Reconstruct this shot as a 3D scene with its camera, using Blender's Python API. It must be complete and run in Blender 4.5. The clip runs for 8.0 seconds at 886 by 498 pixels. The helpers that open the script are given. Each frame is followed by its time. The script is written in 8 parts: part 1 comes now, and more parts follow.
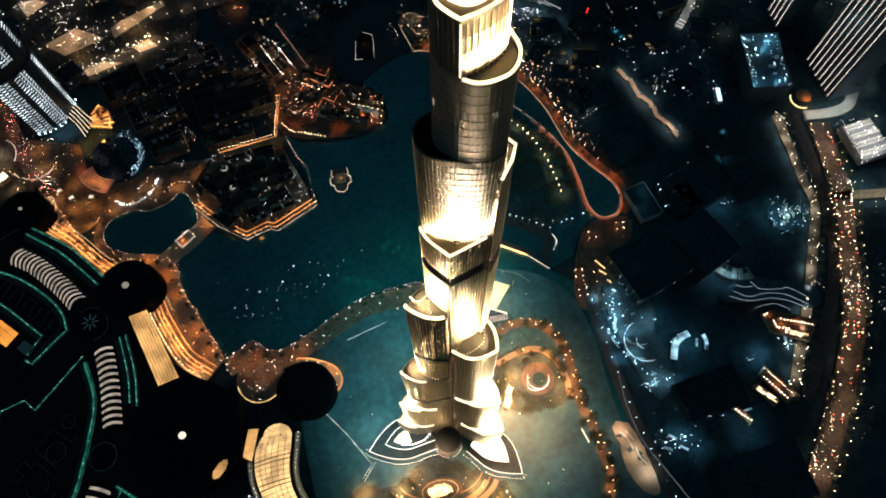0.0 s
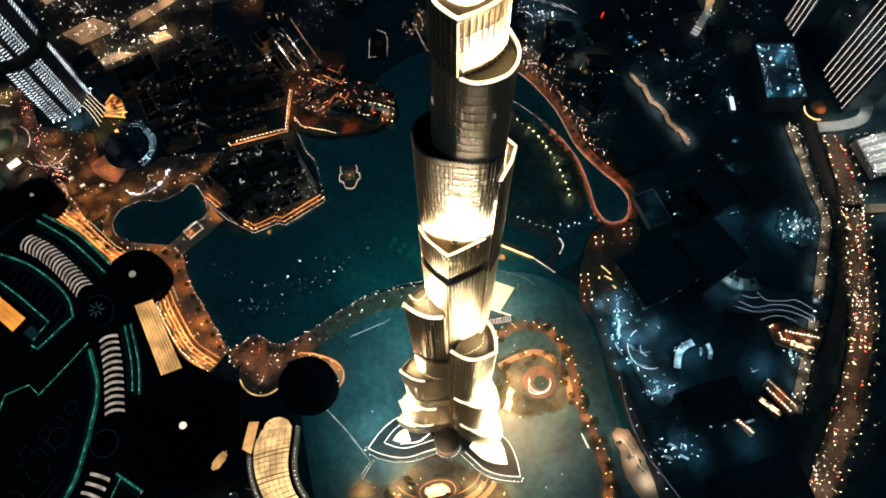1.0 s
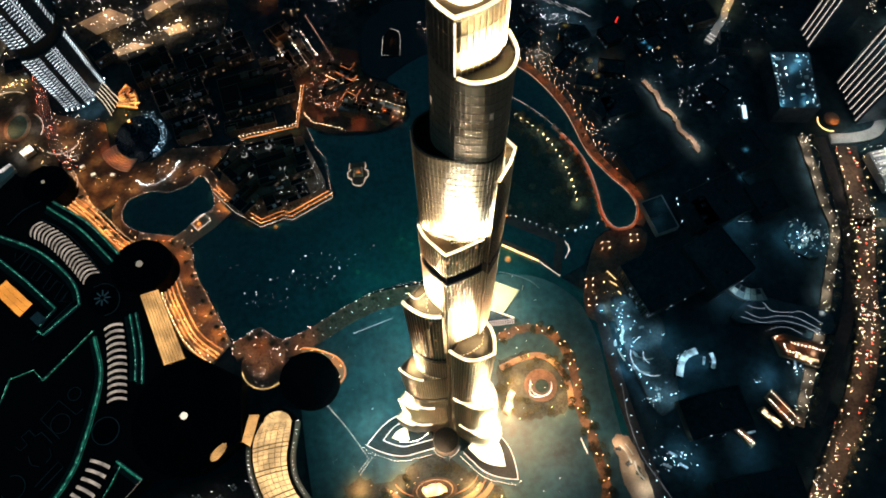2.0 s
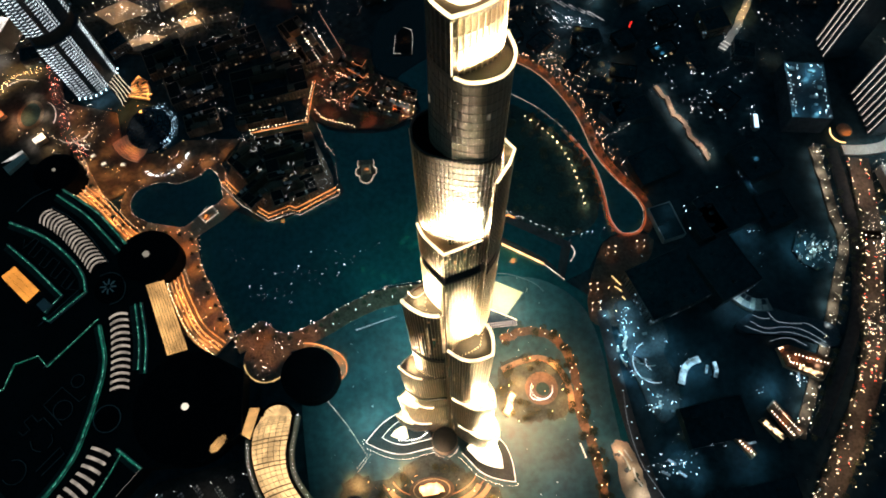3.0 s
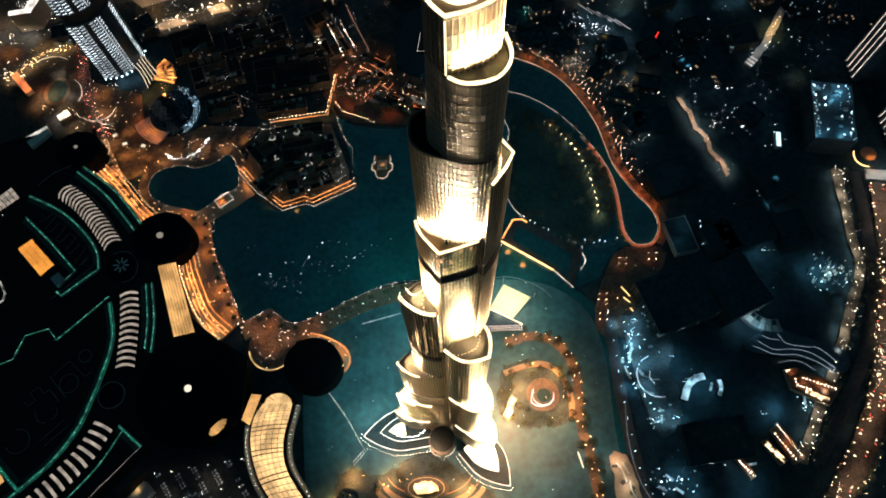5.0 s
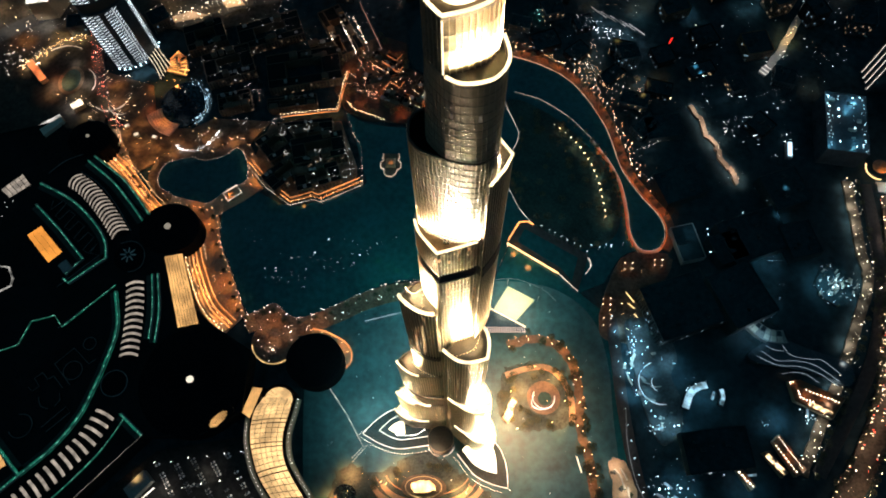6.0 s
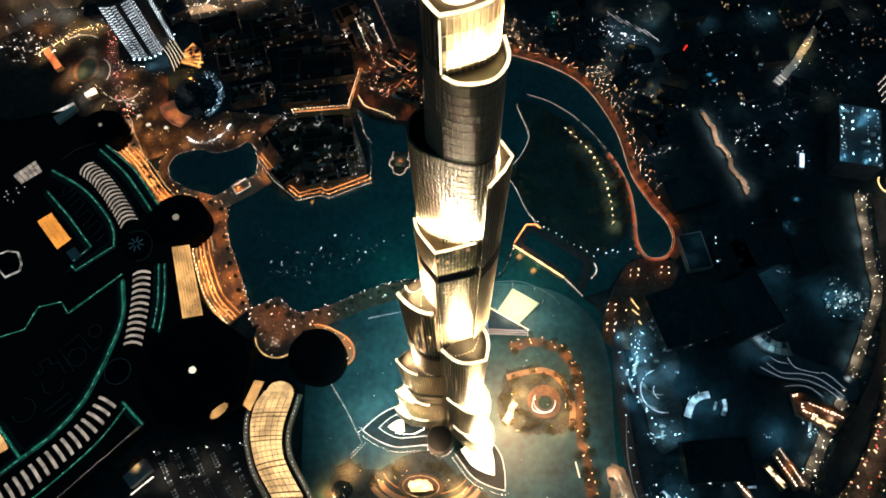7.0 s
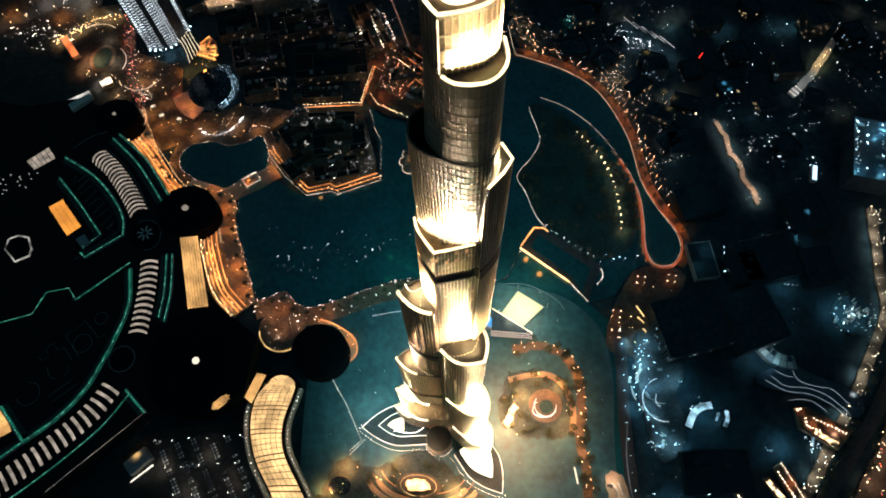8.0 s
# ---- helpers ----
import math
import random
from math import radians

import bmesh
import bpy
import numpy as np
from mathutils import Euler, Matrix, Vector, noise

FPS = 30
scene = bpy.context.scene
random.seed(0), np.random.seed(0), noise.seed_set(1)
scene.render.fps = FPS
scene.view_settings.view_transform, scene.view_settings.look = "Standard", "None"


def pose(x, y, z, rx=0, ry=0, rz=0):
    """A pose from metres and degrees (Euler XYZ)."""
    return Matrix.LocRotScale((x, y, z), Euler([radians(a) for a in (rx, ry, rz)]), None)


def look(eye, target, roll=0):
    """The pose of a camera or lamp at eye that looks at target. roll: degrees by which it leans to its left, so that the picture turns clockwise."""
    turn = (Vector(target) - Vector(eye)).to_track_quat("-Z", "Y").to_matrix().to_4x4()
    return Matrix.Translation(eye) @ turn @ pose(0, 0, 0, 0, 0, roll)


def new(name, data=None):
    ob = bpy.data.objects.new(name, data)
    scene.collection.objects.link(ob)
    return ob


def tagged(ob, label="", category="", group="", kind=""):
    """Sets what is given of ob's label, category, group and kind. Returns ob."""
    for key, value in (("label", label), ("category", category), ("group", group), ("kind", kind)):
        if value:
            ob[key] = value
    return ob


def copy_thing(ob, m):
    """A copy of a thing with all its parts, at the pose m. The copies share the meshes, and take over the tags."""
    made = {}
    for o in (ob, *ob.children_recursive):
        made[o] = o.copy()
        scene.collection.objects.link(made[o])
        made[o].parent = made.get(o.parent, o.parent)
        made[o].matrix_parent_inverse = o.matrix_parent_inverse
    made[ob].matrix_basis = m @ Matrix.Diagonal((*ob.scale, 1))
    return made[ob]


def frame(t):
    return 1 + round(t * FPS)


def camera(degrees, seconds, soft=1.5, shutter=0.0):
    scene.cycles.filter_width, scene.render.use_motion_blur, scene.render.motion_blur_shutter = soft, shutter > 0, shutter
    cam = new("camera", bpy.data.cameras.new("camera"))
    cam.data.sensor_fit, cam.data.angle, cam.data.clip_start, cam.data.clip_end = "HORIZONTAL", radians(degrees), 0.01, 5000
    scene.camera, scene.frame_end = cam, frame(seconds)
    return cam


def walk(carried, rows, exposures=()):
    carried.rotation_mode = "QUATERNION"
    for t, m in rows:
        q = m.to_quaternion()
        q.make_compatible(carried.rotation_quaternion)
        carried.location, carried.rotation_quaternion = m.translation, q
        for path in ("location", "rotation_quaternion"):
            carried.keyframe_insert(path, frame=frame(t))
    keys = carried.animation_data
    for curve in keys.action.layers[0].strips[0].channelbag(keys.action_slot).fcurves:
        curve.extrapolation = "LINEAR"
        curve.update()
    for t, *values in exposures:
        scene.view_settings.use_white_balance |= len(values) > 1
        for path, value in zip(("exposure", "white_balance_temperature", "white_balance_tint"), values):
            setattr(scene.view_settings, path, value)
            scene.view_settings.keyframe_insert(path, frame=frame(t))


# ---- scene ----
cam = camera(66.3, 8.0, soft=1.85)
walk(cam, [
    (0.0, look((-15.77, -99.79, 700.43), (17.06, 125.32, 145.23), -2.301)),
    (0.5, look((-13.64, -100.29, 700.31), (14.77, 125.73, 145.23), -2.354)),
    (1.0, look((-11.53, -100.74, 700.21), (12.57, 126.03, 145.24), -2.398)),
    (1.5, look((-9.45, -101.16, 700.14), (10.47, 126.24, 145.26), -2.433)),
    (2.0, look((-7.39, -101.54, 700.09), (8.44, 126.37, 145.29), -2.462)),
    (2.5, look((-5.34, -101.87, 700.06), (6.48, 126.43, 145.32), -2.484)),
    (3.0, look((-3.31, -102.16, 700.03), (4.55, 126.44, 145.35), -2.502)),
    (3.5, look((-1.27, -102.39, 700.02), (2.65, 126.42, 145.37), -2.517)),
    (4.0, look((0.76, -102.58, 700.00), (0.76, 126.36, 145.40), -2.530)),
    (4.5, look((2.79, -102.72, 699.98), (-1.15, 126.29, 145.42), -2.542)),
    (5.0, look((4.83, -102.81, 699.95), (-3.09, 126.20, 145.43), -2.555)),
    (5.5, look((6.88, -102.83, 699.90), (-5.07, 126.10, 145.43), -2.569)),
    (6.0, look((8.94, -102.81, 699.84), (-7.13, 126.00, 145.41), -2.586)),
    (6.5, look((11.03, -102.72, 699.75), (-9.28, 125.90, 145.38), -2.608)),
    (7.0, look((13.14, -102.57, 699.63), (-11.54, 125.78, 145.33), -2.635)),
    (7.5, look((15.28, -102.36, 699.48), (-13.92, 125.66, 145.27), -2.669)),
    (8.0, look((17.45, -102.09, 699.29), (-16.46, 125.53, 145.17), -2.710)),
])

# ---- light: a clear night over a lit city ----
world = bpy.data.worlds.new("night_sky")
scene.world = world
world.use_nodes = True
wn = world.node_tree
wbg = wn.nodes["Background"]
wtc = wn.nodes.new("ShaderNodeTexCoord")
wsep = wn.nodes.new("ShaderNodeSeparateXYZ")
wramp = wn.nodes.new("ShaderNodeValToRGB")
wramp.color_ramp.elements[0].color = (0.030, 0.055, 0.062, 1)
wramp.color_ramp.elements[1].color = (0.006, 0.042, 0.066, 1)
wn.links.new(wtc.outputs["Generated"], wsep.inputs[0])
wn.links.new(wsep.outputs["Z"], wramp.inputs[0])
wn.links.new(wramp.outputs[0], wbg.inputs["Color"])
wbg.inputs["Strength"].default_value = 0.85
scene.view_settings.exposure = 0.50

WARM = (1.0, 0.71, 0.36)
GOLD = (1.0, 0.62, 0.24)
ORANGE = (1.0, 0.36, 0.08)
COOL = (0.55, 0.86, 1.0)
WHITE = (1.0, 0.95, 0.86)
AX = Vector((6.0, -3.0, 0.0))     # the skyscraper's axis


def lamp(x, y, z, watts, colour, size=3.0):
    """A shaded street lamp that throws its light down; high ones are bare."""
    data = bpy.data.lights.new("lamp_glow", "SPOT" if z < 20 else "POINT")
    data.energy, data.color, data.shadow_soft_size = watts, colour, size
    if z < 20:
        data.spot_size, data.spot_blend = radians(152), 1.0
    ob = new("lamp_glow", data)
    ob.location = (x, y, z)
    return ob


def fill_spot(x, y, z, watts, colour, angle=140.0, size=4.0):
    """An added fill spot that hangs in mid-air and shines straight down."""
    data = bpy.data.lights.new("fill_spot_glow", "SPOT")
    data.energy, data.color, data.shadow_soft_size = watts, colour, size
    data.spot_size, data.spot_blend = radians(angle), 1.0
    ob = new("fill_spot_glow", data)
    ob.location = (x, y, z)
    return ob


def flood(eye, target, watts, colour, sx, sy, spread=180.0):
    data = bpy.data.lights.new("floodlight_glow", "AREA")
    data.shape, data.size, data.size_y = "RECTANGLE", sx, sy
    data.energy, data.color, data.spread = watts, colour, radians(spread)
    ob = new("floodlight_glow", data)
    ob.matrix_world = look(eye, target)
    return ob


# ---- materials ----
def surface(name, colour, rough=0.6, metal=0.0, grain=0.25, big=40.0, small=3.0, bump=0.2, per_piece=False, spec=0.5):
    """A surface with stains at one scale and grain at another, in metres."""
    m = bpy.data.materials.new(name)
    m.use_nodes = True
    n, l = m.node_tree.nodes, m.node_tree.links
    b = n["Principled BSDF"]
    geo = n.new("ShaderNodeNewGeometry")
    n1, n2 = n.new("ShaderNodeTexNoise"), n.new("ShaderNodeTexNoise")
    n1.inputs["Scale"].default_value, n2.inputs["Scale"].default_value = 1.0 / big, 1.0 / small
    n1.inputs["Detail"].default_value = n2.inputs["Detail"].default_value = 4
    l.new(geo.outputs["Position"], n1.inputs["Vector"])
    l.new(geo.outputs["Position"], n2.inputs["Vector"])
    add = n.new("ShaderNodeMath")
    add.operation = "ADD"
    l.new(n1.outputs[0], add.inputs[0])
    l.new(n2.outputs[0], add.inputs[1])
    last = add
    if per_piece:
        info = n.new("ShaderNodeObjectInfo")
        half = n.new("ShaderNodeMath")
        half.operation = "MULTIPLY_ADD"
        half.inputs[1].default_value, half.inputs[2].default_value = 0.8, -0.4
        l.new(info.outputs["Random"], half.inputs[0])
        last = n.new("ShaderNodeMath")
        last.operation = "ADD"
        l.new(add.outputs[0], last.inputs[0])
        l.new(half.outputs[0], last.inputs[1])
    mp = n.new("ShaderNodeMapRange")
    mp.inputs["From Min"].default_value, mp.inputs["From Max"].default_value = 0.6, 1.4
    mp.inputs["To Min"].default_value, mp.inputs["To Max"].default_value = 1 - grain, 1 + grain
    l.new(last.outputs[0], mp.inputs["Value"])
    mul = n.new("ShaderNodeVectorMath")
    mul.operation = "SCALE"
    mul.inputs[0].default_value = colour
    l.new(mp.outputs[0], mul.inputs["Scale"])
    l.new(mul.outputs[0], b.inputs["Base Color"])
    b.inputs["Roughness"].default_value, b.inputs["Metallic"].default_value = rough, metal
    b.inputs["Specular IOR Level"].default_value = spec
    bp = n.new("ShaderNodeBump")
    bp.inputs["Strength"].default_value, bp.inputs["Distance"].default_value = bump, 0.3
    l.new(n2.outputs[0], bp.inputs["Height"])
    l.new(bp.outputs[0], b.inputs["Normal"])
    return m


def glowing(name, colour, strength, vary=0.0, scale=0.12):
    """A lit lamp, tube, panel or window; vary: how unevenly it burns."""
    m = bpy.data.materials.new(name)
    m.use_nodes = True
    n, l = m.node_tree.nodes, m.node_tree.links
    b = n["Principled BSDF"]
    b.inputs["Base Color"].default_value = (0.1, 0.1, 0.1, 1)
    b.inputs["Emission Color"].default_value = (*colour, 1)
    b.inputs["Emission Strength"].default_value = strength
    if vary:
        geo, nz, mp = n.new("ShaderNodeNewGeometry"), n.new("ShaderNodeTexNoise"), n.new("ShaderNodeMapRange")
        nz.inputs["Scale"].default_value, nz.inputs["Detail"].default_value = scale, 3
        mp.inputs["From Min"].default_value, mp.inputs["From Max"].default_value = 0.35, 0.65
        mp.inputs["To Min"].default_value, mp.inputs["To Max"].default_value = strength * (1 - vary), strength * (1 + vary)
        l.new(geo.outputs["Position"], nz.inputs["Vector"])
        l.new(nz.outputs[0], mp.inputs["Value"])
        l.new(mp.outputs[0], b.inputs["Emission Strength"])
    return m


def points(name, colour, strength):
    """Small lamps, each of which burns with its own strength."""
    m = glowing(name, colour, strength)
    n, l = m.node_tree.nodes, m.node_tree.links
    geo, pw, mp = n.new("ShaderNodeNewGeometry"), n.new("ShaderNodeMath"), n.new("ShaderNodeMapRange")
    pw.operation = "POWER"
    pw.inputs[1].default_value = 2.6
    mp.inputs["To Min"].default_value, mp.inputs["To Max"].default_value = strength * 0.2, strength * 4.2
    l.new(geo.outputs["Random Per Island"], pw.inputs[0])
    l.new(pw.outputs[0], mp.inputs["Value"])
    l.new(mp.outputs[0], n["Principled BSDF"].inputs["Emission Strength"])
    return m


def lit_windows(name, colour, strength, share=0.3):
    """Panes of which a share is lit, chosen pane by pane."""
    m = bpy.data.materials.new(name)
    m.use_nodes = True
    n, l = m.node_tree.nodes, m.node_tree.links
    b = n["Principled BSDF"]
    b.inputs["Base Color"].default_value = (0.03, 0.035, 0.04, 1)
    b.inputs["Roughness"].default_value = 0.1
    b.inputs["Emission Color"].default_value = (*colour, 1)
    geo, mp = n.new("ShaderNodeNewGeometry"), n.new("ShaderNodeMapRange")
    mp.inputs["From Min"].default_value, mp.inputs["From Max"].default_value = 1 - share, 1.0
    mp.inputs["To Min"].default_value, mp.inputs["To Max"].default_value = 0.0, strength
    l.new(geo.outputs["Random Per Island"], mp.inputs["Value"])
    l.new(mp.outputs[0], b.inputs["Emission Strength"])
    return m


M_GROUND = surface("desert_city_ground", (0.013, 0.032, 0.042), 0.85, grain=0.7, big=70, small=8, spec=0.15)
M_ASPHALT = surface("asphalt", (0.05, 0.05, 0.052), 0.8, grain=0.4, big=60, small=4, spec=0.2)
M_PAVING = surface("sand_coloured_paving", (0.30, 0.22, 0.15), 0.7, grain=0.35, big=25, small=2.5)
M_STONE = surface("sandstone", (0.34, 0.25, 0.17), 0.8, grain=0.3, big=20, small=2)
M_GRASS = surface("lawn", (0.014, 0.044, 0.042), 0.9, grain=0.7, big=30, small=3)
M_WALK = surface("brown_walk_paving", (0.13, 0.095, 0.07), 0.75, grain=0.55, big=14, small=2.5, spec=0.25)
M_PLOT = surface("worn_city_plot", (0.10, 0.076, 0.056), 0.85, grain=0.6, big=23, small=5, spec=0.2)
# sandstone again, with the palace quarter's gloom put into its colour
M_DIMSTONE = surface("dim_sandstone", (0.085, 0.066, 0.050), 0.85, grain=0.4, big=15, small=2, spec=0.2)
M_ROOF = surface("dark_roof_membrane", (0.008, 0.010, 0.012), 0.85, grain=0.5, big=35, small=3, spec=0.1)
# near the ground colour; teal night haze is put into this roof tone
M_TEALROOF = surface("dark_teal_roof", (0.013, 0.033, 0.042), 0.85, grain=0.6, big=45, small=5, spec=0.1)
M_DARKGLASS = surface("dark_teal_cladding", (0.012, 0.028, 0.036), 0.5, grain=0.5, big=20, small=3, bump=0.05, spec=0.15)
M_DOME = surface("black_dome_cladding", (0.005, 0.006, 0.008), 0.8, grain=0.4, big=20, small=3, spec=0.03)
M_CONCRETE = surface("grey_concrete", (0.22, 0.22, 0.22), 0.8, grain=0.35, big=18, small=2)
M_PALE = surface("pale_plaster", (0.5, 0.46, 0.4), 0.75, grain=0.25, big=14, small=2)
M_GLASSWALL = surface("blue_glass_cladding", (0.045, 0.06, 0.075), 0.25, grain=0.4, big=12, small=2, bump=0.05, spec=0.3)
M_STEEL = surface("brushed_steel_fin", (0.37, 0.32, 0.25), 0.4, metal=0.55, grain=0.25, big=9, small=1.5, bump=0.05)
M_FACADE = surface("reflective_tower_glazing", (0.20, 0.16, 0.11), 0.4, metal=0.6, grain=0.45, big=14, small=3.5, bump=0.06)
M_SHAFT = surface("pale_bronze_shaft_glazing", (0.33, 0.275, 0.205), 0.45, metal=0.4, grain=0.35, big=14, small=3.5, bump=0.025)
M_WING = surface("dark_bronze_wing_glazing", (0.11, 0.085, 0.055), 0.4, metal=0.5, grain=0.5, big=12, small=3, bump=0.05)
M_SPANDREL = surface("steel_spandrel", (0.20, 0.18, 0.155), 0.45, metal=0.7, grain=0.3, big=10, small=2, bump=0.05)
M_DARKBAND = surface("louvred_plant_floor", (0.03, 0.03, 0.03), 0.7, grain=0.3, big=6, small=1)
M_TRUNK = surface("palm_bark", (0.12, 0.08, 0.05), 0.9, grain=0.3, big=4, small=0.6)
M_LEAF = surface("foliage", (0.042, 0.052, 0.026), 0.7, grain=0.5, big=8, small=1.0)
M_POST = surface("galvanised_post", (0.3, 0.3, 0.3), 0.5, metal=0.7, grain=0.1, big=3, small=0.5)
M_TURF = surface("pale_sports_surface", (0.55, 0.55, 0.32), 0.8, grain=0.15, big=14, small=1.5)

M_WATER = surface("lake_water", (0.011, 0.076, 0.089), 0.14, grain=0.35, big=60, small=6, bump=0.25)

L_WARM = glowing("warm_led_strip", (1.0, 0.80, 0.46), 1.7, 0.3)
L_HOT = glowing("floodlit_terrace_lamp", (1.0, 0.82, 0.50), 2.4, 0.3)
L_GOLD = glowing("gold_lamp", (1.0, 0.72, 0.40), 12.0)
L_ORANGE = glowing("sodium_lamp", (1.0, 0.52, 0.22), 8.0)
L_ORANGELINE = glowing("orange_led_line", (1.0, 0.34, 0.09), 2.0, 0.6, 0.05)
L_WHITE = glowing("white_lamp", WHITE, 9.0)
L_WHITELINE = glowing("white_led_line", (1.0, 0.90, 0.76), 1.0, 0.6)
L_COOL = glowing("cool_white_lamp", COOL, 7.0)
L_COOLLINE = glowing("cool_led_line", (0.7, 0.9, 1.0), 1.0, 0.5)
L_GREEN = glowing("green_wash_strip", (0.02, 0.46, 0.28), 0.13, 0.9, 0.12)
L_BEAD = points("green_bead", (0.25, 0.9, 0.65), 0.22)
L_SKYLIGHT = glowing("lit_skylight_glass", (1.0, 0.83, 0.68), 0.26, 0.5, 0.12)
L_VAULT = glowing("lit_vault_glass", (1.0, 0.52, 0.17), 0.66, 0.45, 0.05)
L_BIGVAULT = glowing("bright_vault_glass", (1.0, 0.60, 0.25), 0.85, 0.45, 0.07)
L_OROOF = glowing("orange_lit_roof_glass", (1.0, 0.36, 0.05), 0.7, 0.25, 0.05)
L_BLUE = glowing("blue_lit_pool", (0.02, 0.35, 0.9), 0.9, 0.3)
W_WARM = lit_windows("warm_windows", (1.0, 0.70, 0.45), 0.45, 0.08)


# ---- building helpers ----
def part(name, bm, material, parent, label="", kind=""):
    """Links a bmesh, or mesh data, as one mesh object under a thing or a part."""
    if isinstance(bm, bmesh.types.BMesh):
        data = bpy.data.meshes.new(name)
        bmesh.ops.recalc_face_normals(bm, faces=bm.faces)
        bm.to_mesh(data)
        bm.free()
        data.materials.append(material)
    else:
        data = bm
    ob = new(name, data)
    ob.parent = parent
    return tagged(ob, label, kind=kind)


def thing(name, x, y, z, label, category, group="", turn=0.0):
    ob = new(name)
    ob.matrix_basis = pose(x, y, z, 0, 0, turn)
    return tagged(ob, label, category, group)


def setting(name, bm, material, label, category):
    return tagged(part(name, bm, material, None), label, category, kind="structure")


def prism(bm, pts, z0, z1, taper=1.0):
    """A solid on the outline pts from z0 to z1."""
    cx, cy = sum(p[0] for p in pts) / len(pts), sum(p[1] for p in pts) / len(pts)
    lo = [bm.verts.new((p[0], p[1], z0)) for p in pts]
    hi = [bm.verts.new((cx + (p[0] - cx) * taper, cy + (p[1] - cy) * taper, z1)) for p in pts]
    k = len(pts)
    bm.faces.new(hi)
    bm.faces.new(lo[::-1])
    for i in range(k):
        j = (i + 1) % k
        bm.faces.new((lo[i], lo[j], hi[j], hi[i]))


def solid(pts, z0, z1, taper=1.0):
    bm = bmesh.new()
    prism(bm, pts, z0, z1, taper)
    return bm


def block(bm, x, y, z, sx, sy, sz, turn=0.0):
    """A box on its base centre."""
    c, s = math.cos(radians(turn)), math.sin(radians(turn))
    pts = [(x + c * a * sx / 2 - s * b * sy / 2, y + s * a * sx / 2 + c * b * sy / 2) for a, b in ((-1, -1), (1, -1), (1, 1), (-1, 1))]
    prism(bm, pts, z, z + sz)


def spline(pts, steps=6, closed=False):
    """A smooth line through a few control points."""
    p = [Vector((*q, 0)) if len(q) == 2 else Vector(q) for q in pts]
    k, out = len(p), []
    for i in range(k if closed else k - 1):
        a = p[(i - 1) % k] if closed or i else p[0] * 2 - p[1]
        b, c = p[i], p[(i + 1) % k]
        d = p[(i + 2) % k] if closed or i + 2 < k else p[-1] * 2 - p[-2]
        for j in range(steps):
            t = j / steps
            out.append(0.5 * (2 * b + (c - a) * t + (2 * a - 5 * b + 4 * c - d) * t * t + (3 * b - a - 3 * c + d) * t ** 3))
    if not closed:
        out.append(p[-1])
    return [(v.x, v.y) for v in out]


def ragged(pts, amount, seed=3):
    """An outline whose points wander in and out a little."""
    rng = random.Random(seed)
    return [(x + rng.uniform(-amount, amount), y + rng.uniform(-amount, amount)) for x, y in pts]


def arc(cx, cy, r, a0, a1, n=24, ry=None):
    return [(cx + r * math.cos(radians(a0 + (a1 - a0) * i / n)), cy + (ry or r) * math.sin(radians(a0 + (a1 - a0) * i / n))) for i in range(n + 1)]


def offset(pts, d, closed=False):
    """The line pts moved d metres to its left."""
    out, k = [], len(pts)
    for i in range(k):
        a = pts[(i - 1) % k] if closed or i else pts[0]
        b = pts[(i + 1) % k] if closed or i + 1 < k else pts[-1]
        tx, ty = b[0] - a[0], b[1] - a[1]
        h = math.hypot(tx, ty) or 1
        out.append((pts[i][0] - ty / h * d, pts[i][1] + tx / h * d))
    return out


def band(bm, pts, width, z0, z1, closed=False):
    """A solid strip of that width along a line."""
    l, r = offset(pts, width / 2, closed), offset(pts, -width / 2, closed)
    k = len(pts)
    rings = [[bm.verts.new((*l[i], z0)), bm.verts.new((*r[i], z0)), bm.verts.new((*r[i], z1)), bm.verts.new((*l[i], z1))] for i in range(k)]
    for i in range(k if closed else k - 1):
        a, b = rings[i], rings[(i + 1) % k]
        for q in range(4):
            bm.faces.new((a[q], a[(q + 1) % 4], b[(q + 1) % 4], b[q]))
    if not closed:
        bm.faces.new(rings[0])
        bm.faces.new(rings[-1][::-1])


def strip(pts, width, z0, z1, closed=False):
    bm = bmesh.new()
    band(bm, pts, width, z0, z1, closed)
    return bm


def along(pts, gap, start=0.0):
    """Points and headings at even steps along a line."""
    out, left = [], start
    for (ax, ay), (bx, by) in zip(pts, pts[1:]):
        h = math.hypot(bx - ax, by - ay)
        while left <= h and h > 0:
            out.append((ax + (bx - ax) * left / h, ay + (by - ay) * left / h, math.degrees(math.atan2(by - ay, bx - ax))))
            left += gap
        left -= h
    return out


def ball(bm, x, y, z, r):
    """A small eight-sided lamp globe."""
    bmesh.ops.create_icosphere(bm, subdivisions=1, radius=r, matrix=Matrix.Translation((x, y, z)))


def gem(bm, x, y, z, r):
    t, b = bm.verts.new((x, y, z + r)), bm.verts.new((x, y, z - r))
    e = [bm.verts.new((x + r * c, y + r * s, z)) for c, s in ((1, 0), (0, 1), (-1, 0), (0, -1))]
    for i in range(4):
        bm.faces.new((e[i], e[(i + 1) % 4], t))
        bm.faces.new((e[(i + 1) % 4], e[i], b))


def inside(x, y, poly):
    hit = False
    for (ax, ay), (bx, by) in zip(poly, poly[1:] + poly[:1]):
        if (ay > y) != (by > y) and x < (bx - ax) * (y - ay) / (by - ay) + ax:
            hit = not hit
    return hit

# ---- ground, lake and roads ----
bm = bmesh.new()
block(bm, 0, 200, -6, 5200, 5200, 3.0)
setting("ground", bm, M_GROUND, "dark city ground stretching to the horizon at night", "ground")

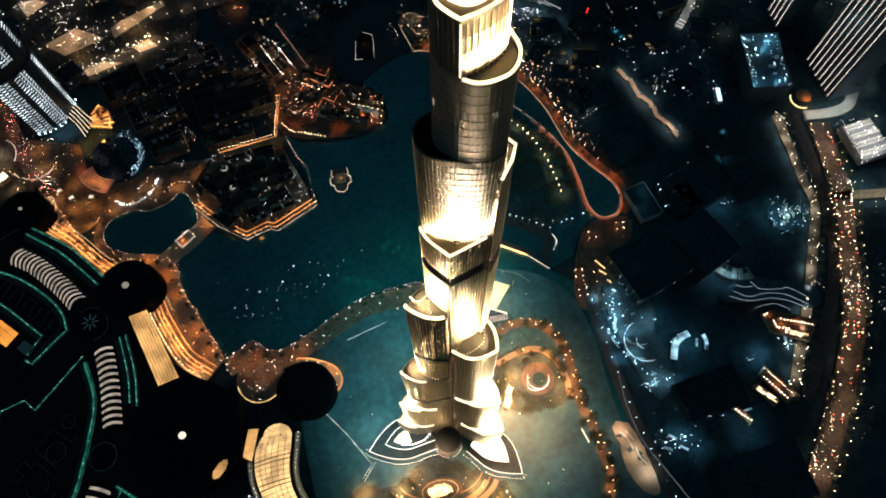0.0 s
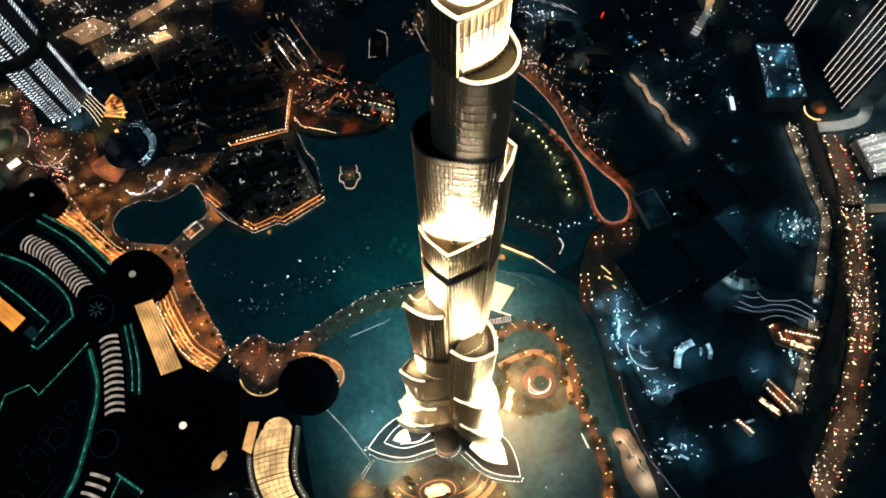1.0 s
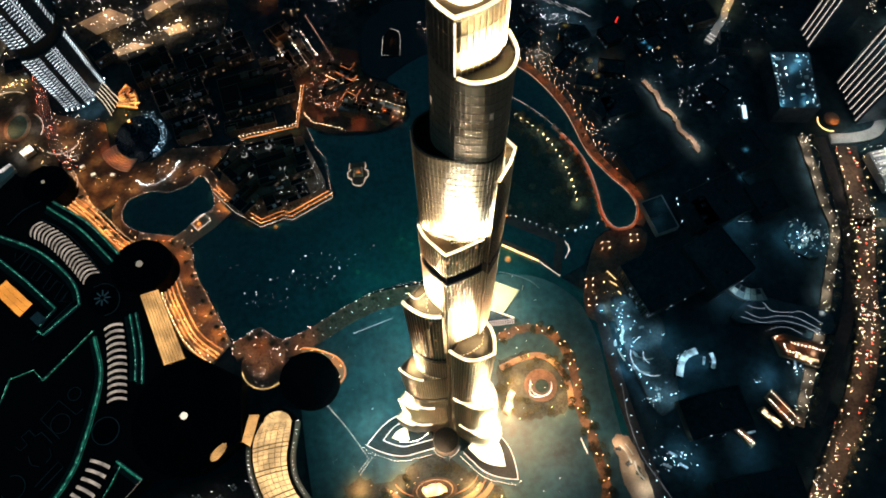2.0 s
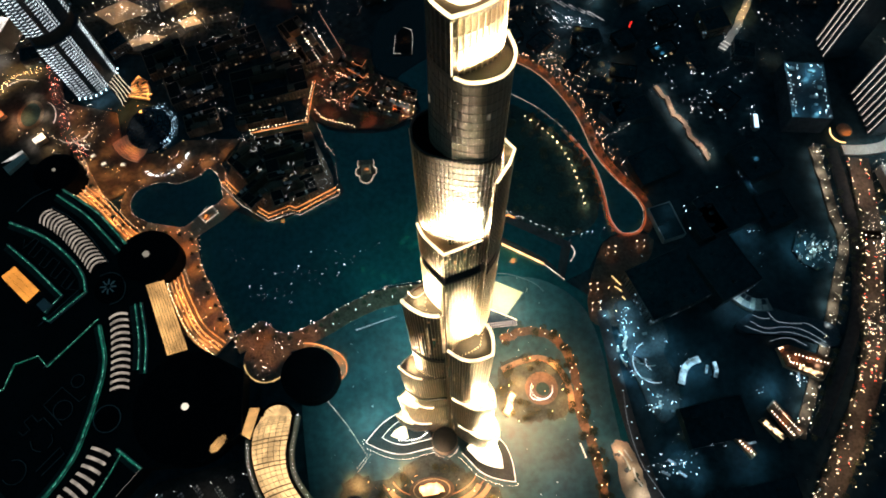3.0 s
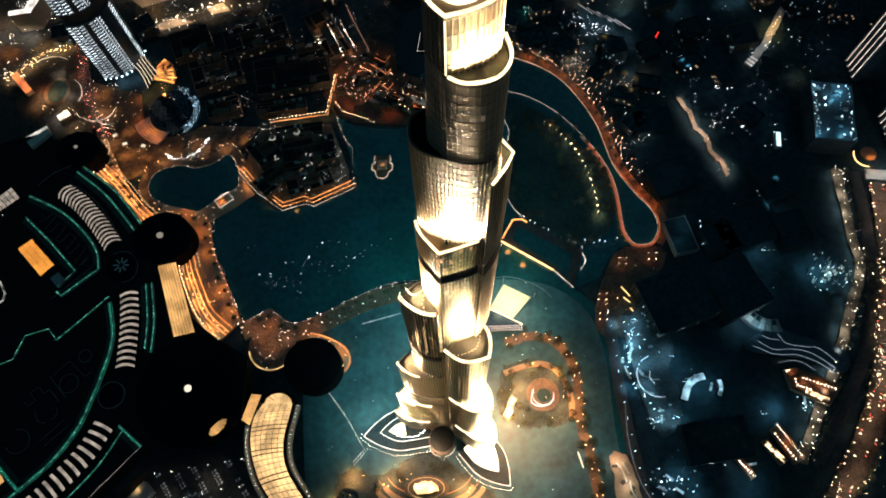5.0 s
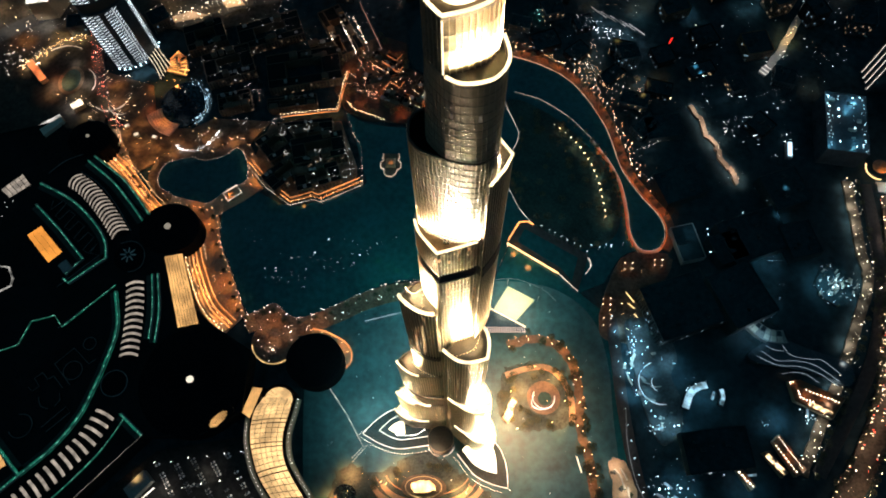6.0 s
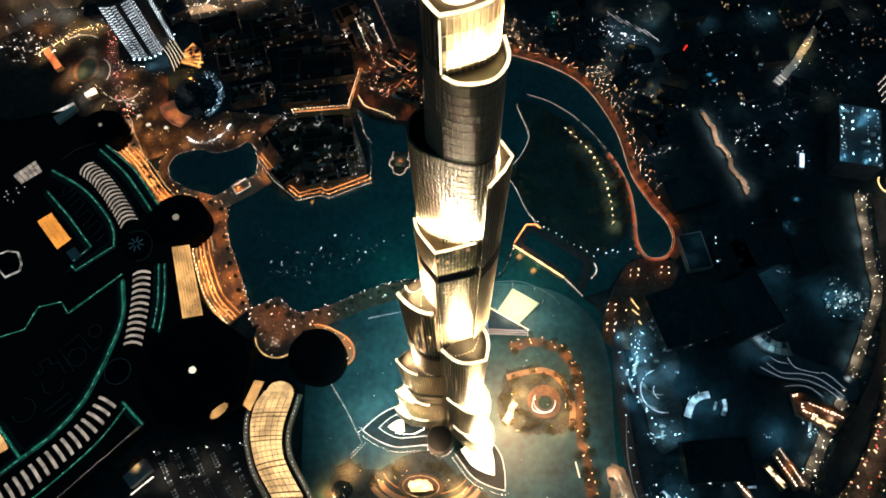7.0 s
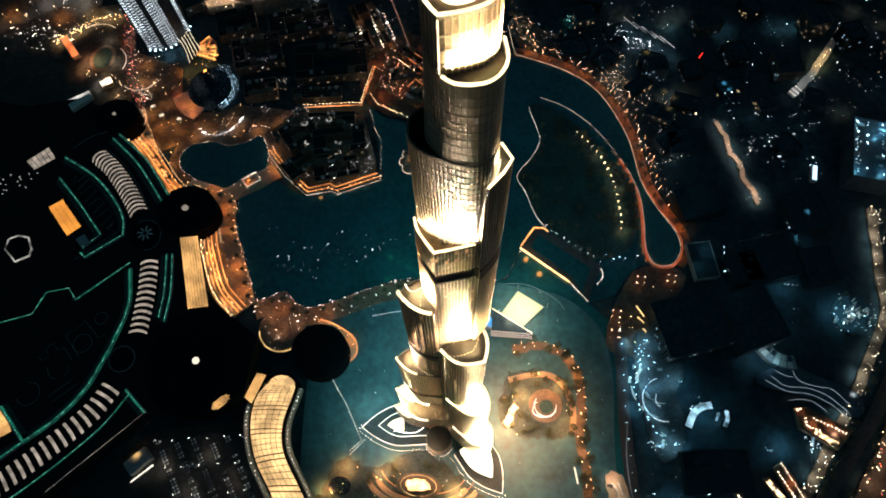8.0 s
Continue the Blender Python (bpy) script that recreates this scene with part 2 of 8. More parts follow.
LAKE_EAST = spline([(-268, 233), (-263, 191), (-249, 164), (-221, 107), (-206, 112), (-192, 119), (-181, 110), (-164, 103), (-132, 115), (-103, 130), (-67, 145), (-30, 150), (10, 152), (45, 158), (60, 190), (74, 220), (97, 205), (116, 159), (138, 138)], 4)
LAKE_SOUTH = spline([(165, 150), (185, 180), (205, 190), (228, 192), (237, 211), (232, 232), (213, 258), (194, 293), (178, 352), (144, 410), (101, 440), (47, 455), (14, 452), (-20, 432), (-32, 420), (-18, 408), (-8, 365), (-50, 345), (-110, 350), (-134, 364), (-122, 332), (-109, 287), (-106, 264), (-153, 246), (-188, 236), (-221, 250), (-240, 262)], 4)
LAKE = LAKE_EAST + LAKE_SOUTH
setting("water", solid(LAKE, -2.5, -1.4), M_WATER, "dark teal water of a large city lake", "lake")
# the far arm's missing light is put into a darker water colour
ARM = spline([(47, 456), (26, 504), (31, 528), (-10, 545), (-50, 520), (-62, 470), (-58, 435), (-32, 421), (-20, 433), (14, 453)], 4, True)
setting("water_arm", solid(ARM, -2.5, -1.45), surface("water_darkened_as_unlit", (0.004, 0.012, 0.018), 0.2, grain=0.35, big=60, small=6), "arm of the city lake, darkened by colour as unlit", "lake")
MOAT = [(10, 148), (48, 156), (72, 216), (96, 204), (116, 158), (140, 136), (160, 120), (176, 90), (178, 20), (186, -60), (202, -150), (150, -170), (150, 60), (60, 120)]
setting("water_moat", solid(MOAT, -2.6, -1.5), M_WATER, "dark teal water round the podium", "lake")
POND = spline([(-344, 288), (-330, 295), (-314, 298), (-298, 294), (-280, 299), (-270, 305), (-262, 312), (-252, 304), (-245, 284), (-245, 265), (-261, 260), (-272, 249), (-284, 237), (-301, 240), (-319, 242), (-330, 249), (-344, 257), (-350, 272)], 3, True)
setting("water_pond", solid(POND, -2.5, -1.3), M_WATER, "small teal pond ringed by a lit promenade", "pond")


def quay(name, pts, z0, z1, material, label, category):
    return setting(name, solid(pts, z0, z1), material, label, category)


# land around the water, as slabs a step above it
PARK = spline([(60, 382), (70, 354), (75, 335), (66, 311), (51, 286), (62, 265), (73, 241), (82, 228), (110, 196), (150, 190), (180, 205), (190, 240), (184, 278), (165, 310), (132, 350), (100, 374), (76, 386)], 4, True)
quay("pavement_park", PARK, -3, -0.6, M_GRASS, "dark lawn of a park island in the lake", "park")
PLINTH = spline([(-120, 112), (-60, 138), (0, 142), (48, 150), (110, 142), (150, 110), (164, 60), (166, 0), (172, -80), (180, -170), (60, -180), (-100, -170), (-130, -110), (-142, -60), (-150, 20), (-150, 76)], 5, True)
setting("pavement_podium", solid(PLINTH, -3, -0.9), surface("podium_paving", (0.030, 0.092, 0.108), 0.5, grain=0.6, big=34, small=7), "grey paved podium and pools round the skyscraper", "podium")

# orange promenade between mall and lake
PROM_OUT = spline([(-415, 345), (-404, 322), (-356, 248), (-322, 236), (-285, 228), (-271, 222), (-267, 203), (-263, 188), (-250, 162), (-223, 105)], 5)
PROM_IN = spline([(-432, 296), (-395, 264), (-356, 222), (-310, 186), (-295, 153), (-272, 108), (-244, 82)], 5)
quay("pavement_promenade", PROM_OUT + PROM_IN[::-1], -3, -0.5, M_PAVING, "warm-lit sandstone promenade along the lake", "promenade")
PROM_S = spline([(-225, 103), (-206, 112), (-192, 119), (-181, 110), (-164, 103), (-132, 115), (-103, 130), (-67, 143), (-30, 147), (10, 148)], 4)
quay("pavement_lakeside", PROM_S + offset(PROM_S, -20)[::-1], -3, -0.45, M_WALK, "curving lakeside walk with lamps", "promenade")
GARDEN_W = spline([(54, 45), (64, 57), (94, 60), (113, 50), (125, 24), (125, 4), (113, -6), (91, -9), (64, -6), (50, 12)], 5, True)
quay("pavement_garden", ragged(GARDEN_W, 2.2), -3, -0.75, surface("garden_earth", (0.042, 0.062, 0.062), 0.85, grain=0.75, big=9, small=2, spec=0.2), "round dark planted garden beside the skyscraper", "garden")
GARDEN_PATH = spline([(60, 78), (90, 86), (116, 75), (128, 54), (133, 24), (131, -4), (138, -32), (142, -59), (142, -85), (130, -130)], 5)
setting("pavement_garden_path", strip(ragged(GARDEN_PATH, 1.2), 9, -3, -0.7), M_WALK, "curving garden path lined with amber lamps", "footpath")
GARDEN_N = spline([(-112, -66), (-106, -50), (-90, -47), (-66, -55), (-44, -38), (-20, -34), (4, -46), (24, -58), (40, -70), (52, -95), (50, -160), (-110, -160), (-118, -100)], 5, True)
quay("pavement_garden_gate", ragged(GARDEN_N, 2.6), -3, -0.7, surface("gate_garden_earth", (0.040, 0.058, 0.058), 0.85, grain=0.75, big=9, small=2, spec=0.2), "brown paved gardens before the skyscraper's gate", "garden")
setting("water_gate_pool", solid(arc(-100, -74, 11, 0, 345, 20, 9), -1.5, -0.6), surface("black_garden_pool", (0.006, 0.014, 0.018), 0.2, grain=0.4), "dark round garden pool", "pool")
setting("pavement_pond", strip(offset(POND, 6, True), 11, -3, -0.44, True), M_WALK, "warm-lit walk round the pond", "promenade")
setting("pavement_hotel_garden", solid([(-445, 420), (-424, 340), (-414, 304), (-384, 274), (-352, 292), (-334, 304), (-300, 306), (-280, 308), (-262, 320), (-246, 320), (-226, 350), (-296, 353), (-320, 338), (-350, 338), (-370, 362), (-380, 400)], -3, -0.56), M_PLOT, "brown paved hotel gardens under warm lamps", "garden")
BRIDGE = [(-330, 238), (-285, 228), (-250, 252), (-232, 268)]
quay("pavement_bridge", offset(BRIDGE, 9) + offset(BRIDGE, -12)[::-1], -3, -0.4, M_PAVING, "paved causeway between pond and lake", "bridge")


def road(name, pts, width, label, material=None, lanes=0):
    ob = setting(name, strip(pts, width, -3, -0.35), material or M_ASPHALT, label, "road")
    return ob


HIGHWAY = spline([(499, 262), (493, 221), (488, 186), (484, 159), (471, 121), (460, 84), (451, 51), (436, 15), (417, -18), (385, -65), (333, -132), (283, -195)], 6)
road("road_highway", HIGHWAY, 24, "wide boulevard with heavy evening traffic", surface("worn_boulevard_asphalt", (0.055, 0.046, 0.040), 0.8, grain=0.7, big=16, small=3, spec=0.2))
road("road_boulevard", spline([(472, 277), (471, 235), (468, 189), (465, 155), (453, 111), (437, 70), (405, 18), (362, -44)], 6), 13, "dark empty carriageway beside the boulevard")
SIDE = spline([(452, 281), (451, 229), (450, 190), (452, 170), (447, 146), (435, 123), (410, 70), (368, -4), (345, -45)], 6)
road("road_side", ragged(SIDE, 0.8), 11, "side road with lit verges", M_PLOT)
road("road_cross", [(471, 166), (495, 163), (536, 158), (640, 150)], 11, "cross street at the boulevard", M_PLOT)
road("road_loop", spline([(484, 274), (514, 272), (541, 278), (558, 300), (576, 330), (590, 380)], 6), 13, "curving slip road under pale lamps", M_CONCRETE)
WEST = spline([(170, 110), (173, 71), (176, 20), (184, -44), (200, -120)], 6)
road("road_west", WEST, 12, "narrow service road beside the podium")
NORTH = spline([(-640, 440), (-560, 500), (-480, 540), (-412, 560), (-376, 564), (-318, 573), (-266, 584), (-178, 596), (0, 650)], 6)
road("road_far", NORTH, 20, "far avenue with street lamps")
NORTH2 = spline([(-400, 512), (-370, 500), (-340, 498), (-289, 530), (-240, 540)], 6)
road("road_far_branch", NORTH2, 13, "far branch road with street lamps")
FORE = [(-760, 345), (-545, 322), (-475, 336), (-432, 330), (-428, 380), (-452, 430), (-455, 475), (-420, 500), (-330, 480), (-240, 515), (-230, 560), (-250, 640), (-420, 690), (-760, 720)]
setting("pavement_forecourt", solid(FORE, -3, -0.7), surface("dark_forecourt", (0.045, 0.040, 0.034), 0.85, grain=0.7, big=23, small=5, spec=0.2), "worn paved forecourts and plots under warm lamps", "paving")

# ---- the skyscraper ----
tower = thing("skyscraper", AX.x, AX.y, 0, "very tall stepped steel and glass skyscraper with floodlit terraces", "skyscraper")
W_BRONZE = points("bronze_lit_panes", (1.0, 0.50, 0.22), 0.13)
# glints on the shaft's windows, put in as faintly glowing panes
W_SPECK = points("pane_glints", (1.0, 0.84, 0.6), 0.10)


def wing_line(az, length, half, power=2.0, n=10, root=0.0):
    """The outline of a wing: straight flanks, then a nose that closes to its tip."""
    nose = min(length * 0.8, half * 1.9)
    us = [root, (root + length - nose) / 2, length - nose] + [length - nose + nose * math.sin(radians(90 * i / n)) for i in range(1, n + 1)]
    side = []
    for u in us:
        s = max(0.0, (u - (length - nose)) / nose)
        side.append((u, half * (1 - s ** power)))
    line = [(u, -v) for u, v in side] + [(u, v) for u, v in side[-2::-1]]
    c, s = math.cos(radians(az)), math.sin(radians(az))
    return [(u * c - v * s, u * s + v * c) for u, v in line]


def evenly(line, n):
    """n points at even steps round a closed outline, the first on its first point."""
    pts = line + line[:1]
    total = sum(math.hypot(b[0] - a[0], b[1] - a[1]) for a, b in zip(pts, pts[1:]))
    return [(x, y) for x, y, h in along(pts, total / n * 0.99999)][:n]


def facade(name, lo, hi, z0, z1, gap=1.3, step=4.0, label="", deep=0.45, wide=0.3, panes=None, share=1.0, edge=None, skin=None, belt=0.7):
    """One stage of the tower, from the outline lo at z0 to hi at z1: glazing, fins, a spandrel a storey, panes that
    glow, a parapet.
    """
    ob = None
    total = sum(math.hypot(b[0] - a[0], b[1] - a[1]) for a, b in zip(lo, lo[1:] + lo[:1]))
    n = max(24, int(total / gap))
    a, b = evenly(lo, n), evenly(hi, n)
    at = lambda i, z: ((a[i % n][0] * (z1 - z) + b[i % n][0] * (z - z0)) / (z1 - z0), (a[i % n][1] * (z1 - z) + b[i % n][1] * (z - z0)) / (z1 - z0))
    bmq = bmesh.new()
    r0, r1 = [bmq.verts.new((*p, z0)) for p in a], [bmq.verts.new((*p, z1)) for p in b]
    for i in range(n):
        bmq.faces.new((r0[i], r0[(i + 1) % n], r1[(i + 1) % n], r1[i]))
    bmq.faces.new(r1)
    bmq.faces.new(r0[::-1])
    ob = part(name, bmq, skin or M_FACADE, tower, label)
    bmq = bmesh.new()
    for i in range(n):
        p, q = a[i - 1], a[(i + 1) % n]
        h = math.hypot(q[0] - p[0], q[1] - p[1]) or 1
        tx, ty = (q[0] - p[0]) / h, (q[1] - p[1]) / h
        d = deep * random.uniform(0.85, 1.15)
        ring = [[bmq.verts.new((c[0] + tx * s * wide / 2 + ty * o * d, c[1] + ty * s * wide / 2 - tx * o * d, z)) for s, o in ((-1, 0), (1, 0), (1, 1), (-1, 1))] for c, z in ((a[i], z0), (b[i], z1 + 0.5))]
        sign = -1 if outward(a) < 0 else 1
        if sign < 0:
            for row, c in zip(ring, (a[i], b[i])):
                for v in row[2:]:
                    v.co.x, v.co.y = v.co.x - 2 * ty * d, v.co.y + 2 * tx * d
        for k in range(4):
            bmq.faces.new((ring[0][k], ring[0][(k + 1) % 4], ring[1][(k + 1) % 4], ring[1][k]))
        bmq.faces.new(ring[1])
    part("fin", bmq, M_STEEL, ob, kind="stuff")
    bmq = bmesh.new()
    z = z0 + step * 0.6
    while z < z1 - 0.8:
        band(bmq, [at(i, z) for i in range(n)], min(0.34, deep), z, z + belt, True)
        z += step
    part("spandrel", bmq, M_SPANDREL, ob, kind="stuff")
    if panes:
        bmq = bmesh.new()
        z = z0 + step * 0.6 + 1.0
        while z < z1 - step:
            for i in range(n):
                if random.random() < share:
                    (px, py), (qx, qy) = at(i, z), at(i + 1, z)
                    block(bmq, (px + qx) / 2, (py + qy) / 2, z, math.hypot(qx - px, qy - py) * 0.62, 0.24, step - 1.5, math.degrees(math.atan2(qy - py, qx - px)))
            z += step
        part("window", bmq, panes, ob, kind="stuff")
    part("parapet", strip(b, 0.6, z1, z1 + 1.2, True), edge or M_SPANDREL, ob)
    return ob


def outward(line):
    """Above nought where the outline runs anticlockwise."""
    return sum(p[0] * q[1] - q[0] * p[1] for p, q in zip(line, line[1:] + line[:1]))


def rim_light(ob, line, z, width=0.8, material=None, height=0.5):
    part("rim_light", strip(line, width, z, z + height), material or L_WARM, ob, "warm white light line along the terrace edge")


def deck_of(ob, line, z, material, label, shrink=0.97):
    cx, cy = sum(p[0] for p in line) / len(line), sum(p[1] for p in line) / len(line)
    part("terrace_floor", solid([(cx + (x - cx) * shrink, cy + (y - cy) * shrink) for x, y in line], z, z + 0.3), material, ob, label)


def lamp_row(ob, line, gap, z, size=0.5, material=None):
    bmq = bmesh.new()
    for x, y, h in along(line, gap):
        block(bmq, x, y, z, size, size * 0.7, size, h)
    part("lamp_row", bmq, material or L_WARM, ob, "row of small terrace lamps", "stuff")


AZ_L, AZ_R, AZ_B = 181.0, -40.0, 40.0


def prowed(prow, left, right):
    """A plan with one sharp prow: a smooth line from it round the back and home again."""
    return spline([prow] + left + right[::-1] + [prow], 4)[:-1]


BRONZE_DECK = surface("bronze_deck", (0.20, 0.13, 0.07), 0.7, grain=0.3, big=5, small=1)
# the shaft below the pointed terrace, parted by a dark plant floor
CORE = prowed((-6.0, -5.3), [(-9.6, -1.2), (-13.2, 3.4), (-15.0, 8.5), (-12.5, 15), (0, 19)], [(0.6, -3.2), (8.6, -0.4), (13.2, 4.0), (14.6, 9), (11, 16.5)])
core = facade("core", CORE, CORE, 0, 431, 1.5, deep=0.6, label="central shaft of steel fins and bronze-lit glass", panes=W_BRONZE, share=0.22)
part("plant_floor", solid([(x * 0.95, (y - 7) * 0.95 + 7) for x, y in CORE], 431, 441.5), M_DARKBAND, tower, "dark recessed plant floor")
vt = facade("tower_tier", CORE, CORE, 441.5, 465, 1.3, panes=W_BRONZE, share=0.16)
rim_light(vt, spline([(-15.0, 8.5), (-13.2, 3.4), (-9.6, -1.2), (-6.0, -5.3)], 5)[:-1] + spline([(-6.0, -5.3), (0.6, -3.2), (8.9, -0.3)], 5), 466.2, 1.0)
deck_of(vt, CORE, 465, BRONZE_DECK, "bronze-coloured terrace floor")

# the round shaft with a black notch on one side and a ringed terrace on the other
SHAFT_LO = prowed((-2.1, 1.2), [(-6, 2.9), (-10.4, 5.2), (-13.6, 8.6), (-12, 15), (0, 19.4)], [(3.0, 0.6), (8.8, 1.0), (13.0, 4.0), (13.8, 10), (11, 17)])
SHAFT_HI = prowed((-2.1, -0.6), [(-6.4, 0.7), (-10.4, 2.8), (-13.4, 7.6), (-12, 15), (0, 19.4)], [(2.8, -1.9), (8.2, -1.9), (12.4, 1.6), (13.6, 8), (11, 17)])
# parapet takes the dark louvre colour, so the unlit notch shows no rim
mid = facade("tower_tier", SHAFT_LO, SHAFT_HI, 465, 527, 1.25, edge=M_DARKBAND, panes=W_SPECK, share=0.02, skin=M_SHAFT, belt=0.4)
inner = spline([(-13.9, 9.2), (-10.6, 4.0), (-6, 1.7), (-2.1, 0.0), (3.0, -0.7), (8.4, -0.2)], 5)
lamp_row(vt, inner, 1.15, 466.0, 0.5)
part("floodlight_bank", strip(offset(inner, 1.0)[4:-2], 0.5, 465.3, 466.3), L_HOT, vt, "bank of floodlights at the facade's foot")
bmq = bmesh.new()
block(bmq, -3.2, -0.6, 465.3, 1.1, 0.8, 3.2)
block(bmq, -1.9, -0.5, 465.3, 0.7, 0.7, 2.2)
# backlit look of the crane is put into a near-black colour
part("crane_unit", bmq, surface("crane_silhouette", (0.003, 0.003, 0.003), 0.9, grain=0.2, spec=0.02), vt, "window-cleaning crane on the terrace, coloured as a dark silhouette")
# the notch's lack of light is put into the deck's black colour
deck_of(mid, SHAFT_HI, 527, surface("deck_blackened_as_unlit", (0.004, 0.004, 0.004), 0.9, grain=0.3, spec=0.02), "terrace floor coloured black as unlit")
UP_LO = prowed((-2.1, -0.7), [(-4.6, 1.9), (-7.6, 5.4), (-8.2, 10), (-6, 17), (0, 20)], [(2.8, -2.0), (8.2, -2.0), (12.4, 1.5), (13.6, 8), (8, 19)])
UP_HI = prowed((-2.1, -0.8), [(-4.2, 1.6), (-6.4, 5.0), (-7.2, 10), (-6, 16), (0, 20)], [(1.2, -2.9), (6.4, -3.1), (11.4, -0.6), (13.4, 5.6), (8, 19)])
up = facade("tower_tier", UP_LO, UP_HI, 527.3, 566.6, 1.5, deep=0.12, wide=0.14, panes=W_SPECK, share=0.02, skin=M_SHAFT, belt=0.3)
rim_light(up, spline([(-1.6, -1.5), (1.0, -3.0), (3.6, -3.4), (6.9, -3.0), (10.3, -1.6), (12.8, 1.5), (13.7, 5.6), (12.4, 11.2)], 6), 567.6, 0.8)
deck_of(up, UP_HI, 566.7, surface("grey_deck", (0.010, 0.012, 0.013), 0.7, grain=0.3, big=5, small=1), "dark grey terrace floor")
TOPB = prowed((-2.1, -0.5), [(-4.2, 1.8), (-6.3, 5.0), (-7.1, 10), (-5.6, 15), (0, 19)], [(1.5, 0.5), (5.0, 1.8), (8.8, 4.2), (11.3, 8.5), (9.6, 15)])
tb = facade("tower_tier", TOPB, TOPB, 567, 586, 1.55, 5.0, deep=0.35, wide=0.22)
rim_light(tb, spline([(-7.1, 10), (-6.3, 5.0), (-4.2, 1.8), (-2.1, -0.5)], 4)[:-1] + spline([(-2.1, -0.5), (1.5, 0.5), (5.0, 1.8), (8.8, 4.2), (11.3, 8.5)], 5), 587.0, 0.75)
deck_of(tb, TOPB, 586, BRONZE_DECK, "bronze-coloured terrace floor", 0.95)
part("corner_light", strip([(-2.3, -0.95), (-1.9, -0.95)], 0.16, 567.5, 586), L_WARM, tb, "upright light line on the prow")
SPIRE = prowed((0.6, 4.6), [(-2.4, 6.4), (-4.2, 10), (-2, 14), (1, 15.5)], [(3.6, 5.4), (6.6, 8.0), (7.2, 11.5), (5, 14.5)])
sp = facade("tower_tier", SPIRE, SPIRE, 586.3, 630, 1.2)
part("floodlight_bank", strip(spline([(-4.6, 8), (-2.9, 5.6), (0.4, 3.6), (4.2, 4.5), (7.6, 7.4)], 5), 0.8, 586.4, 587.3), L_HOT, sp, "bank of floodlights at the facade's foot")

# stages of each wing: foot, terrace height, length, half width, share of the flood light
STAGES = (
    (AZ_L, 2.2, (0.0, 3.2), ((0, 58, 56, 10.4, 1.9), (58, 142, 48, 10.2, 1.6), (142, 252, 39, 10, 1.4), (252, 390, 26.8, 9.3, 1.4))),
    (AZ_R, 3.0, (0.0, 3.0), ((0, 80, 47, 12.6, 17.0), (80, 196, 35, 12.6, 9.0), (196, 331, 24.4, 12.8, 1.3))),
    (AZ_B, 1.6, (3.0, 9.0), ((0, 196, 24, 10, 0), (196, 330, 16, 9, 0))),
)
# whole terrace floors glow, to give the blown-out glare of the floodlights
L_DECKGLARE = glowing("deck_glare", (1.0, 0.78, 0.46), 2.0, 0.5, 0.25)
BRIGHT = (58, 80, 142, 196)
L_UPRIGHT = glowing("gold_upright_strip", (1.0, 0.70, 0.34), 0.55, 0.6, 0.1)
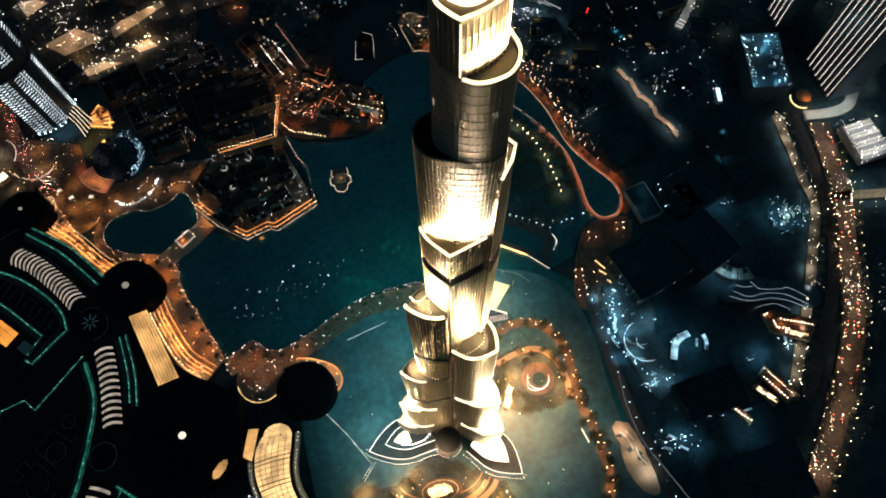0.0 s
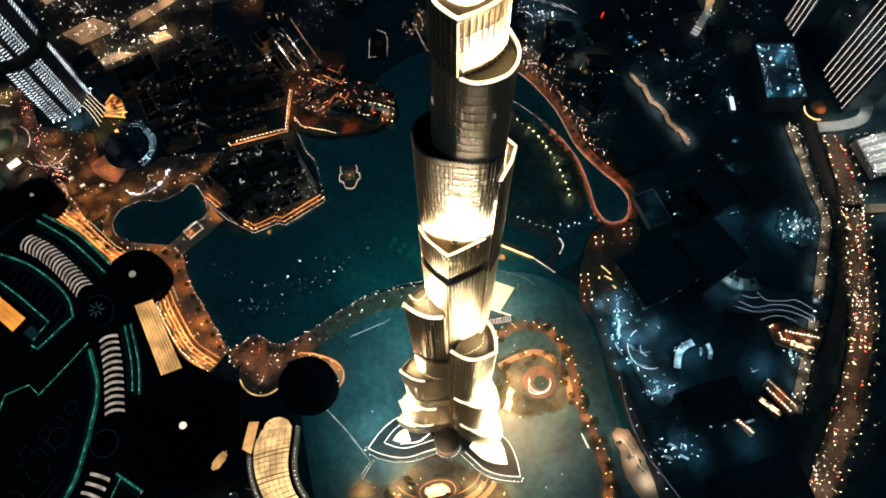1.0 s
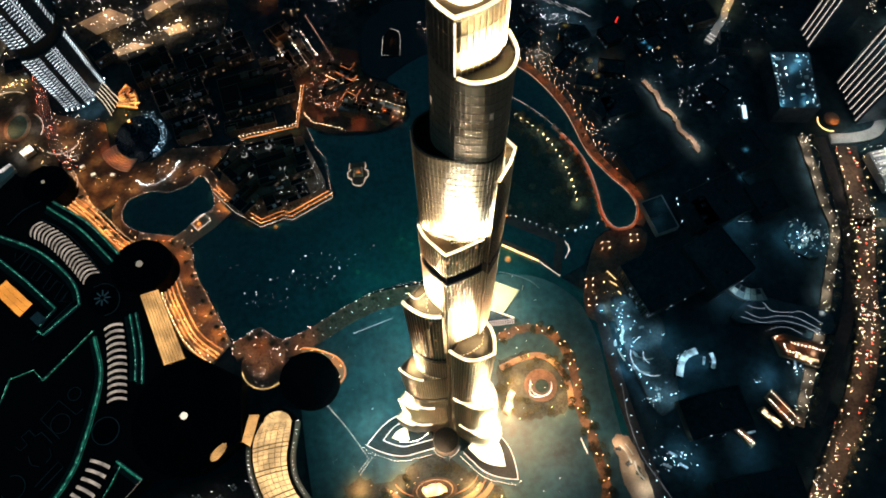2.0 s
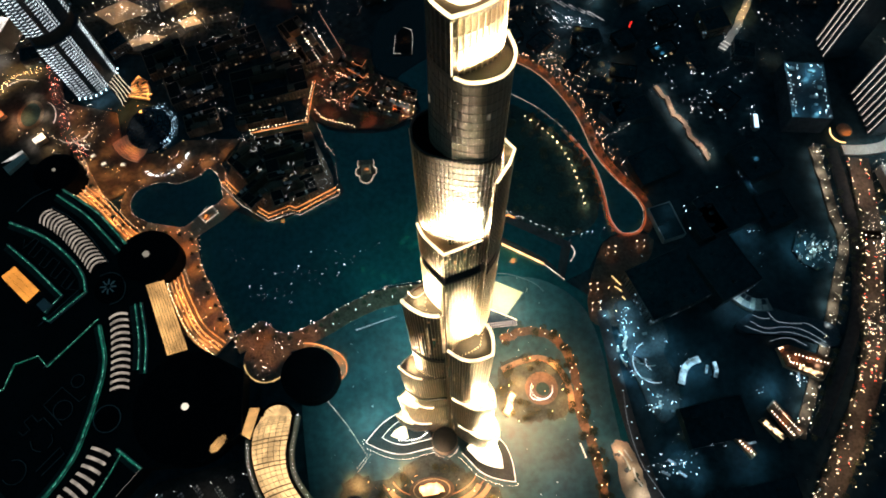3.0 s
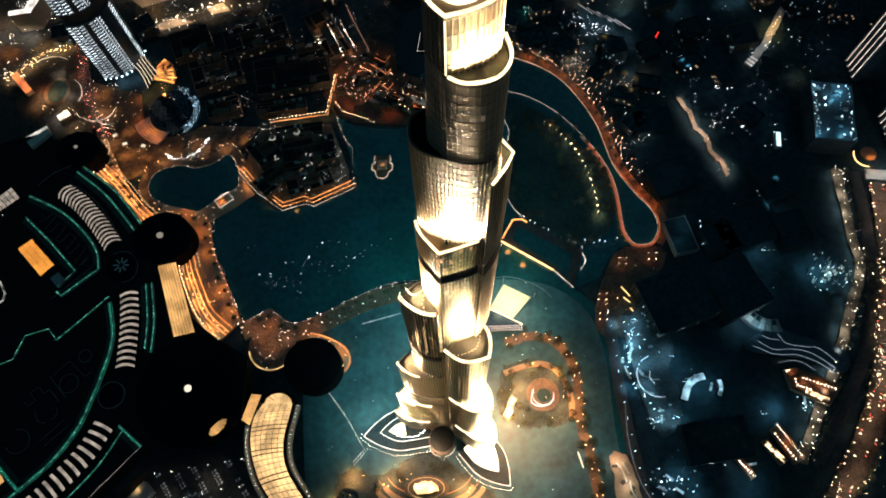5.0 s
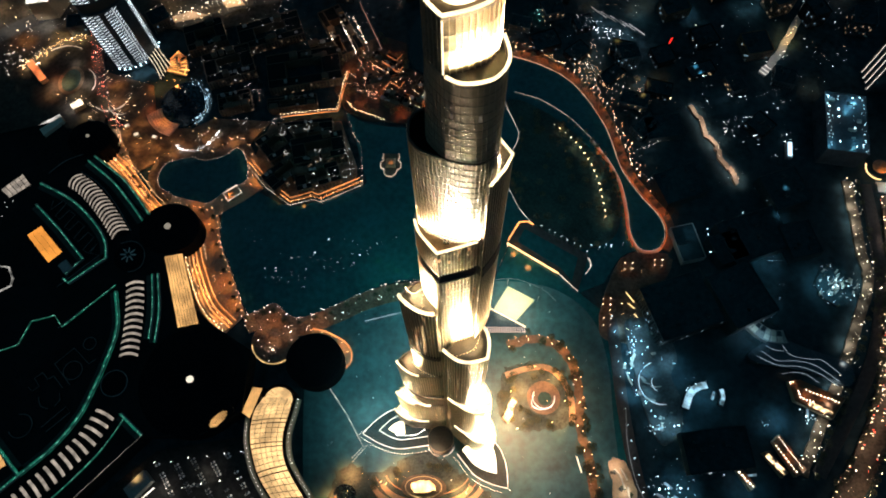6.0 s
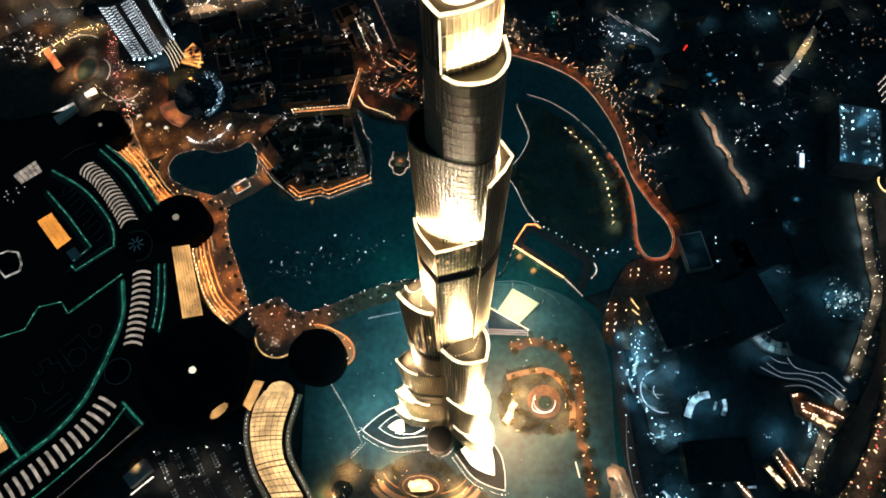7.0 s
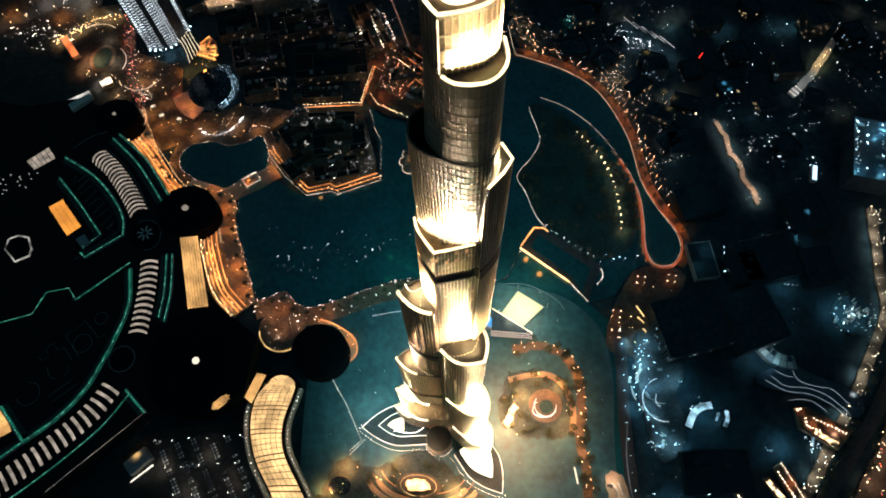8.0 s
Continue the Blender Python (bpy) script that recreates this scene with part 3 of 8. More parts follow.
for az, power, hub, stages in STAGES:
    c, s = math.cos(radians(az)), math.sin(radians(az))
    moved = lambda line: [(x + hub[0], y + hub[1]) for x, y in line]
    for i, (z0, z1, length, half, share) in enumerate(stages):
        line = moved(wing_line(az, length, half, power, root={AZ_L: 8.0, AZ_R: 4.5, AZ_B: 0.0}[az]))
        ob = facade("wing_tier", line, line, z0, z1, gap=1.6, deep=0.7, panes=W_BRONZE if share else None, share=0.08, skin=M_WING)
        for zb in (298, 176) if az == AZ_L else (176,):
            if z0 + 20 < zb < z1 - 20:
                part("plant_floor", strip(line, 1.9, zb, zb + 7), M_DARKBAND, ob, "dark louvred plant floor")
        # upright gold light lines between the fins
        ends = evenly(line, 60)
        for k in range(14 if share else 0):
            j = random.randrange(60)
            z = z0 + (z1 - z0) * random.uniform(0.05, 0.5)
            (px, py), (qx, qy) = ends[j], ends[(j + 1) % 60]
            dx, dy = (qx - px) * 0.12, (qy - py) * 0.12
            part("upright_light", strip([(px, py), (px + dx, py + dy)], 1.3, z, z + (z1 - z0) * random.uniform(0.15, 0.4)), L_UPRIGHT, ob, "thin gold upright light line")
        if not share:
            continue
        last = i + 1 == len(stages)
        foot = (0, 0, 14.0, half - 1.0, 0) if last else stages[i + 1]
        nose = moved(wing_line(az, length - 0.2, half - 0.2, power, n=16, root=max(foot[2] - half * 0.9, 2)))
        rim_light(ob, nose[len(nose) // 2 - 3:-2 if last else -4] if az == AZ_L else nose, z1 + 1.2, 1.7 if last else 1.2)
        deck = L_DECKGLARE if z1 in BRIGHT else surface("grey_terrace_deck", (0.07, 0.065, 0.056), 0.7, grain=0.3, big=5, small=1)
        bank = moved(wing_line(az, foot[2] + 1.6, foot[3] + 0.6, power, root=foot[2] * 0.5))
        if z1 in BRIGHT:
            part("floodlight_bank", strip(bank, 1.2, z1 + 0.3, z1 + 1.3), L_HOT, ob, "bank of floodlights at the facade's foot")
        else:
            lamp_row(ob, bank if not last else moved([(foot[2] * c * f - s * v, foot[2] * s * f + c * v) for f, v in ((1.02, 9), (1.12, 3), (1.05, -3), (0.72, -8.6))]) if az == AZ_L else bank, 2.0, z1 + 0.3, 0.45)
        part("terrace_floor", solid(moved(wing_line(az, length - 1.2, half - 1.2, power, root=8.0 if az == AZ_L else 4.5)), z1, z1 + 0.3), deck, ob, "terrace floor made to glow for floodlight glare" if deck is L_DECKGLARE else "grey terrace floor")
        u, hx, hy = foot[2] + (length - foot[2]) * 0.75, AX.x + hub[0], AX.y + hub[1]
        flood((hx + c * u, hy + s * u, z1 + 2.0), (hx + c * (foot[2] - 1), hy + s * (foot[2] - 1), z1 + 8), 34000 * share, WARM, 9, 2, 115)
        # a second bank on the corner of the terrace, turned to the flank
        v = half * (0.55 if az == AZ_L else -0.6)
        u2 = foot[2] + (length - foot[2]) * 0.25
        flood((hx + c * u2 - s * v, hy + s * u2 + c * v, z1 + 2.0), (hx + c * (foot[2] - 7) - s * v * 0.4, hy + s * (foot[2] - 7) + c * v * 0.4, z1 + 12), 11000 * share, WARM, 6, 2, 100)
# a thin far rim behind the highest left terrace
part("rim_light", strip(spline([(-23.6, 7.4), (-21.5, 4.6), (-18.6, 4.2), (-15.6, 6.4)], 5), 0.35, 391.4, 391.8), L_WARM, tower, "thin warm light line along the terrace edge")
BACK = [(4, 16), (10.0, 0.6), (11.6, -1.2), (16.4, 5.4), (18.8, 10.6), (14.8, 16.0), (8, 20)]
bk = facade("wing_tier", BACK, BACK, 331, 511, 1.4, deep=0.35)
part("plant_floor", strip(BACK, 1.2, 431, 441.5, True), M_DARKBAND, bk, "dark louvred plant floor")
rim_light(bk, [(11.7, -1.0), (16.4, 5.4), (18.7, 10.5), (14.7, 15.9)], 512.2, 0.9)
deck_of(bk, BACK, 511, M_DARKBAND, "dark terrace floor", 0.93)
lamp_row(bk, [(13.9, 3.4), (14.8, 8), (14.2, 13)], 1.3, 512.0, 0.5)
flood((AX.x + 16.5, AX.y + 9, 513), (AX.x + 10, AX.y + 8, 520), 24000, WARM, 5, 1)
# floodlights on the pointed terrace and on the highest one
for x, y in ((-13.2, 6.2), (-9.4, 1.6), (-5.4, -1.8), (-0.6, -1.4), (4.6, -0.8)):
    flood((AX.x + x, AX.y + y, 466.6), (AX.x + x * 0.8, AX.y + y + 5, 484), 4300, WARM, 4, 0.8, 140)
# added narrow beams from the pointed terrace, to brighten the shaft
for x, y, w in ((-5.6, -4.6, 1200), (0.4, -3.0, 2000), (5.0, -1.6, 3000), (9.4, 0.2, 8000)):
    flood((AX.x + x, AX.y + y, 467.4), (AX.x + x * 0.9, AX.y + y + 4.5, 548), w, (1.0, 0.80, 0.56), 3, 0.6, 34)
for x, y, w in ((2.0, -1.6, 1500), (5.6, -1.0, 6000), (9.6, 1.2, 13000), (12.2, 5.5, 12000)):
    flood((AX.x + x, AX.y + y, 568.2), (AX.x + x * 0.8, AX.y + y + 5, 577), w, WARM, 3.5, 0.8, 110)

# added teal fill floods by the high terraces, to brighten the lake
for eye, aim, w in (((-21, 4, 386), (-150, 170, 0), 11000), ((-8, 20, 386), (-80, 180, 0), 12500), ((24, 8, 500), (110, 250, 0), 15000)):
    flood((AX.x + eye[0], AX.y + eye[1], eye[2]), aim, w, (0.30, 0.86, 1.0), 4, 4, 55)

# added fill floods over the entrance hall, to blow out the wing's foot
for u, v, w in ((72, 0, 500000), (66, 12, 260000), (66, -12, 260000)):
    ca, sa = math.cos(radians(AZ_R)), math.sin(radians(AZ_R))
    flood((AX.x + u * ca - v * sa, AX.y + 4 + u * sa + v * ca, 17), (AX.x + 44 * ca, AX.y + 4 + 44 * sa, 34), w, WARM, 8, 2, 92)

L_HALL = glowing("white_hall_strip", (1.0, 0.94, 0.82), 1.7, 0.3)
HALL_GLASS = surface("dark_hall_glazing", (0.022, 0.034, 0.038), 0.6, grain=0.5, big=9, small=2, spec=0.2)
# round lobby drum between the two halls
drum = thing("lobby_drum", AX.x - 13, AX.y - 20, 0, "round bluish glass lobby drum at the tower's foot", "building")
DRUM = arc(0, 0, 12, 0, 352, 44)
part("glass_body", solid(DRUM, -0.9, 30), HALL_GLASS, drum)
bmq = bmesh.new()
for x, y, h in along(arc(0, 0, 12.1, 0, 352, 44), 1.9):
    block(bmq, x, y, -0.9, 0.25, 0.4, 31, h)
part("mullion", bmq, M_SPANDREL, drum, kind="stuff")
for z in (6, 12, 18, 24, 29.5):
    part("ring_beam", strip(arc(0, 0, 12.2, 0, 352, 44), 0.5, z, z + 0.6, True), M_SPANDREL, drum)
part("foot_light", strip(arc(0, 0, 13.6, 200, 262, 16), 0.5, -0.7, -0.2), L_WHITELINE, drum, "thin warm light line at the foot")
part("foot_light", strip(arc(0, 0, 13.6, 278, 345, 16), 0.5, -0.7, -0.2), L_WHITELINE, drum, "thin warm light line at the foot")
# leaf-shaped entrance halls at the foot
for az, tip in ((189.0, 92.0), (-50.0, 81.0)):
    hall = thing("entrance_hall", AX.x, AX.y, 0, "leaf-shaped glass entrance hall outlined in white light", "building", "entrance halls of the skyscraper")
    leafl = wing_line(az, tip, 20 if az > 0 else 18, 1.7, 14, root=26)
    part("glass_body", solid(leafl, -0.9, 9), HALL_GLASS, hall)
    inner = wing_line(az, tip - 17, 12, 1.7, 14, root=28)
    part("roof", solid(inner, 9, 14), HALL_GLASS, hall)
    for k in range(5):
        rim = wing_line(az, tip - 3 - 2.6 * k, 18.6 - 1.2 * k if az > 0 else 16.8 - 1.0 * k, 1.7, 14, root=27)
        part("roof_rib", strip(rim, 0.3, 9.0, 9.5), HALL_GLASS, hall)
    # glare on the hall roofs is put in as a glowing sheet
    if az < 0:
        part("roof_lamp", solid(wing_line(az, tip - 18, 11.6, 1.7, 12, root=26), 14, 14.5), glowing("roof_glare", (1.0, 0.80, 0.48), 2.6, 0.4, 0.2), hall, "hall roof made to glow for floodlight glare")
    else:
        part("roof_lamp", solid(wing_line(az, 66, 6, 1.7, 12, root=50), 14, 14.5), glowing("roof_glare", (1.0, 0.80, 0.48), 2.2, 0.6, 0.2), hall, "hall roof end made to glow for floodlight glare")
        lamp_row(hall, spline([(-30, -10), (-38, -15), (-48, -16), (-58, -15)], 5), 2.4, 14.1, 0.9, L_WHITE)
    part("edge_light", strip(leafl, 0.6, 9.1, 9.9), L_HALL, hall, "white light line round the roof")
    part("inner_light", strip(inner, 0.5, 14.1, 14.6), L_HALL, hall, "warm light line round the upper roof")
    bmq = bmesh.new()
    for x, y, h in along(offset(leafl, -4)[:len(leafl) // 2 + 2], 3.4) if az < 0 else along(offset(leafl, -4)[len(leafl) // 2 - 1:], 3.4):
        gem(bmq, x, y, 2.0, 0.32)
    part("marker_light", bmq, L_WHITE, hall, kind="stuff")


# ---- lamps and small repeats ----
def lamp_post(name, head, height, r, label):
    ob = thing(name, 0, 0, -0.5, label, "street lamp", "street lamps")
    bmq = bmesh.new()
    block(bmq, 0, 0, 0, 0.5, 0.5, 0.6)
    block(bmq, 0, 0, 0.6, 0.22, 0.22, height - 0.6)
    block(bmq, 0, 0, height - 0.3, 0.9, 0.22, 0.18)
    part("post", bmq, M_POST, ob)
    bmq = bmesh.new()
    ball(bmq, 0, 0, height + r * 0.8, r)
    part("lamp_head", bmq, head, ob)
    return ob


LAMP = {
    "gold": lamp_post("street_lamp", L_GOLD, 7, 0.40, "tall street lamp with a golden globe head"),
    "orange": lamp_post("street_lamp", L_ORANGE, 6, 0.36, "street lamp with an orange sodium head"),
    "white": lamp_post("street_lamp", L_WHITE, 6, 0.34, "street lamp with a white globe head"),
    "cool": lamp_post("street_lamp", L_COOL, 7, 0.48, "street lamp with a cool bluish head"),
}
LAMP_SPOT = {"gold": (-300, 100), "orange": (-270, 130), "white": (-140, 112), "cool": (180, 60)}
for key, (x, y) in LAMP_SPOT.items():
    LAMP[key].matrix_basis = pose(x, y, -0.5)


LAMP_REST = {key: [] for key in LAMP}


def lamps(key, pts, gap, jitter=0.0, start=0.0, z=-0.5, single=True):
    """A row of lamp posts; far rows go into one joined mesh at the end."""
    for x, y, h in along(pts, gap, start):
        x, y = x + random.uniform(-jitter, jitter), y + random.uniform(-jitter, jitter)
        if single:
            copy_thing(LAMP[key], pose(x, y, z, 0, 0, h))
        else:
            LAMP_REST[key].append((x, y, z))


def light_points(name, spots, material, label, category="lights", r=0.6):
    """Many tiny lights that nobody could count."""
    bmq = bmesh.new()
    for x, y, z in spots:
        gem(bmq, x, y, z, r * random.choice((0.35, 0.45, 0.5, 0.6, 0.7, 0.9, 1.35)))
    ob = part(name, bmq, material, None)
    return tagged(ob, label, category, kind="stuff")


def scatter(poly, count, z=1.5):
    xs, ys = [p[0] for p in poly], [p[1] for p in poly]
    out = []
    while len(out) < count:
        x, y = random.uniform(min(xs), max(xs)), random.uniform(min(ys), max(ys))
        if inside(x, y, poly):
            out.append((x, y, z + random.uniform(0, 2)))
    return out


def crowd(x, y):
    """How thickly lights stand at a place: bright quarters and dark gaps."""
    return 0.5 + 0.28 * math.sin(x / 23.0 + 1.3 * math.sin(y / 31.0)) + 0.28 * math.sin(y / 19.0 + 1.7 * math.sin(x / 41.0))


def rows_of(poly, count, z=5.0, headings=(12, 102), gap=(3.5, 7.0)):
    """Lights in short broken rows along streets and roof edges inside an outline, with stray ones between."""
    xs, ys = [p[0] for p in poly], [p[1] for p in poly]
    out = []
    while len(out) < count:
        x, y = random.uniform(min(xs), max(xs)), random.uniform(min(ys), max(ys))
        if random.random() > 1.6 * max(0.0, crowd(x, y)) ** 3:
            continue
        n = random.choice((1, 1, 1, 1, 2, 2, 3, 5, 8))
        a, g = radians(random.choice(headings) + random.uniform(-9, 9)), random.uniform(*gap)
        for k in range(n):
            if n > 2 and random.random() < 0.3:
                continue
            px, py = x + math.cos(a) * g * k + random.gauss(0, 1.1), y + math.sin(a) * g * k + random.gauss(0, 1.1)
            if inside(px, py, poly) and not inside(px, py, LAKE):
                out.append((px, py, z + random.uniform(0, 3)))
    return out


def light_line(name, pts, width, z, material, label, closed=False, height=0.5, dash=0.0):
    """A line of light let into an edge; dash: the length of its pieces."""
    width *= 0.7
    if dash:
        bmq = bmesh.new()
        for x, y, h in along(pts + pts[:1] if closed else pts, dash * 1.7):
            block(bmq, x, y, z, dash, width, height, h)
    else:
        bmq = strip(pts, width, z, z + height, closed)
    ob = part(name, bmq, material, None)
    return tagged(ob, label, "light line", kind="stuff" if dash else "")


# ---- the shopping mall ----
MALL_Z = 24.0
mall = thing("shopping_mall", -380, 60, 0, "huge black-roofed shopping mall with lit skylights and green light lines", "shopping mall")
MX, MY = 380, -60


def mal(pts):
    return [(p[0] + MX, p[1] + MY) for p in pts]


MALL_OUT = PROM_IN[::-1][1:] + [(-432, 296), (-470, 330), (-540, 310), (-720, 330), (-720, -220), (-470, -200), (-373, -109), (-299, -27), (-240, -24), (-205, 0), (-205, 60)]
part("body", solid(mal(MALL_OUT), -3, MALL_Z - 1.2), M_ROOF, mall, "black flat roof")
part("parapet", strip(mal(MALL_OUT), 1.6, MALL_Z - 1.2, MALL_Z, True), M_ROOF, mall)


def dome(cx, cy, rx, ry, h, finial, name="dome"):
    """A low ribbed dome on a drum, with a round light at its crown."""
    bmq = bmesh.new()
    rings, seg = 7, 40
    prev = None
    for i in range(rings + 1):
        a = radians(90 * i / rings)
        ring = [bmq.verts.new((cx + rx * math.cos(a) * math.cos(2 * math.pi * k / seg), cy + ry * math.cos(a) * math.sin(2 * math.pi * k / seg), MALL_Z - 1 + h * math.sin(a))) for k in range(seg)] if i < rings else [bmq.verts.new((cx, cy, MALL_Z - 1 + h))]
        if prev and len(ring) > 1:
            for k in range(seg):
                bmq.faces.new((prev[k], prev[(k + 1) % seg], ring[(k + 1) % seg], ring[k]))
        elif prev:
            for k in range(seg):
                bmq.faces.new((prev[k], prev[(k + 1) % seg], ring[0]))
        else:
            prism(bmq, [(v.co.x, v.co.y) for v in ring], 0, MALL_Z - 1)
        prev = ring
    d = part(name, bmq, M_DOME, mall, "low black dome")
    bmq = bmesh.new()
    for k in range(16):
        a = 2 * math.pi * k / 16
        pts = [(cx + rx * 1.004 * math.cos(b) * math.cos(a), cy + ry * 1.004 * math.cos(b) * math.sin(a)) for b in (0, 0.3, 0.6, 0.9, 1.2, 1.45)]
        for (p, q), b0, b1 in zip(zip(pts, pts[1:]), (0, 0.3, 0.6, 0.9, 1.2), (0.3, 0.6, 0.9, 1.2, 1.45)):
            z0, z1 = MALL_Z - 1 + h * math.sin(b0), MALL_Z - 1 + h * math.sin(b1)
            n = Vector((q[1] - p[1], p[0] - q[0], 0)).normalized() * 0.25
            vs = [bmq.verts.new((p[0] + n.x, p[1] + n.y, z0 + 0.25)), bmq.verts.new((p[0] - n.x, p[1] - n.y, z0 + 0.25)), bmq.verts.new((q[0] - n.x, q[1] - n.y, z1 + 0.25)), bmq.verts.new((q[0] + n.x, q[1] + n.y, z1 + 0.25))]
            bmq.faces.new(vs)
    part("rib", bmq, M_DOME, d, kind="stuff")
    if finial:
        part("crown_light", solid(arc(cx, cy, finial, 0, 345, 20), MALL_Z - 1.5 + h, MALL_Z + h), glowing("crown_skylight", (1.0, 0.86, 0.68), 0.8 if rx > 50 else 0.2), d, "round pale skylight")
    return d


dome(-259 + MX, 28 + MY, 54, 56, 6, 3.6)
dome(-313 + MX, 195 + MY, 33, 30, 5, 3.6)
# this flat dome stands in for a dark round inlet beside the lake
dome(-138 + MX, 52 + MY, 29, 28, 2, 0)
dome(-428 + MX, 308 + MY, 26, 24, 5, 2.0)
dome(-350 + MX, 161 + MY, 17, 17, 4, 0)
dome(-337 + MX, 23 + MY, 14, 14, 3, 0)

part("roof_ring", strip(arc(-337 + MX, 23 + MY, 13.2, 0, 350, 36), 0.6, MALL_Z - 0.4, MALL_Z + 0.6, True), M_CONCRETE, mall, "thin grey ring round a small dome")
PANE_DATA = {}


def piece(name, m, size, z, material, parent):
    """A flat glass piece; pieces of one size share a mesh."""
    key = (name, round(size[0], 1), round(size[1], 1), material.name)
    if key not in PANE_DATA:
        bmq = bmesh.new()
        block(bmq, 0, 0, 0, size[0], size[1], 0.5)
        data = bpy.data.meshes.new(name)
        bmesh.ops.recalc_face_normals(bmq, faces=bmq.faces)
        bmq.to_mesh(data)
        bmq.free()
        data.materials.append(material)
        PANE_DATA[key] = data
    ob = new(name, PANE_DATA[key])
    ob.parent = parent
    ob.matrix_basis = pose(m[0], m[1], z, 0, 0, m[2])
    return ob


def arched_bar(width, thick, rise, bow):
    """A curved skylight rib: an arch that spans the roof slot."""
    bmq = bmesh.new()
    n = 8
    rows = []
    for i in range(n + 1):
        s = -1 + 2 * i / n
        rows.append([bmq.verts.new((a * thick / 2 + bow * (1 - s * s), s * width / 2, rise * (1 - s * s) + b)) for a, b in ((-1, 0), (1, 0), (1, 0.6), (-1, 0.6))])
    for p, q in zip(rows, rows[1:]):
        for k in range(4):
            bmq.faces.new((p[k], p[(k + 1) % 4], q[(k + 1) % 4], q[k]))
    bmq.faces.new(rows[0])
    bmq.faces.new(rows[-1][::-1])
    bmesh.ops.recalc_face_normals(bmq, faces=bmq.faces)
    data = bpy.data.meshes.new("skylight_bar")
    bmq.to_mesh(data)
    bmq.free()
    data.materials.append(L_SKYLIGHT)
    return data


def zebra(pts, width, bars, thick, bow=0.8):
    """A curved slot in the roof bridged by lit glass bars."""
    line = spline(mal(pts), 8)
    slot = part("skylight", strip(line, width + 3, MALL_Z - 1.1, MALL_Z - 0.6), M_DOME, mall, "curved skylight of lit glass bars")
    total = sum(math.hypot(b[0] - a[0], b[1] - a[1]) for a, b in zip(line, line[1:]))
    data = arched_bar(width, thick, 1.2, bow)
    for x, y, h in along(line, total / bars, total / bars / 2):
        bar = new("skylight_bar", data)
        bar.parent = slot
        bar.matrix_basis = pose(x, y, MALL_Z - 0.4, 0, 0, h)


zebra([(-433, 253), (-410, 237), (-384, 210), (-364, 184)], 20, 18, 1.9, -4.5)
zebra([(-338, 132), (-333, 106), (-330, 81), (-328, 48)], 19, 12, 2.6, -2.2)
zebra([(-338, -4), (-352, -32), (-373, -58), (-407, -94), (-440, -125)], 21, 18, 3.0, -1.0)


M_LEDGE = surface("dark_roof_gravel", (0.045, 0.055, 0.050), 0.85, grain=0.5, big=8, small=1.2, spec=0.1)


def green(pts, width=1.2, smooth=True):
    line = spline(mal(pts), 6) if smooth else mal(pts)
    # wide dim strip paints the green wash round the thin line of beads
    ob = part("green_light_line", strip(line, width * 2.0, MALL_Z - 0.6, MALL_Z + 0.9), L_GREEN, mall, "glowing band for the green wash of a light line along a roof edge")
    beads = bmesh.new()
    for x, y, h in along(line, 1.9):
        block(beads, x, y, MALL_Z + 0.9, 1.1, 0.5, 0.3, h)
    part("bead_light", beads, L_BEAD, ob, "string of pale green beads of light", "stuff")
    if width < 0.5:
        return
    part("coping", strip(offset(line, 1.3), 0.8, MALL_Z - 1.2, MALL_Z + 1.6), M_CONCRETE, ob)
    part("ledge", strip(offset(line, -3.6), 6, MALL_Z - 1.1, MALL_Z - 0.7), M_LEDGE, ob)
    # added green lamps carry that wash onto the ledge
    for x, y, h in along(offset(line, -3.6), 13, 5):
        lamp(x, y, MALL_Z + 4, 420, (0.03, 0.80, 0.46), 2)


green([(-470, 247), (-430, 227), (-399, 201), (-381, 178), (-375, 158)])
green([(-375, 158), (-409, 128), (-416, 133)], smooth=False)
green([(-468, 220), (-435, 191), (-400, 156), (-415, 138)], 0.9, False)
green([(-422, 277), (-387, 250), (-364, 226), (-344, 203)], 0.9)
green([(-416, 283), (-379, 256), (-356, 232), (-336, 208)], 0.9)
green([(-356, 120), (-346, 80), (-351, 40), (-356, 18), (-365, -11), (-384, -41), (-410, -67)], 1.8)
green([(-410, -67), (-444, -36)], 1.2, False)
green([(-410, -67), (-440, -96), (-470, -120)], 1.6)
green([(-315, 141), (-306, 100), (-304, 66)], 0.9)
green([(-321, 140), (-313, 100), (-311, 70)], 0.7)
green([(-324, -7), (-299, -27)], 1.4, False)
green([(-404, 80), (-358, 127)], 0.25, False)
green([(-495, 40), (-445, 60), (-438, 85), (-415, 92), (-404, 80)], 0.2, False)
ROOFTUBE = surface("unlit_white_tube", (0.10, 0.10, 0.10), 0.6, grain=0.5, big=12, small=2)


def roof_outline(pts, smooth=False, closed=False, width=0.75, name="roof_tube"):
    """A thin tube of light that draws the edge of a low roof form, on a kerb."""
    line = spline(mal(pts), 5, closed) if smooth else mal(pts)
    ob = part("roof_kerb", strip(line, width + 0.9, MALL_Z - 1.2, MALL_Z, closed), M_DOME, mall)
    part(name, strip(line, width, MALL_Z, MALL_Z + 0.5, closed), ROOFTUBE, ob, "thin pale unlit tube on a roof kerb")


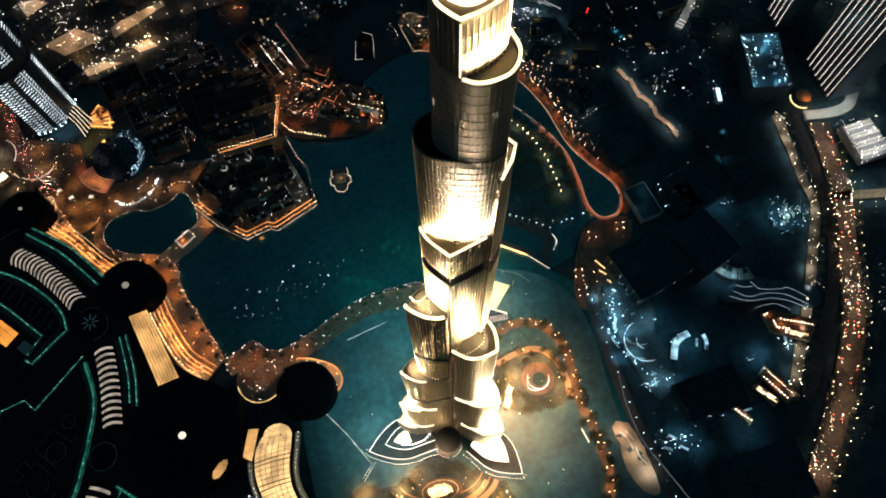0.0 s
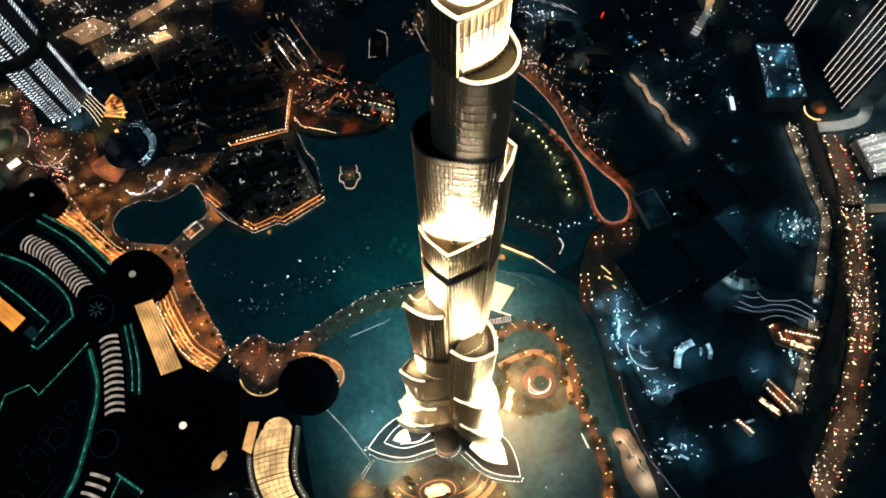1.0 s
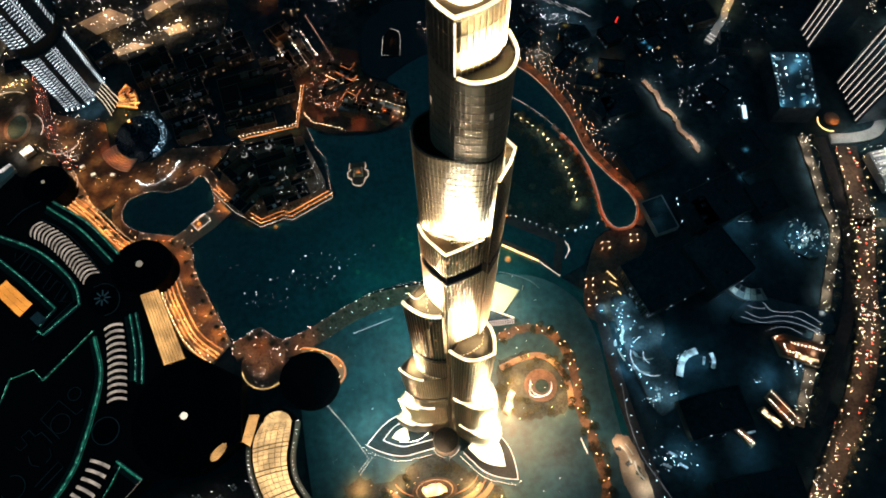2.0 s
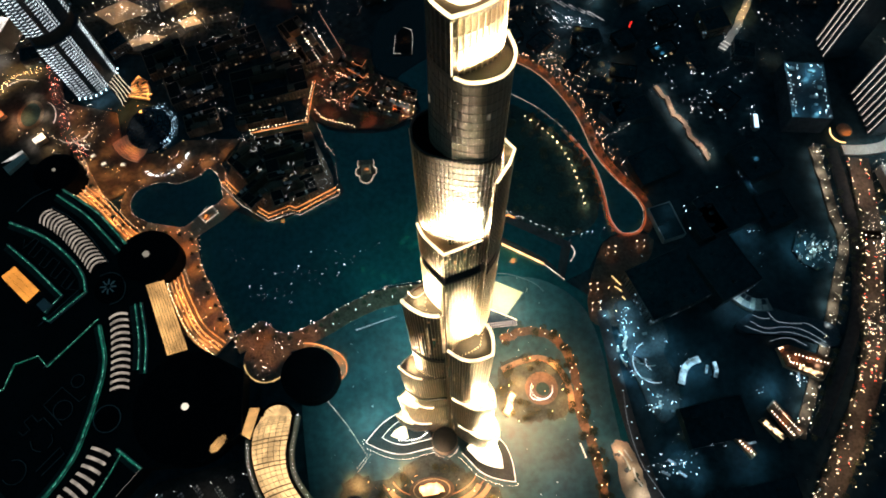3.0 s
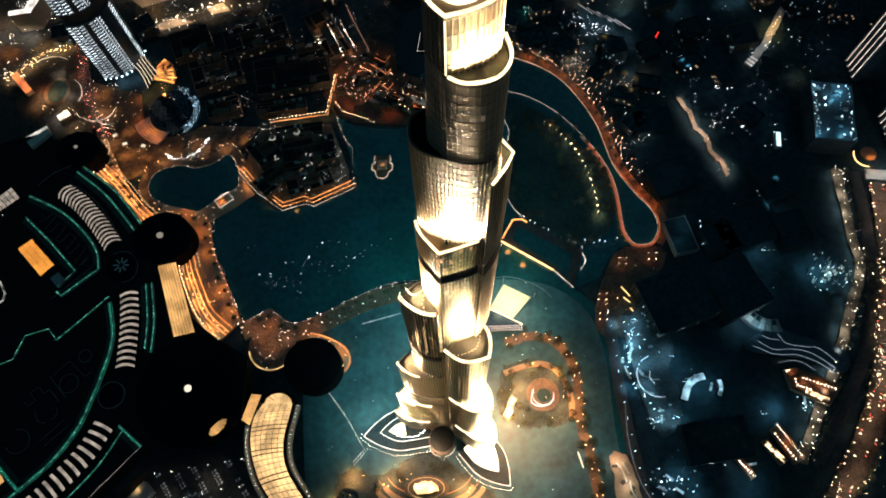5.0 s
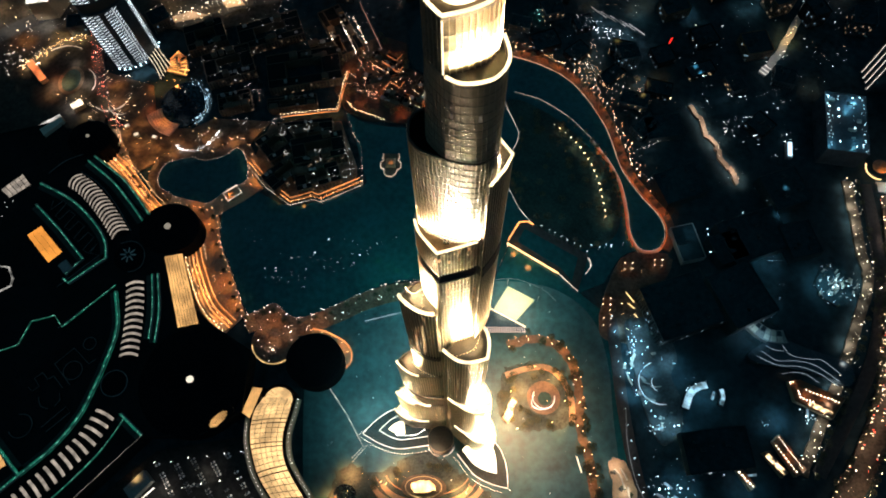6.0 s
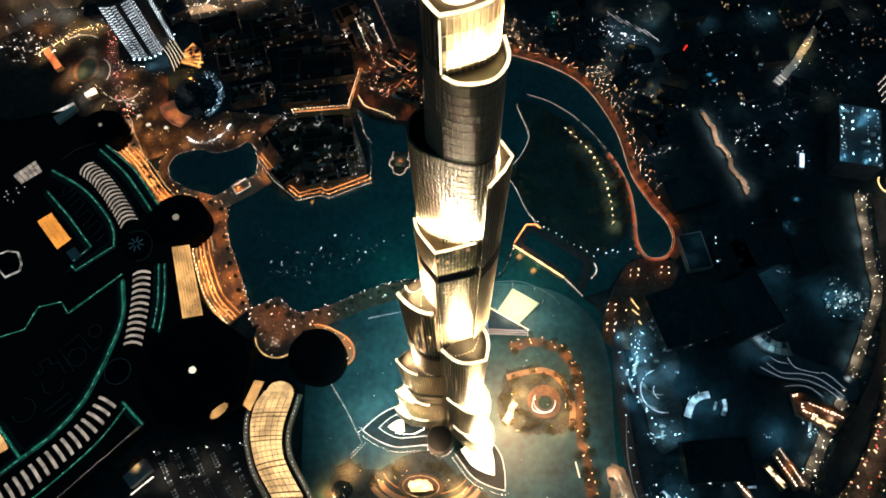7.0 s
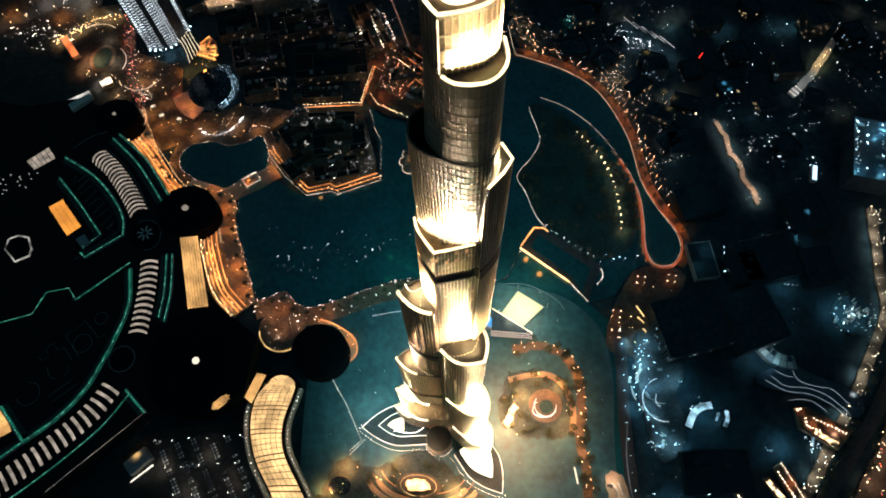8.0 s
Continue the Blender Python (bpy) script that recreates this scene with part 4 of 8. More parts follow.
roof_outline(arc(-371, 63, 6.5, 0, 345, 20), closed=True)
roof_outline(arc(-382, 35, 9.5, 0, 345, 24), closed=True)
roof_outline([(-381, 20), (-402, 41), (-386, 58), (-367, 42), (-361, 47)])
roof_outline([(-423, 17), (-418, 13), (-412, 18), (-419, 26), (-412, 32), (-405, 25)])
roof_outline([(-404, 26), (-400, 29), (-388, 17)])
roof_outline([(-410, 7), (-406, -1), (-398, -4)], True)
roof_outline([(-392, -1), (-388, 5), (-390, 12)], True, width=0.5)
roof_outline([(-400, -22), (-380, -1), (-375, -7), (-394, -26)])
roof_outline(arc(-421, -21, 11.5, 210, 470, 22))
roof_outline([(-408, 79), (-385, 101)])
# serpentine glazing edge beside the long skylight
SERP = [(-450, 225), (-450, 214), (-438, 226)]
for k in range(4):
    x, y = -434.5 + 13.6 * k, 221.7 - 13.2 * k
    SERP += [(x, y), (x - 8.6, y - 15.4), (x - 2.4, y - 19.2), (x + 5.6, y - 8.0)]
SERP += [(-391, 169), (-394, 163), (-383, 161), (-420, 124)]
roof_outline(SERP)
roof_outline([(-435, 333), (-425, 330), (-417, 320), (-413, 310), (-414, 300), (-418, 293), (-427, 287), (-438, 282), (-449, 276), (-457, 268), (-464, 260)], True, width=1.0)
roof_outline([(-362, 175), (-352, 178), (-342, 175), (-334, 164), (-334, 152), (-339, 145), (-348, 142)], True, width=1.0)
roof_outline([(-336, 179), (-326, 171), (-314, 169)], True, width=0.9)
roof_outline([(-427, 263), (-402, 247), (-377, 221), (-354, 190)], True, width=0.8)
roof_outline([(-436, 194), (-398, 155), (-412, 139)], width=0.6)
HEX = [(-500, 129), (-500, 141), (-491, 146), (-479, 145), (-471, 132), (-471, 124), (-484, 116)]
hexroof = part("roof_lantern", solid(mal(HEX), MALL_Z - 1.2, MALL_Z + 4, 0.7), M_DOME, mall, "faceted dark roof lantern with pale edges")
part("roof_lantern_rim", strip(mal(HEX), 1.6, MALL_Z - 1.1, MALL_Z + 0.4, True), glowing("dim_lantern_rim", WHITE, 0.22, 0.9, 0.1), hexroof)
part("roof_unit", solid(mal([(-487, 316), (-467, 334), (-462, 328), (-480, 308)]), MALL_Z - 1.2, MALL_Z + 4), M_PALE, mall, "pale long roof house")
green([(-319, -10), (-336, -42), (-360, -72), (-394, -108), (-428, -140)], 0.4)
for pts in ([(-299, -27), (-373, -109)],):
    bmq = bmesh.new()
    for x, y, h in along(mal(pts), 2.6):
        gem(bmq, x, y, MALL_Z + 0.8, 0.35)
    part("edge_light", bmq, L_WHITELINE, mall, "row of small white lights", "stuff")


def quad_panes(name, q, nx, ny, material, label, gap=0.5, parent=None, z=None):
    """A roof of glass panes between four corners, on a dark frame."""
    z = MALL_Z - 0.9 if z is None else z
    host = part(name, solid(mal(q), z, z + 0.5), M_DOME, mall, label)
    a, b, c, d = [Vector((*p, 0)) for p in mal(q)]
    for i in range(nx):
        for j in range(ny):
            u, v = (i + 0.5) / nx, (j + 0.5) / ny
            p = (a * (1 - u) + b * u) * (1 - v) + (d * (1 - u) + c * u) * v
            wx, wy = ((b - a).length * (1 - v) + (c - d).length * v) / nx - gap, ((d - a).length + (c - b).length) / 2 / ny - gap
            e = (b - a) * (1 - v) + (c - d) * v
            piece("pane", (p.x, p.y, math.degrees(math.atan2(e.y, e.x))), (wx, wy), z + 0.5, material, host)
    return host


quad_panes("glass_roof", [(-312, 161), (-293, 165), (-262, 87), (-283, 82)], 7, 32, L_VAULT, "long amber-lit glass roof", 0.45)
quad_panes("glass_roof", [(-469, 183), (-456, 194), (-425, 164), (-437, 151)], 3, 5, L_OROOF, "orange-lit glass roof", 0.3)
quad_panes("glass_roof", [(-514, 238), (-494, 259), (-481, 245), (-501, 228)], 5, 3, L_SKYLIGHT, "cream-lit glass roof", 0.8)
quad_panes("glass_roof", [(-458, -48), (-444, -36), (-425, -58), (-436, -66)], 3, 4, L_VAULT, "amber-lit corner roof", 0.4)
part("roof_unit", solid(mal([(-424, 147), (-417, 154), (-408, 145), (-415, 138)]), MALL_Z - 1.2, MALL_Z + 3), M_CONCRETE, mall)

# star ornament on the small dome
STAR = surface("pale_star_steel", (0.6, 0.6, 0.58), 0.4, grain=0.2, big=5, small=1)
for k in range(8):
    a = radians(45 * k)
    bmq = bmesh.new()
    block(bmq, -350 + MX + 5.5 * math.cos(a), 161 + MY + 5.5 * math.sin(a), MALL_Z + 3.0, 6.0, 1.1, 0.6, 45 * k)
    part("star_arm", bmq, STAR, mall, "pale arm of a star on a dome")
light_spots = [(-516 + 8 * (k % 6) - 3 * (k // 6) - 22 + random.uniform(-3, 3), 226 - 9 * (k // 6) + 3 * (k % 6) - 16 + random.uniform(-3, 3)) for k in range(22)]
bmq = bmesh.new()
for x, y in light_spots:
    gem(bmq, x + MX, y + MY, MALL_Z + 1, 0.8)
part("roof_lamp", bmq, glowing("dim_roof_lamp", WHITE, 0.5), mall, "scattered dim roof lamps", "stuff")

# ---- the curved glass vault of the fashion wing ----
vault = thing("glass_vault", -172, -30, 0, "long curved glass vault glowing amber from inside", "glass vault")
VL = spline([(-186, 14), (-194, -2), (-194, -27), (-183, -58), (-162, -87), (-140, -120), (-125, -150)], 6)
VR = spline([(-156, 14), (-158, 2), (-162, -24), (-156, -50), (-132, -84), (-108, -118), (-95, -150)], 6)
toV = lambda pts: [(x + 172, y + 30) for x, y in pts]
VL, VR = toV(VL), toV(VR)
cap = arc((VL[0][0] + VR[0][0]) / 2, VL[0][1] - 1, 17.5, 10, 170, 12, 15)
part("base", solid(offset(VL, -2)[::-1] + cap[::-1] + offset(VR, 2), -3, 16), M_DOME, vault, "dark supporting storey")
for i in range(0, len(VL) - 1):
    g0 = 0.16 if i % 5 == 3 else 0.05
    for j in range(6):
        ps = []
        for ii, jj in ((i + g0, j + 0.045), (i + 1 - g0, j + 0.045), (i + 1 - g0, j + 0.955), (i + g0, j + 0.955)):
            f, k = ii - i, jj / 6
            lx, ly = VL[i][0] * (1 - f) + VL[i + 1][0] * f, VL[i][1] * (1 - f) + VL[i + 1][1] * f
            rx, ry = VR[i][0] * (1 - f) + VR[i + 1][0] * f, VR[i][1] * (1 - f) + VR[i + 1][1] * f
            ps.append((lx * (1 - k) + rx * k, ly * (1 - k) + ry * k, 16.2 + 7 * math.sin(math.pi * (0.1 + 0.8 * k))))
        bmq = bmesh.new()
        lo, hi = [bmq.verts.new(p) for p in ps], [bmq.verts.new((p[0], p[1], p[2] + 0.3)) for p in ps]
        bmq.faces.new(hi)
        for k in range(4):
            bmq.faces.new((lo[k], lo[(k + 1) % 4], hi[(k + 1) % 4], hi[k]))
        part("pane", bmq, L_BIGVAULT, vault)
for k in range(8):
    bmq = bmesh.new()
    c0 = ((VL[0][0] + VR[0][0]) / 2, VL[0][1])
    a0, a1 = 180 * (k + 0.06) / 8, 180 * (k + 0.94) / 8
    prism(bmq, [(c0[0] + r * math.cos(radians(a)), c0[1] + r * 0.78 * math.sin(radians(a))) for r, a in ((1.5, a0), (13.4, a0), (13.4, (a0 + a1) / 2), (13.4, a1), (1.5, a1))], 16.2, 17.6)
    part("pane", bmq, L_BIGVAULT, vault)
for line in (offset(VL, -5), offset(VR, 5)):
    part("walkway", strip(line, 5, 12.5, 15.2), surface("vault_gutter", (0.22, 0.21, 0.14), 0.7), vault)
    bmq = bmesh.new()
    for x, y, h in along(line, 4.2):
        gem(bmq, x, y, 16.2, 0.28)
    part("edge_lamp", bmq, L_WHITE, vault, kind="stuff")
side = thing("glass_vault", -196, 10, 0, "small amber glass vault with slanting bars", "glass vault")
part("base", solid([(-11, -12), (-0.5, -19), (9, 14), (-3, 15)], -3, 17), M_DOME, side)
for k in range(6):
    u0, u1 = (k + 0.08) / 6, (k + 0.92) / 6
    a, b, c, d = Vector((-10, -11)), Vector((-1.5, -17)), Vector((7.5, 13)), Vector((-2.5, 14))
    q = [a * (1 - u0) + b * u0, a * (1 - u1) + b * u1, d * (1 - u1) + c * u1, d * (1 - u0) + c * u0]
    part("pane", solid([tuple(v) for v in q], 17, 17.6), L_VAULT, side)
leaf = thing("leaf_skylight", -221, -6, 0, "leaf-shaped latticed skylight lit pale amber", "skylight")
part("base", solid([(-13, -14), (-2, 4), (4, 11), (10, 5), (3, -5)], 16, 27), M_DOME, leaf)
for i in range(11):
    for j in range(-4, 5):
        u, v = -11.5 + 1.9 * i, 1.25 * j
        if abs(v) < 5.0 * math.sin(math.pi * min(1.0, (i + 0.9) / 11.5)) ** 0.8:
            piece("pane", (-2.6 + 0.68 * u - 0.73 * v, -2.2 + 0.73 * u + 0.68 * v, 47), (1.5, 0.95), 27, L_VAULT, leaf)

# ---- car park below the mall ----
LOT = [(-292, -39), (-205, -22), (-185, -60), (-160, -110), (-130, -170), (-400, -170), (-373, -112)]
setting("pavement_car_park", solid(LOT, -3, -0.2), surface("old_car_park_asphalt", (0.026, 0.026, 0.026), 0.85, grain=0.5, big=18, small=3, spec=0.15), "asphalt car park with rows of parked cars", "car park")


# ---- cars ----
L_HEAD = glowing("headlamp", (1.0, 0.72, 0.40), 11.0)
L_TAIL = glowing("tail_lamp", (1.0, 0.06, 0.02), 8.0)


def make_car(x, y, z, paint, label, lit):
    ob = thing("car", x, y, z, label, "car", "cars")
    bmq = bmesh.new()
    prism(bmq, [(-2.25, -0.9), (2.1, -0.9), (2.35, -0.5), (2.35, 0.5), (2.1, 0.9), (-2.25, 0.9)], 0.35, 0.95)
    bmesh.ops.bevel(bmq, geom=bmq.edges[:], offset=0.1, segments=1, affect="EDGES")
    part("body", bmq, paint, ob)
    bmq = bmesh.new()
    prism(bmq, [(-1.5, -0.8), (0.9, -0.8), (0.9, 0.8), (-1.5, 0.8)], 0.95, 1.5, 0.78)
    part("cabin", bmq, M_GLASSWALL, ob)
    for wx in (-1.4, 1.4):
        for wy in (-0.85, 0.85):
            bmq = bmesh.new()
            bmesh.ops.create_cone(bmq, cap_ends=True, segments=12, radius1=0.34, radius2=0.34, depth=0.24, matrix=Matrix.Translation((wx, wy, 0.34)) @ Matrix.Rotation(math.pi / 2, 4, "X"))
            part("wheel", bmq, M_DARKBAND, ob)
    if lit:
        for wy in (-0.6, 0.6):
            bmq = bmesh.new()
            block(bmq, 2.36, wy, 0.5, 0.5, 0.5, 0.4)
            part("headlight", bmq, L_HEAD, ob)
            bmq = bmesh.new()
            block(bmq, -2.3, wy, 0.55, 0.3, 0.4, 0.35)
            part("tail_light", bmq, L_TAIL, ob)
    return ob


PAINT = [surface("car_paint", c, 0.3, grain=0.05, spec=0.6) for c in ((0.6, 0.6, 0.6), (0.05, 0.05, 0.06), (0.35, 0.34, 0.32))]
ROADZ = -0.33
lit_cars = [make_car(456, 70, ROADZ, p, l, True) for p, l in zip(PAINT, ("white saloon car driving with its lamps on", "black saloon car driving with its lamps on", "grey saloon car driving with its lamps on"))]
for i, c in enumerate(lit_cars):
    x, y, h = along(offset(HIGHWAY, -9 + 9 * i), 60, 20)[4]
    c.matrix_basis = pose(x, y, ROADZ, 0, 0, h)
for lane in (-10.5, -7, -3.5, 3.5, 7, 10.5):
    for x, y, h in along(offset(HIGHWAY, lane), 13, random.uniform(0, 20)):
        if random.random() < 0.34 and -200 < y < 330:
            copy_thing(random.choice(lit_cars), pose(x + random.uniform(-4, 4), y, ROADZ, 0, 0, h + (180 if lane > 0 else 0)))
parked = [make_car(-260, -60, -0.18, p, l, False) for p, l in zip(PAINT, ("parked white saloon car", "parked black saloon car", "parked grey saloon car"))]
for i, c in enumerate(parked):
    c.matrix_basis = pose(-250 + 3.2 * i, -70, -0.18, 0, 0, 40)
for r in range(7):
    for x, y, h in along([(-288 + r * 17, -52 + r * 3), (-238 + r * 17, -124 + r * 3)], 3.4):
        if random.random() < 0.6 and not (abs(x + 247) < 6 and abs(y + 70) < 4):
            copy_thing(random.choice(parked), pose(x, y, -0.18, 0, 0, h + 90))
for r in range(7):
    lamps("white", [(-292 + r * 17, -48 + r * 3), (-240 + r * 17, -126 + r * 3)], 29, 1.0, 4, single=False)
box = thing("service_building", -300, -72, 0, "flat service building with a lit loading yard", "building")
part("wall", solid([(-14, -4), (2, 14), (12, 4), (-4, -14)], -0.2, 9), M_CONCRETE, box)
part("yard_light", strip([(-4, -20), (14, -2)], 1.2, 4, 5), L_WHITELINE, box)
lamp(-303, -66, 12, 2200, GOLD, 2)
for x, y in ((-275, -75), (-245, -95), (-235, -60), (-205, -80), (-190, -110), (-260, -120)):
    lamp(x, y, 14, 4200, (1.0, 0.88, 0.70), 2)

# ---- lights on the promenade ----
for line, gap in ((PROM_OUT, 8.0), (offset(PROM_IN, 3.5), 5.0), (offset(PROM_IN, 13), 9.0)):
    lamps("gold" if gap == 5.0 else "orange", line, gap, 0.8)
lamps("white", offset(PROM_S, -2), 14)
lamps("white", offset(PROM_S, -14), 22, 4)
for off, width, mat in ((2.0, 1.1, L_GOLD), (6.2, 0.8, L_GOLD), (10.3, 0.8, L_ORANGELINE), (14.6, 1.0, L_ORANGELINE), (20, 0.7, L_ORANGELINE)):
    light_line("terrace_light", offset(PROM_IN, off), width, 1.5, glowing("terrace_strip", (1.0, 0.48, 0.17), 1.2, 0.7, 0.06) if mat is L_GOLD else mat, "amber light line along a promenade terrace")
SHORE_DOT = points("shore_dot", (1.0, 0.82, 0.62), 1.6)
light_points("shore_light", [(x, y, -0.1) for x, y, h in along(POND + POND[:1], 2.3)], SHORE_DOT, "thin string of small lights round the pond", "light line", 0.42)
lamps("orange", offset(POND, 9, True), 13, 2.5, single=False)
for x, y, w in ((-400, 330, 9), (-372, 318, 9), (-335, 316, 10), (-300, 326, 9), (-265, 320, 12), (-240, 332, 9), (-410, 372, 8), (-385, 345, 9), (-360, 285, 10), (-338, 303, 10), (-290, 318, 8), (-240, 290, 10), (-356, 262, 10), (-425, 400, 9)):
    lamp(x, y, 8, w * 420, (1.0, 0.44, 0.14), 2.5)
light_points("shore_light", [(x, y, -0.1) for x, y, h in along(LAKE_EAST[:60], 2.6)], SHORE_DOT, "thin string of small lights along the lake edge", "light line", 0.42)
light_line("shore_light", PARK[:30], 0.3, -0.4, L_WHITELINE, "thin pale light line along the park shore")
for x, y, w in ((-415, 312, 30), (-395, 283, 34), (-372, 252, 34), (-345, 232, 26), (-318, 210, 30), (-300, 178, 34), (-283, 150, 34), (-272, 125, 32), (-252, 100, 28), (-280, 210, 12), (-270, 184, 10), (-250, 140, 16), (-236, 116, 14), (-190, 100, 12), (-150, 92, 9), (-300, 233, 10), (-258, 245, 16), (-230, 268, 12)):
    lamp(x, y, 9, w * 330, (1.0, 0.30, 0.06), 2.5)

for off, width, z in ((4.0, 3.4, 1.4), (8.2, 3.2, 0.7), (12.5, 3.0, 0.2)):
    setting("pavement_terrace_step", strip(offset(PROM_IN, off), width, -0.6, z), M_PAVING, "stepped restaurant terrace along the mall", "terrace")
TERRACE = offset(PROM_IN, 3) + offset(PROM_IN, 22)[::-1]
light_points("table_lamp", scatter(TERRACE, 55, 1.5), glowing("table_lamp_dot", (1.0, 0.75, 0.5), 4.0), "countless small lamps on restaurant terraces", "table lamps", 0.45)
light_points("walk_lamp", scatter(PROM_OUT + PROM_IN[::-1], 60, 1.5), L_ORANGE, "countless small lamps on the promenade", "walk lamps", 0.45)
light_points("walk_lamp", scatter(PROM_S + offset(PROM_S, -26)[::-1], 36, 1.5), glowing("walk_lamp_dot", (1.0, 0.8, 0.6), 4.0), "small lamps on the lakeside walk", "walk lamps", 0.5)
light_line("walk_dash", offset(PROM_IN, 24)[:20], 1.0, -0.3, glowing("walk_dash_strip", (1.0, 0.65, 0.35), 0.9), "dashed light line along the promenade", dash=3.0)
for k in range(4):
    light_line("entrance_arc", arc(-430, 315, 17 + 3.6 * k, -48, 52 - 3 * k, 18), 0.7, 2.0 + 0.6 * k, glowing("entrance_arc_strip", (1.0, 0.62, 0.36), 0.9), "curved light line at a mall entrance")
lamp(-414, 310, 12, 9000, (1.0, 0.36, 0.08), 2)

plaza = thing("round_plaza", -187, 76, 0, "round stone plaza with curved steps down to the quay", "plaza")
for k, (r, z) in enumerate(((25, -0.35), (21, -0.1), (17, 0.15))):
    part("step", solid(arc(0, 0, r, 0, 352, 40), -3, z), M_WALK, plaza)
part("rim_light", strip(arc(0, 0, 24, 190, 350, 30), 1.0, -0.3, 0.3), glowing("plaza_strip", GOLD, 0.8, 0.5), plaza)
light_points("plaza_lamp", scatter(arc(-187, 76, 24, 0, 340, 20), 26), points("plaza_small_lamp", (1.0, 0.75, 0.6), 5.0), "small lamps on a round plaza", "plaza lights", 0.45)
for x, y in ((-187, 76), (-200, 88), (-172, 86), (-215, 98), (-140, 100)):
    lamp(x, y, 9, 3000, (1.0, 0.45, 0.2), 2)
hook = spline([(-148, 88), (-132, 84), (-112, 73), (-107, 58), (-120, 45), (-129, 42)], 6)
setting("pavement_hook", strip(hook, 9, -3, -0.3), M_PAVING, "hooked footpath with lamps on the podium shore", "footpath")
light_line("path_light", offset(hook, 3), 0.8, 0.0, L_ORANGELINE, "amber light line along a footpath")
lamps("orange", hook, 12)
lamp(-112, 70, 8, 4500, ORANGE)
lamp(-126, 43, 8, 3500, ORANGE)

kiosk = thing("pavilion", -256, 248, 0, "small square pavilion outlined in warm light", "pavilion", turn=38)
part("wall", solid([(-9, -6), (9, -6), (9, 6), (-9, 6)], -0.4, 6), M_STONE, kiosk)
part("roof", solid([(-6, -3), (6, -3), (6, 3), (-6, 3)], 6, 8.5, 0.6), M_STONE, kiosk)
part("eave_light", strip([(-9, -6), (9, -6), (9, 6), (-9, 6)], 0.8, 6.0, 6.6, True), L_WHITELINE, kiosk)

# ---- lake fountain jets: floating rings and rows of lights ----
spots = [(x, y, -1.0) for x, y, h in along(arc(-130, 178, 24, 0, 350, 60, 20), 6)]
spots += [(x, y, -1.0) for x, y, h in along(spline([(-235, 205), (-200, 178), (-150, 172), (-100, 182), (-60, 200)], 8), 5)]
spots += [(-190 + random.uniform(-20, 20), 150 + random.uniform(-10, 14), -1.0) for _ in range(30)]
spots += [(x, y, -1.0) for x, y, h in along([(-160, 170), (-166, 130)], 4)]
spots = [(x + random.gauss(0, 2.2), y + random.gauss(0, 2.2), z) for x, y, z in spots if random.random() < 0.75]
light_points("fountain_lamp", spots, points("fountain_dot", (0.75, 0.95, 1.0), 0.95), "rows of small fountain lamps floating on the lake", "fountain lights", 0.6)

# ---- souk and palace across the water ----
def courtyard_block(name, x, y, turn, w, d, h, label, category, wall=None, court=0.5):
    """A low flat-roofed block round a courtyard, with parapets, roof boxes and windows."""
    ob = thing(name, x, y, -0.5, label, category, turn=turn)
    bmq = bmesh.new()
    cw, cd = w * court, d * court
    for bx, by, bw, bd in ((0, -(d + cd) / 4, w, (d - cd) / 2), (0, (d + cd) / 4, w, (d - cd) / 2), (-(w + cw) / 4, 0, (w - cw) / 2, cd), ((w + cw) / 4, 0, (w - cw) / 2, cd)):
        block(bmq, bx, by, 0, bw, bd, h)
    part("wall", bmq, wall or M_DIMSTONE, ob)
    for _ in range(4):
        bmq = bmesh.new()
        block(bmq, random.uniform(-0.4, 0.4) * w, random.choice((-1, 1)) * (d + cd) / 4, 0, random.uniform(6, 12), random.uniform(5, 9), h * random.uniform(1.12, 1.5))
        part("turret", bmq, M_DIMSTONE, ob)
    for bx, by, bw, bd in ((0, -(d + cd) / 4, w, (d - cd) / 2), (0, (d + cd) / 4, w, (d - cd) / 2), (-(w + cw) / 4, 0, (w - cw) / 2, cd), ((w + cw) / 4, 0, (w - cw) / 2, cd)):
        bmq = bmesh.new()
        block(bmq, bx, by, h, bw - 1.2, bd - 1.2, 0.25)
        part("roof", bmq, M_ROOF, ob)
    part("parapet", strip([(-w / 2, -d / 2), (w / 2, -d / 2), (w / 2, d / 2), (-w / 2, d / 2)], 0.7, h, h + 1.3, True), wall or M_DIMSTONE, ob)
    for _ in range(5):
        bmq = bmesh.new()
        block(bmq, random.uniform(-0.42, 0.42) * w, random.choice((-1, 1)) * (d + cd) / 4 + random.uniform(-1, 1), h, random.uniform(2, 5), random.uniform(2, 4), random.uniform(1.2, 3.5))
        part("roof_box", bmq, M_CONCRETE, ob)
    bmq = bmesh.new()
    for sx, sy, n, ax in ((0, -d / 2 - 0.1, int(w / 4), 0), (0, d / 2 + 0.1, int(w / 4), 0), (-w / 2 - 0.1, 0, int(d / 4), 1), (w / 2 + 0.1, 0, int(d / 4), 1)):
        for k in range(n):
            o = (k + 0.5) / n - 0.5
            for fl in range(int(h / 4)):
                block(bmq, sx + (o * w if not ax else 0), sy + (o * d if ax else 0), 1.2 + fl * 4, 1.6 if not ax else 0.3, 0.3 if not ax else 1.6, 2.0)
    part("window", bmq, W_WARM, ob, kind="stuff")
    return ob


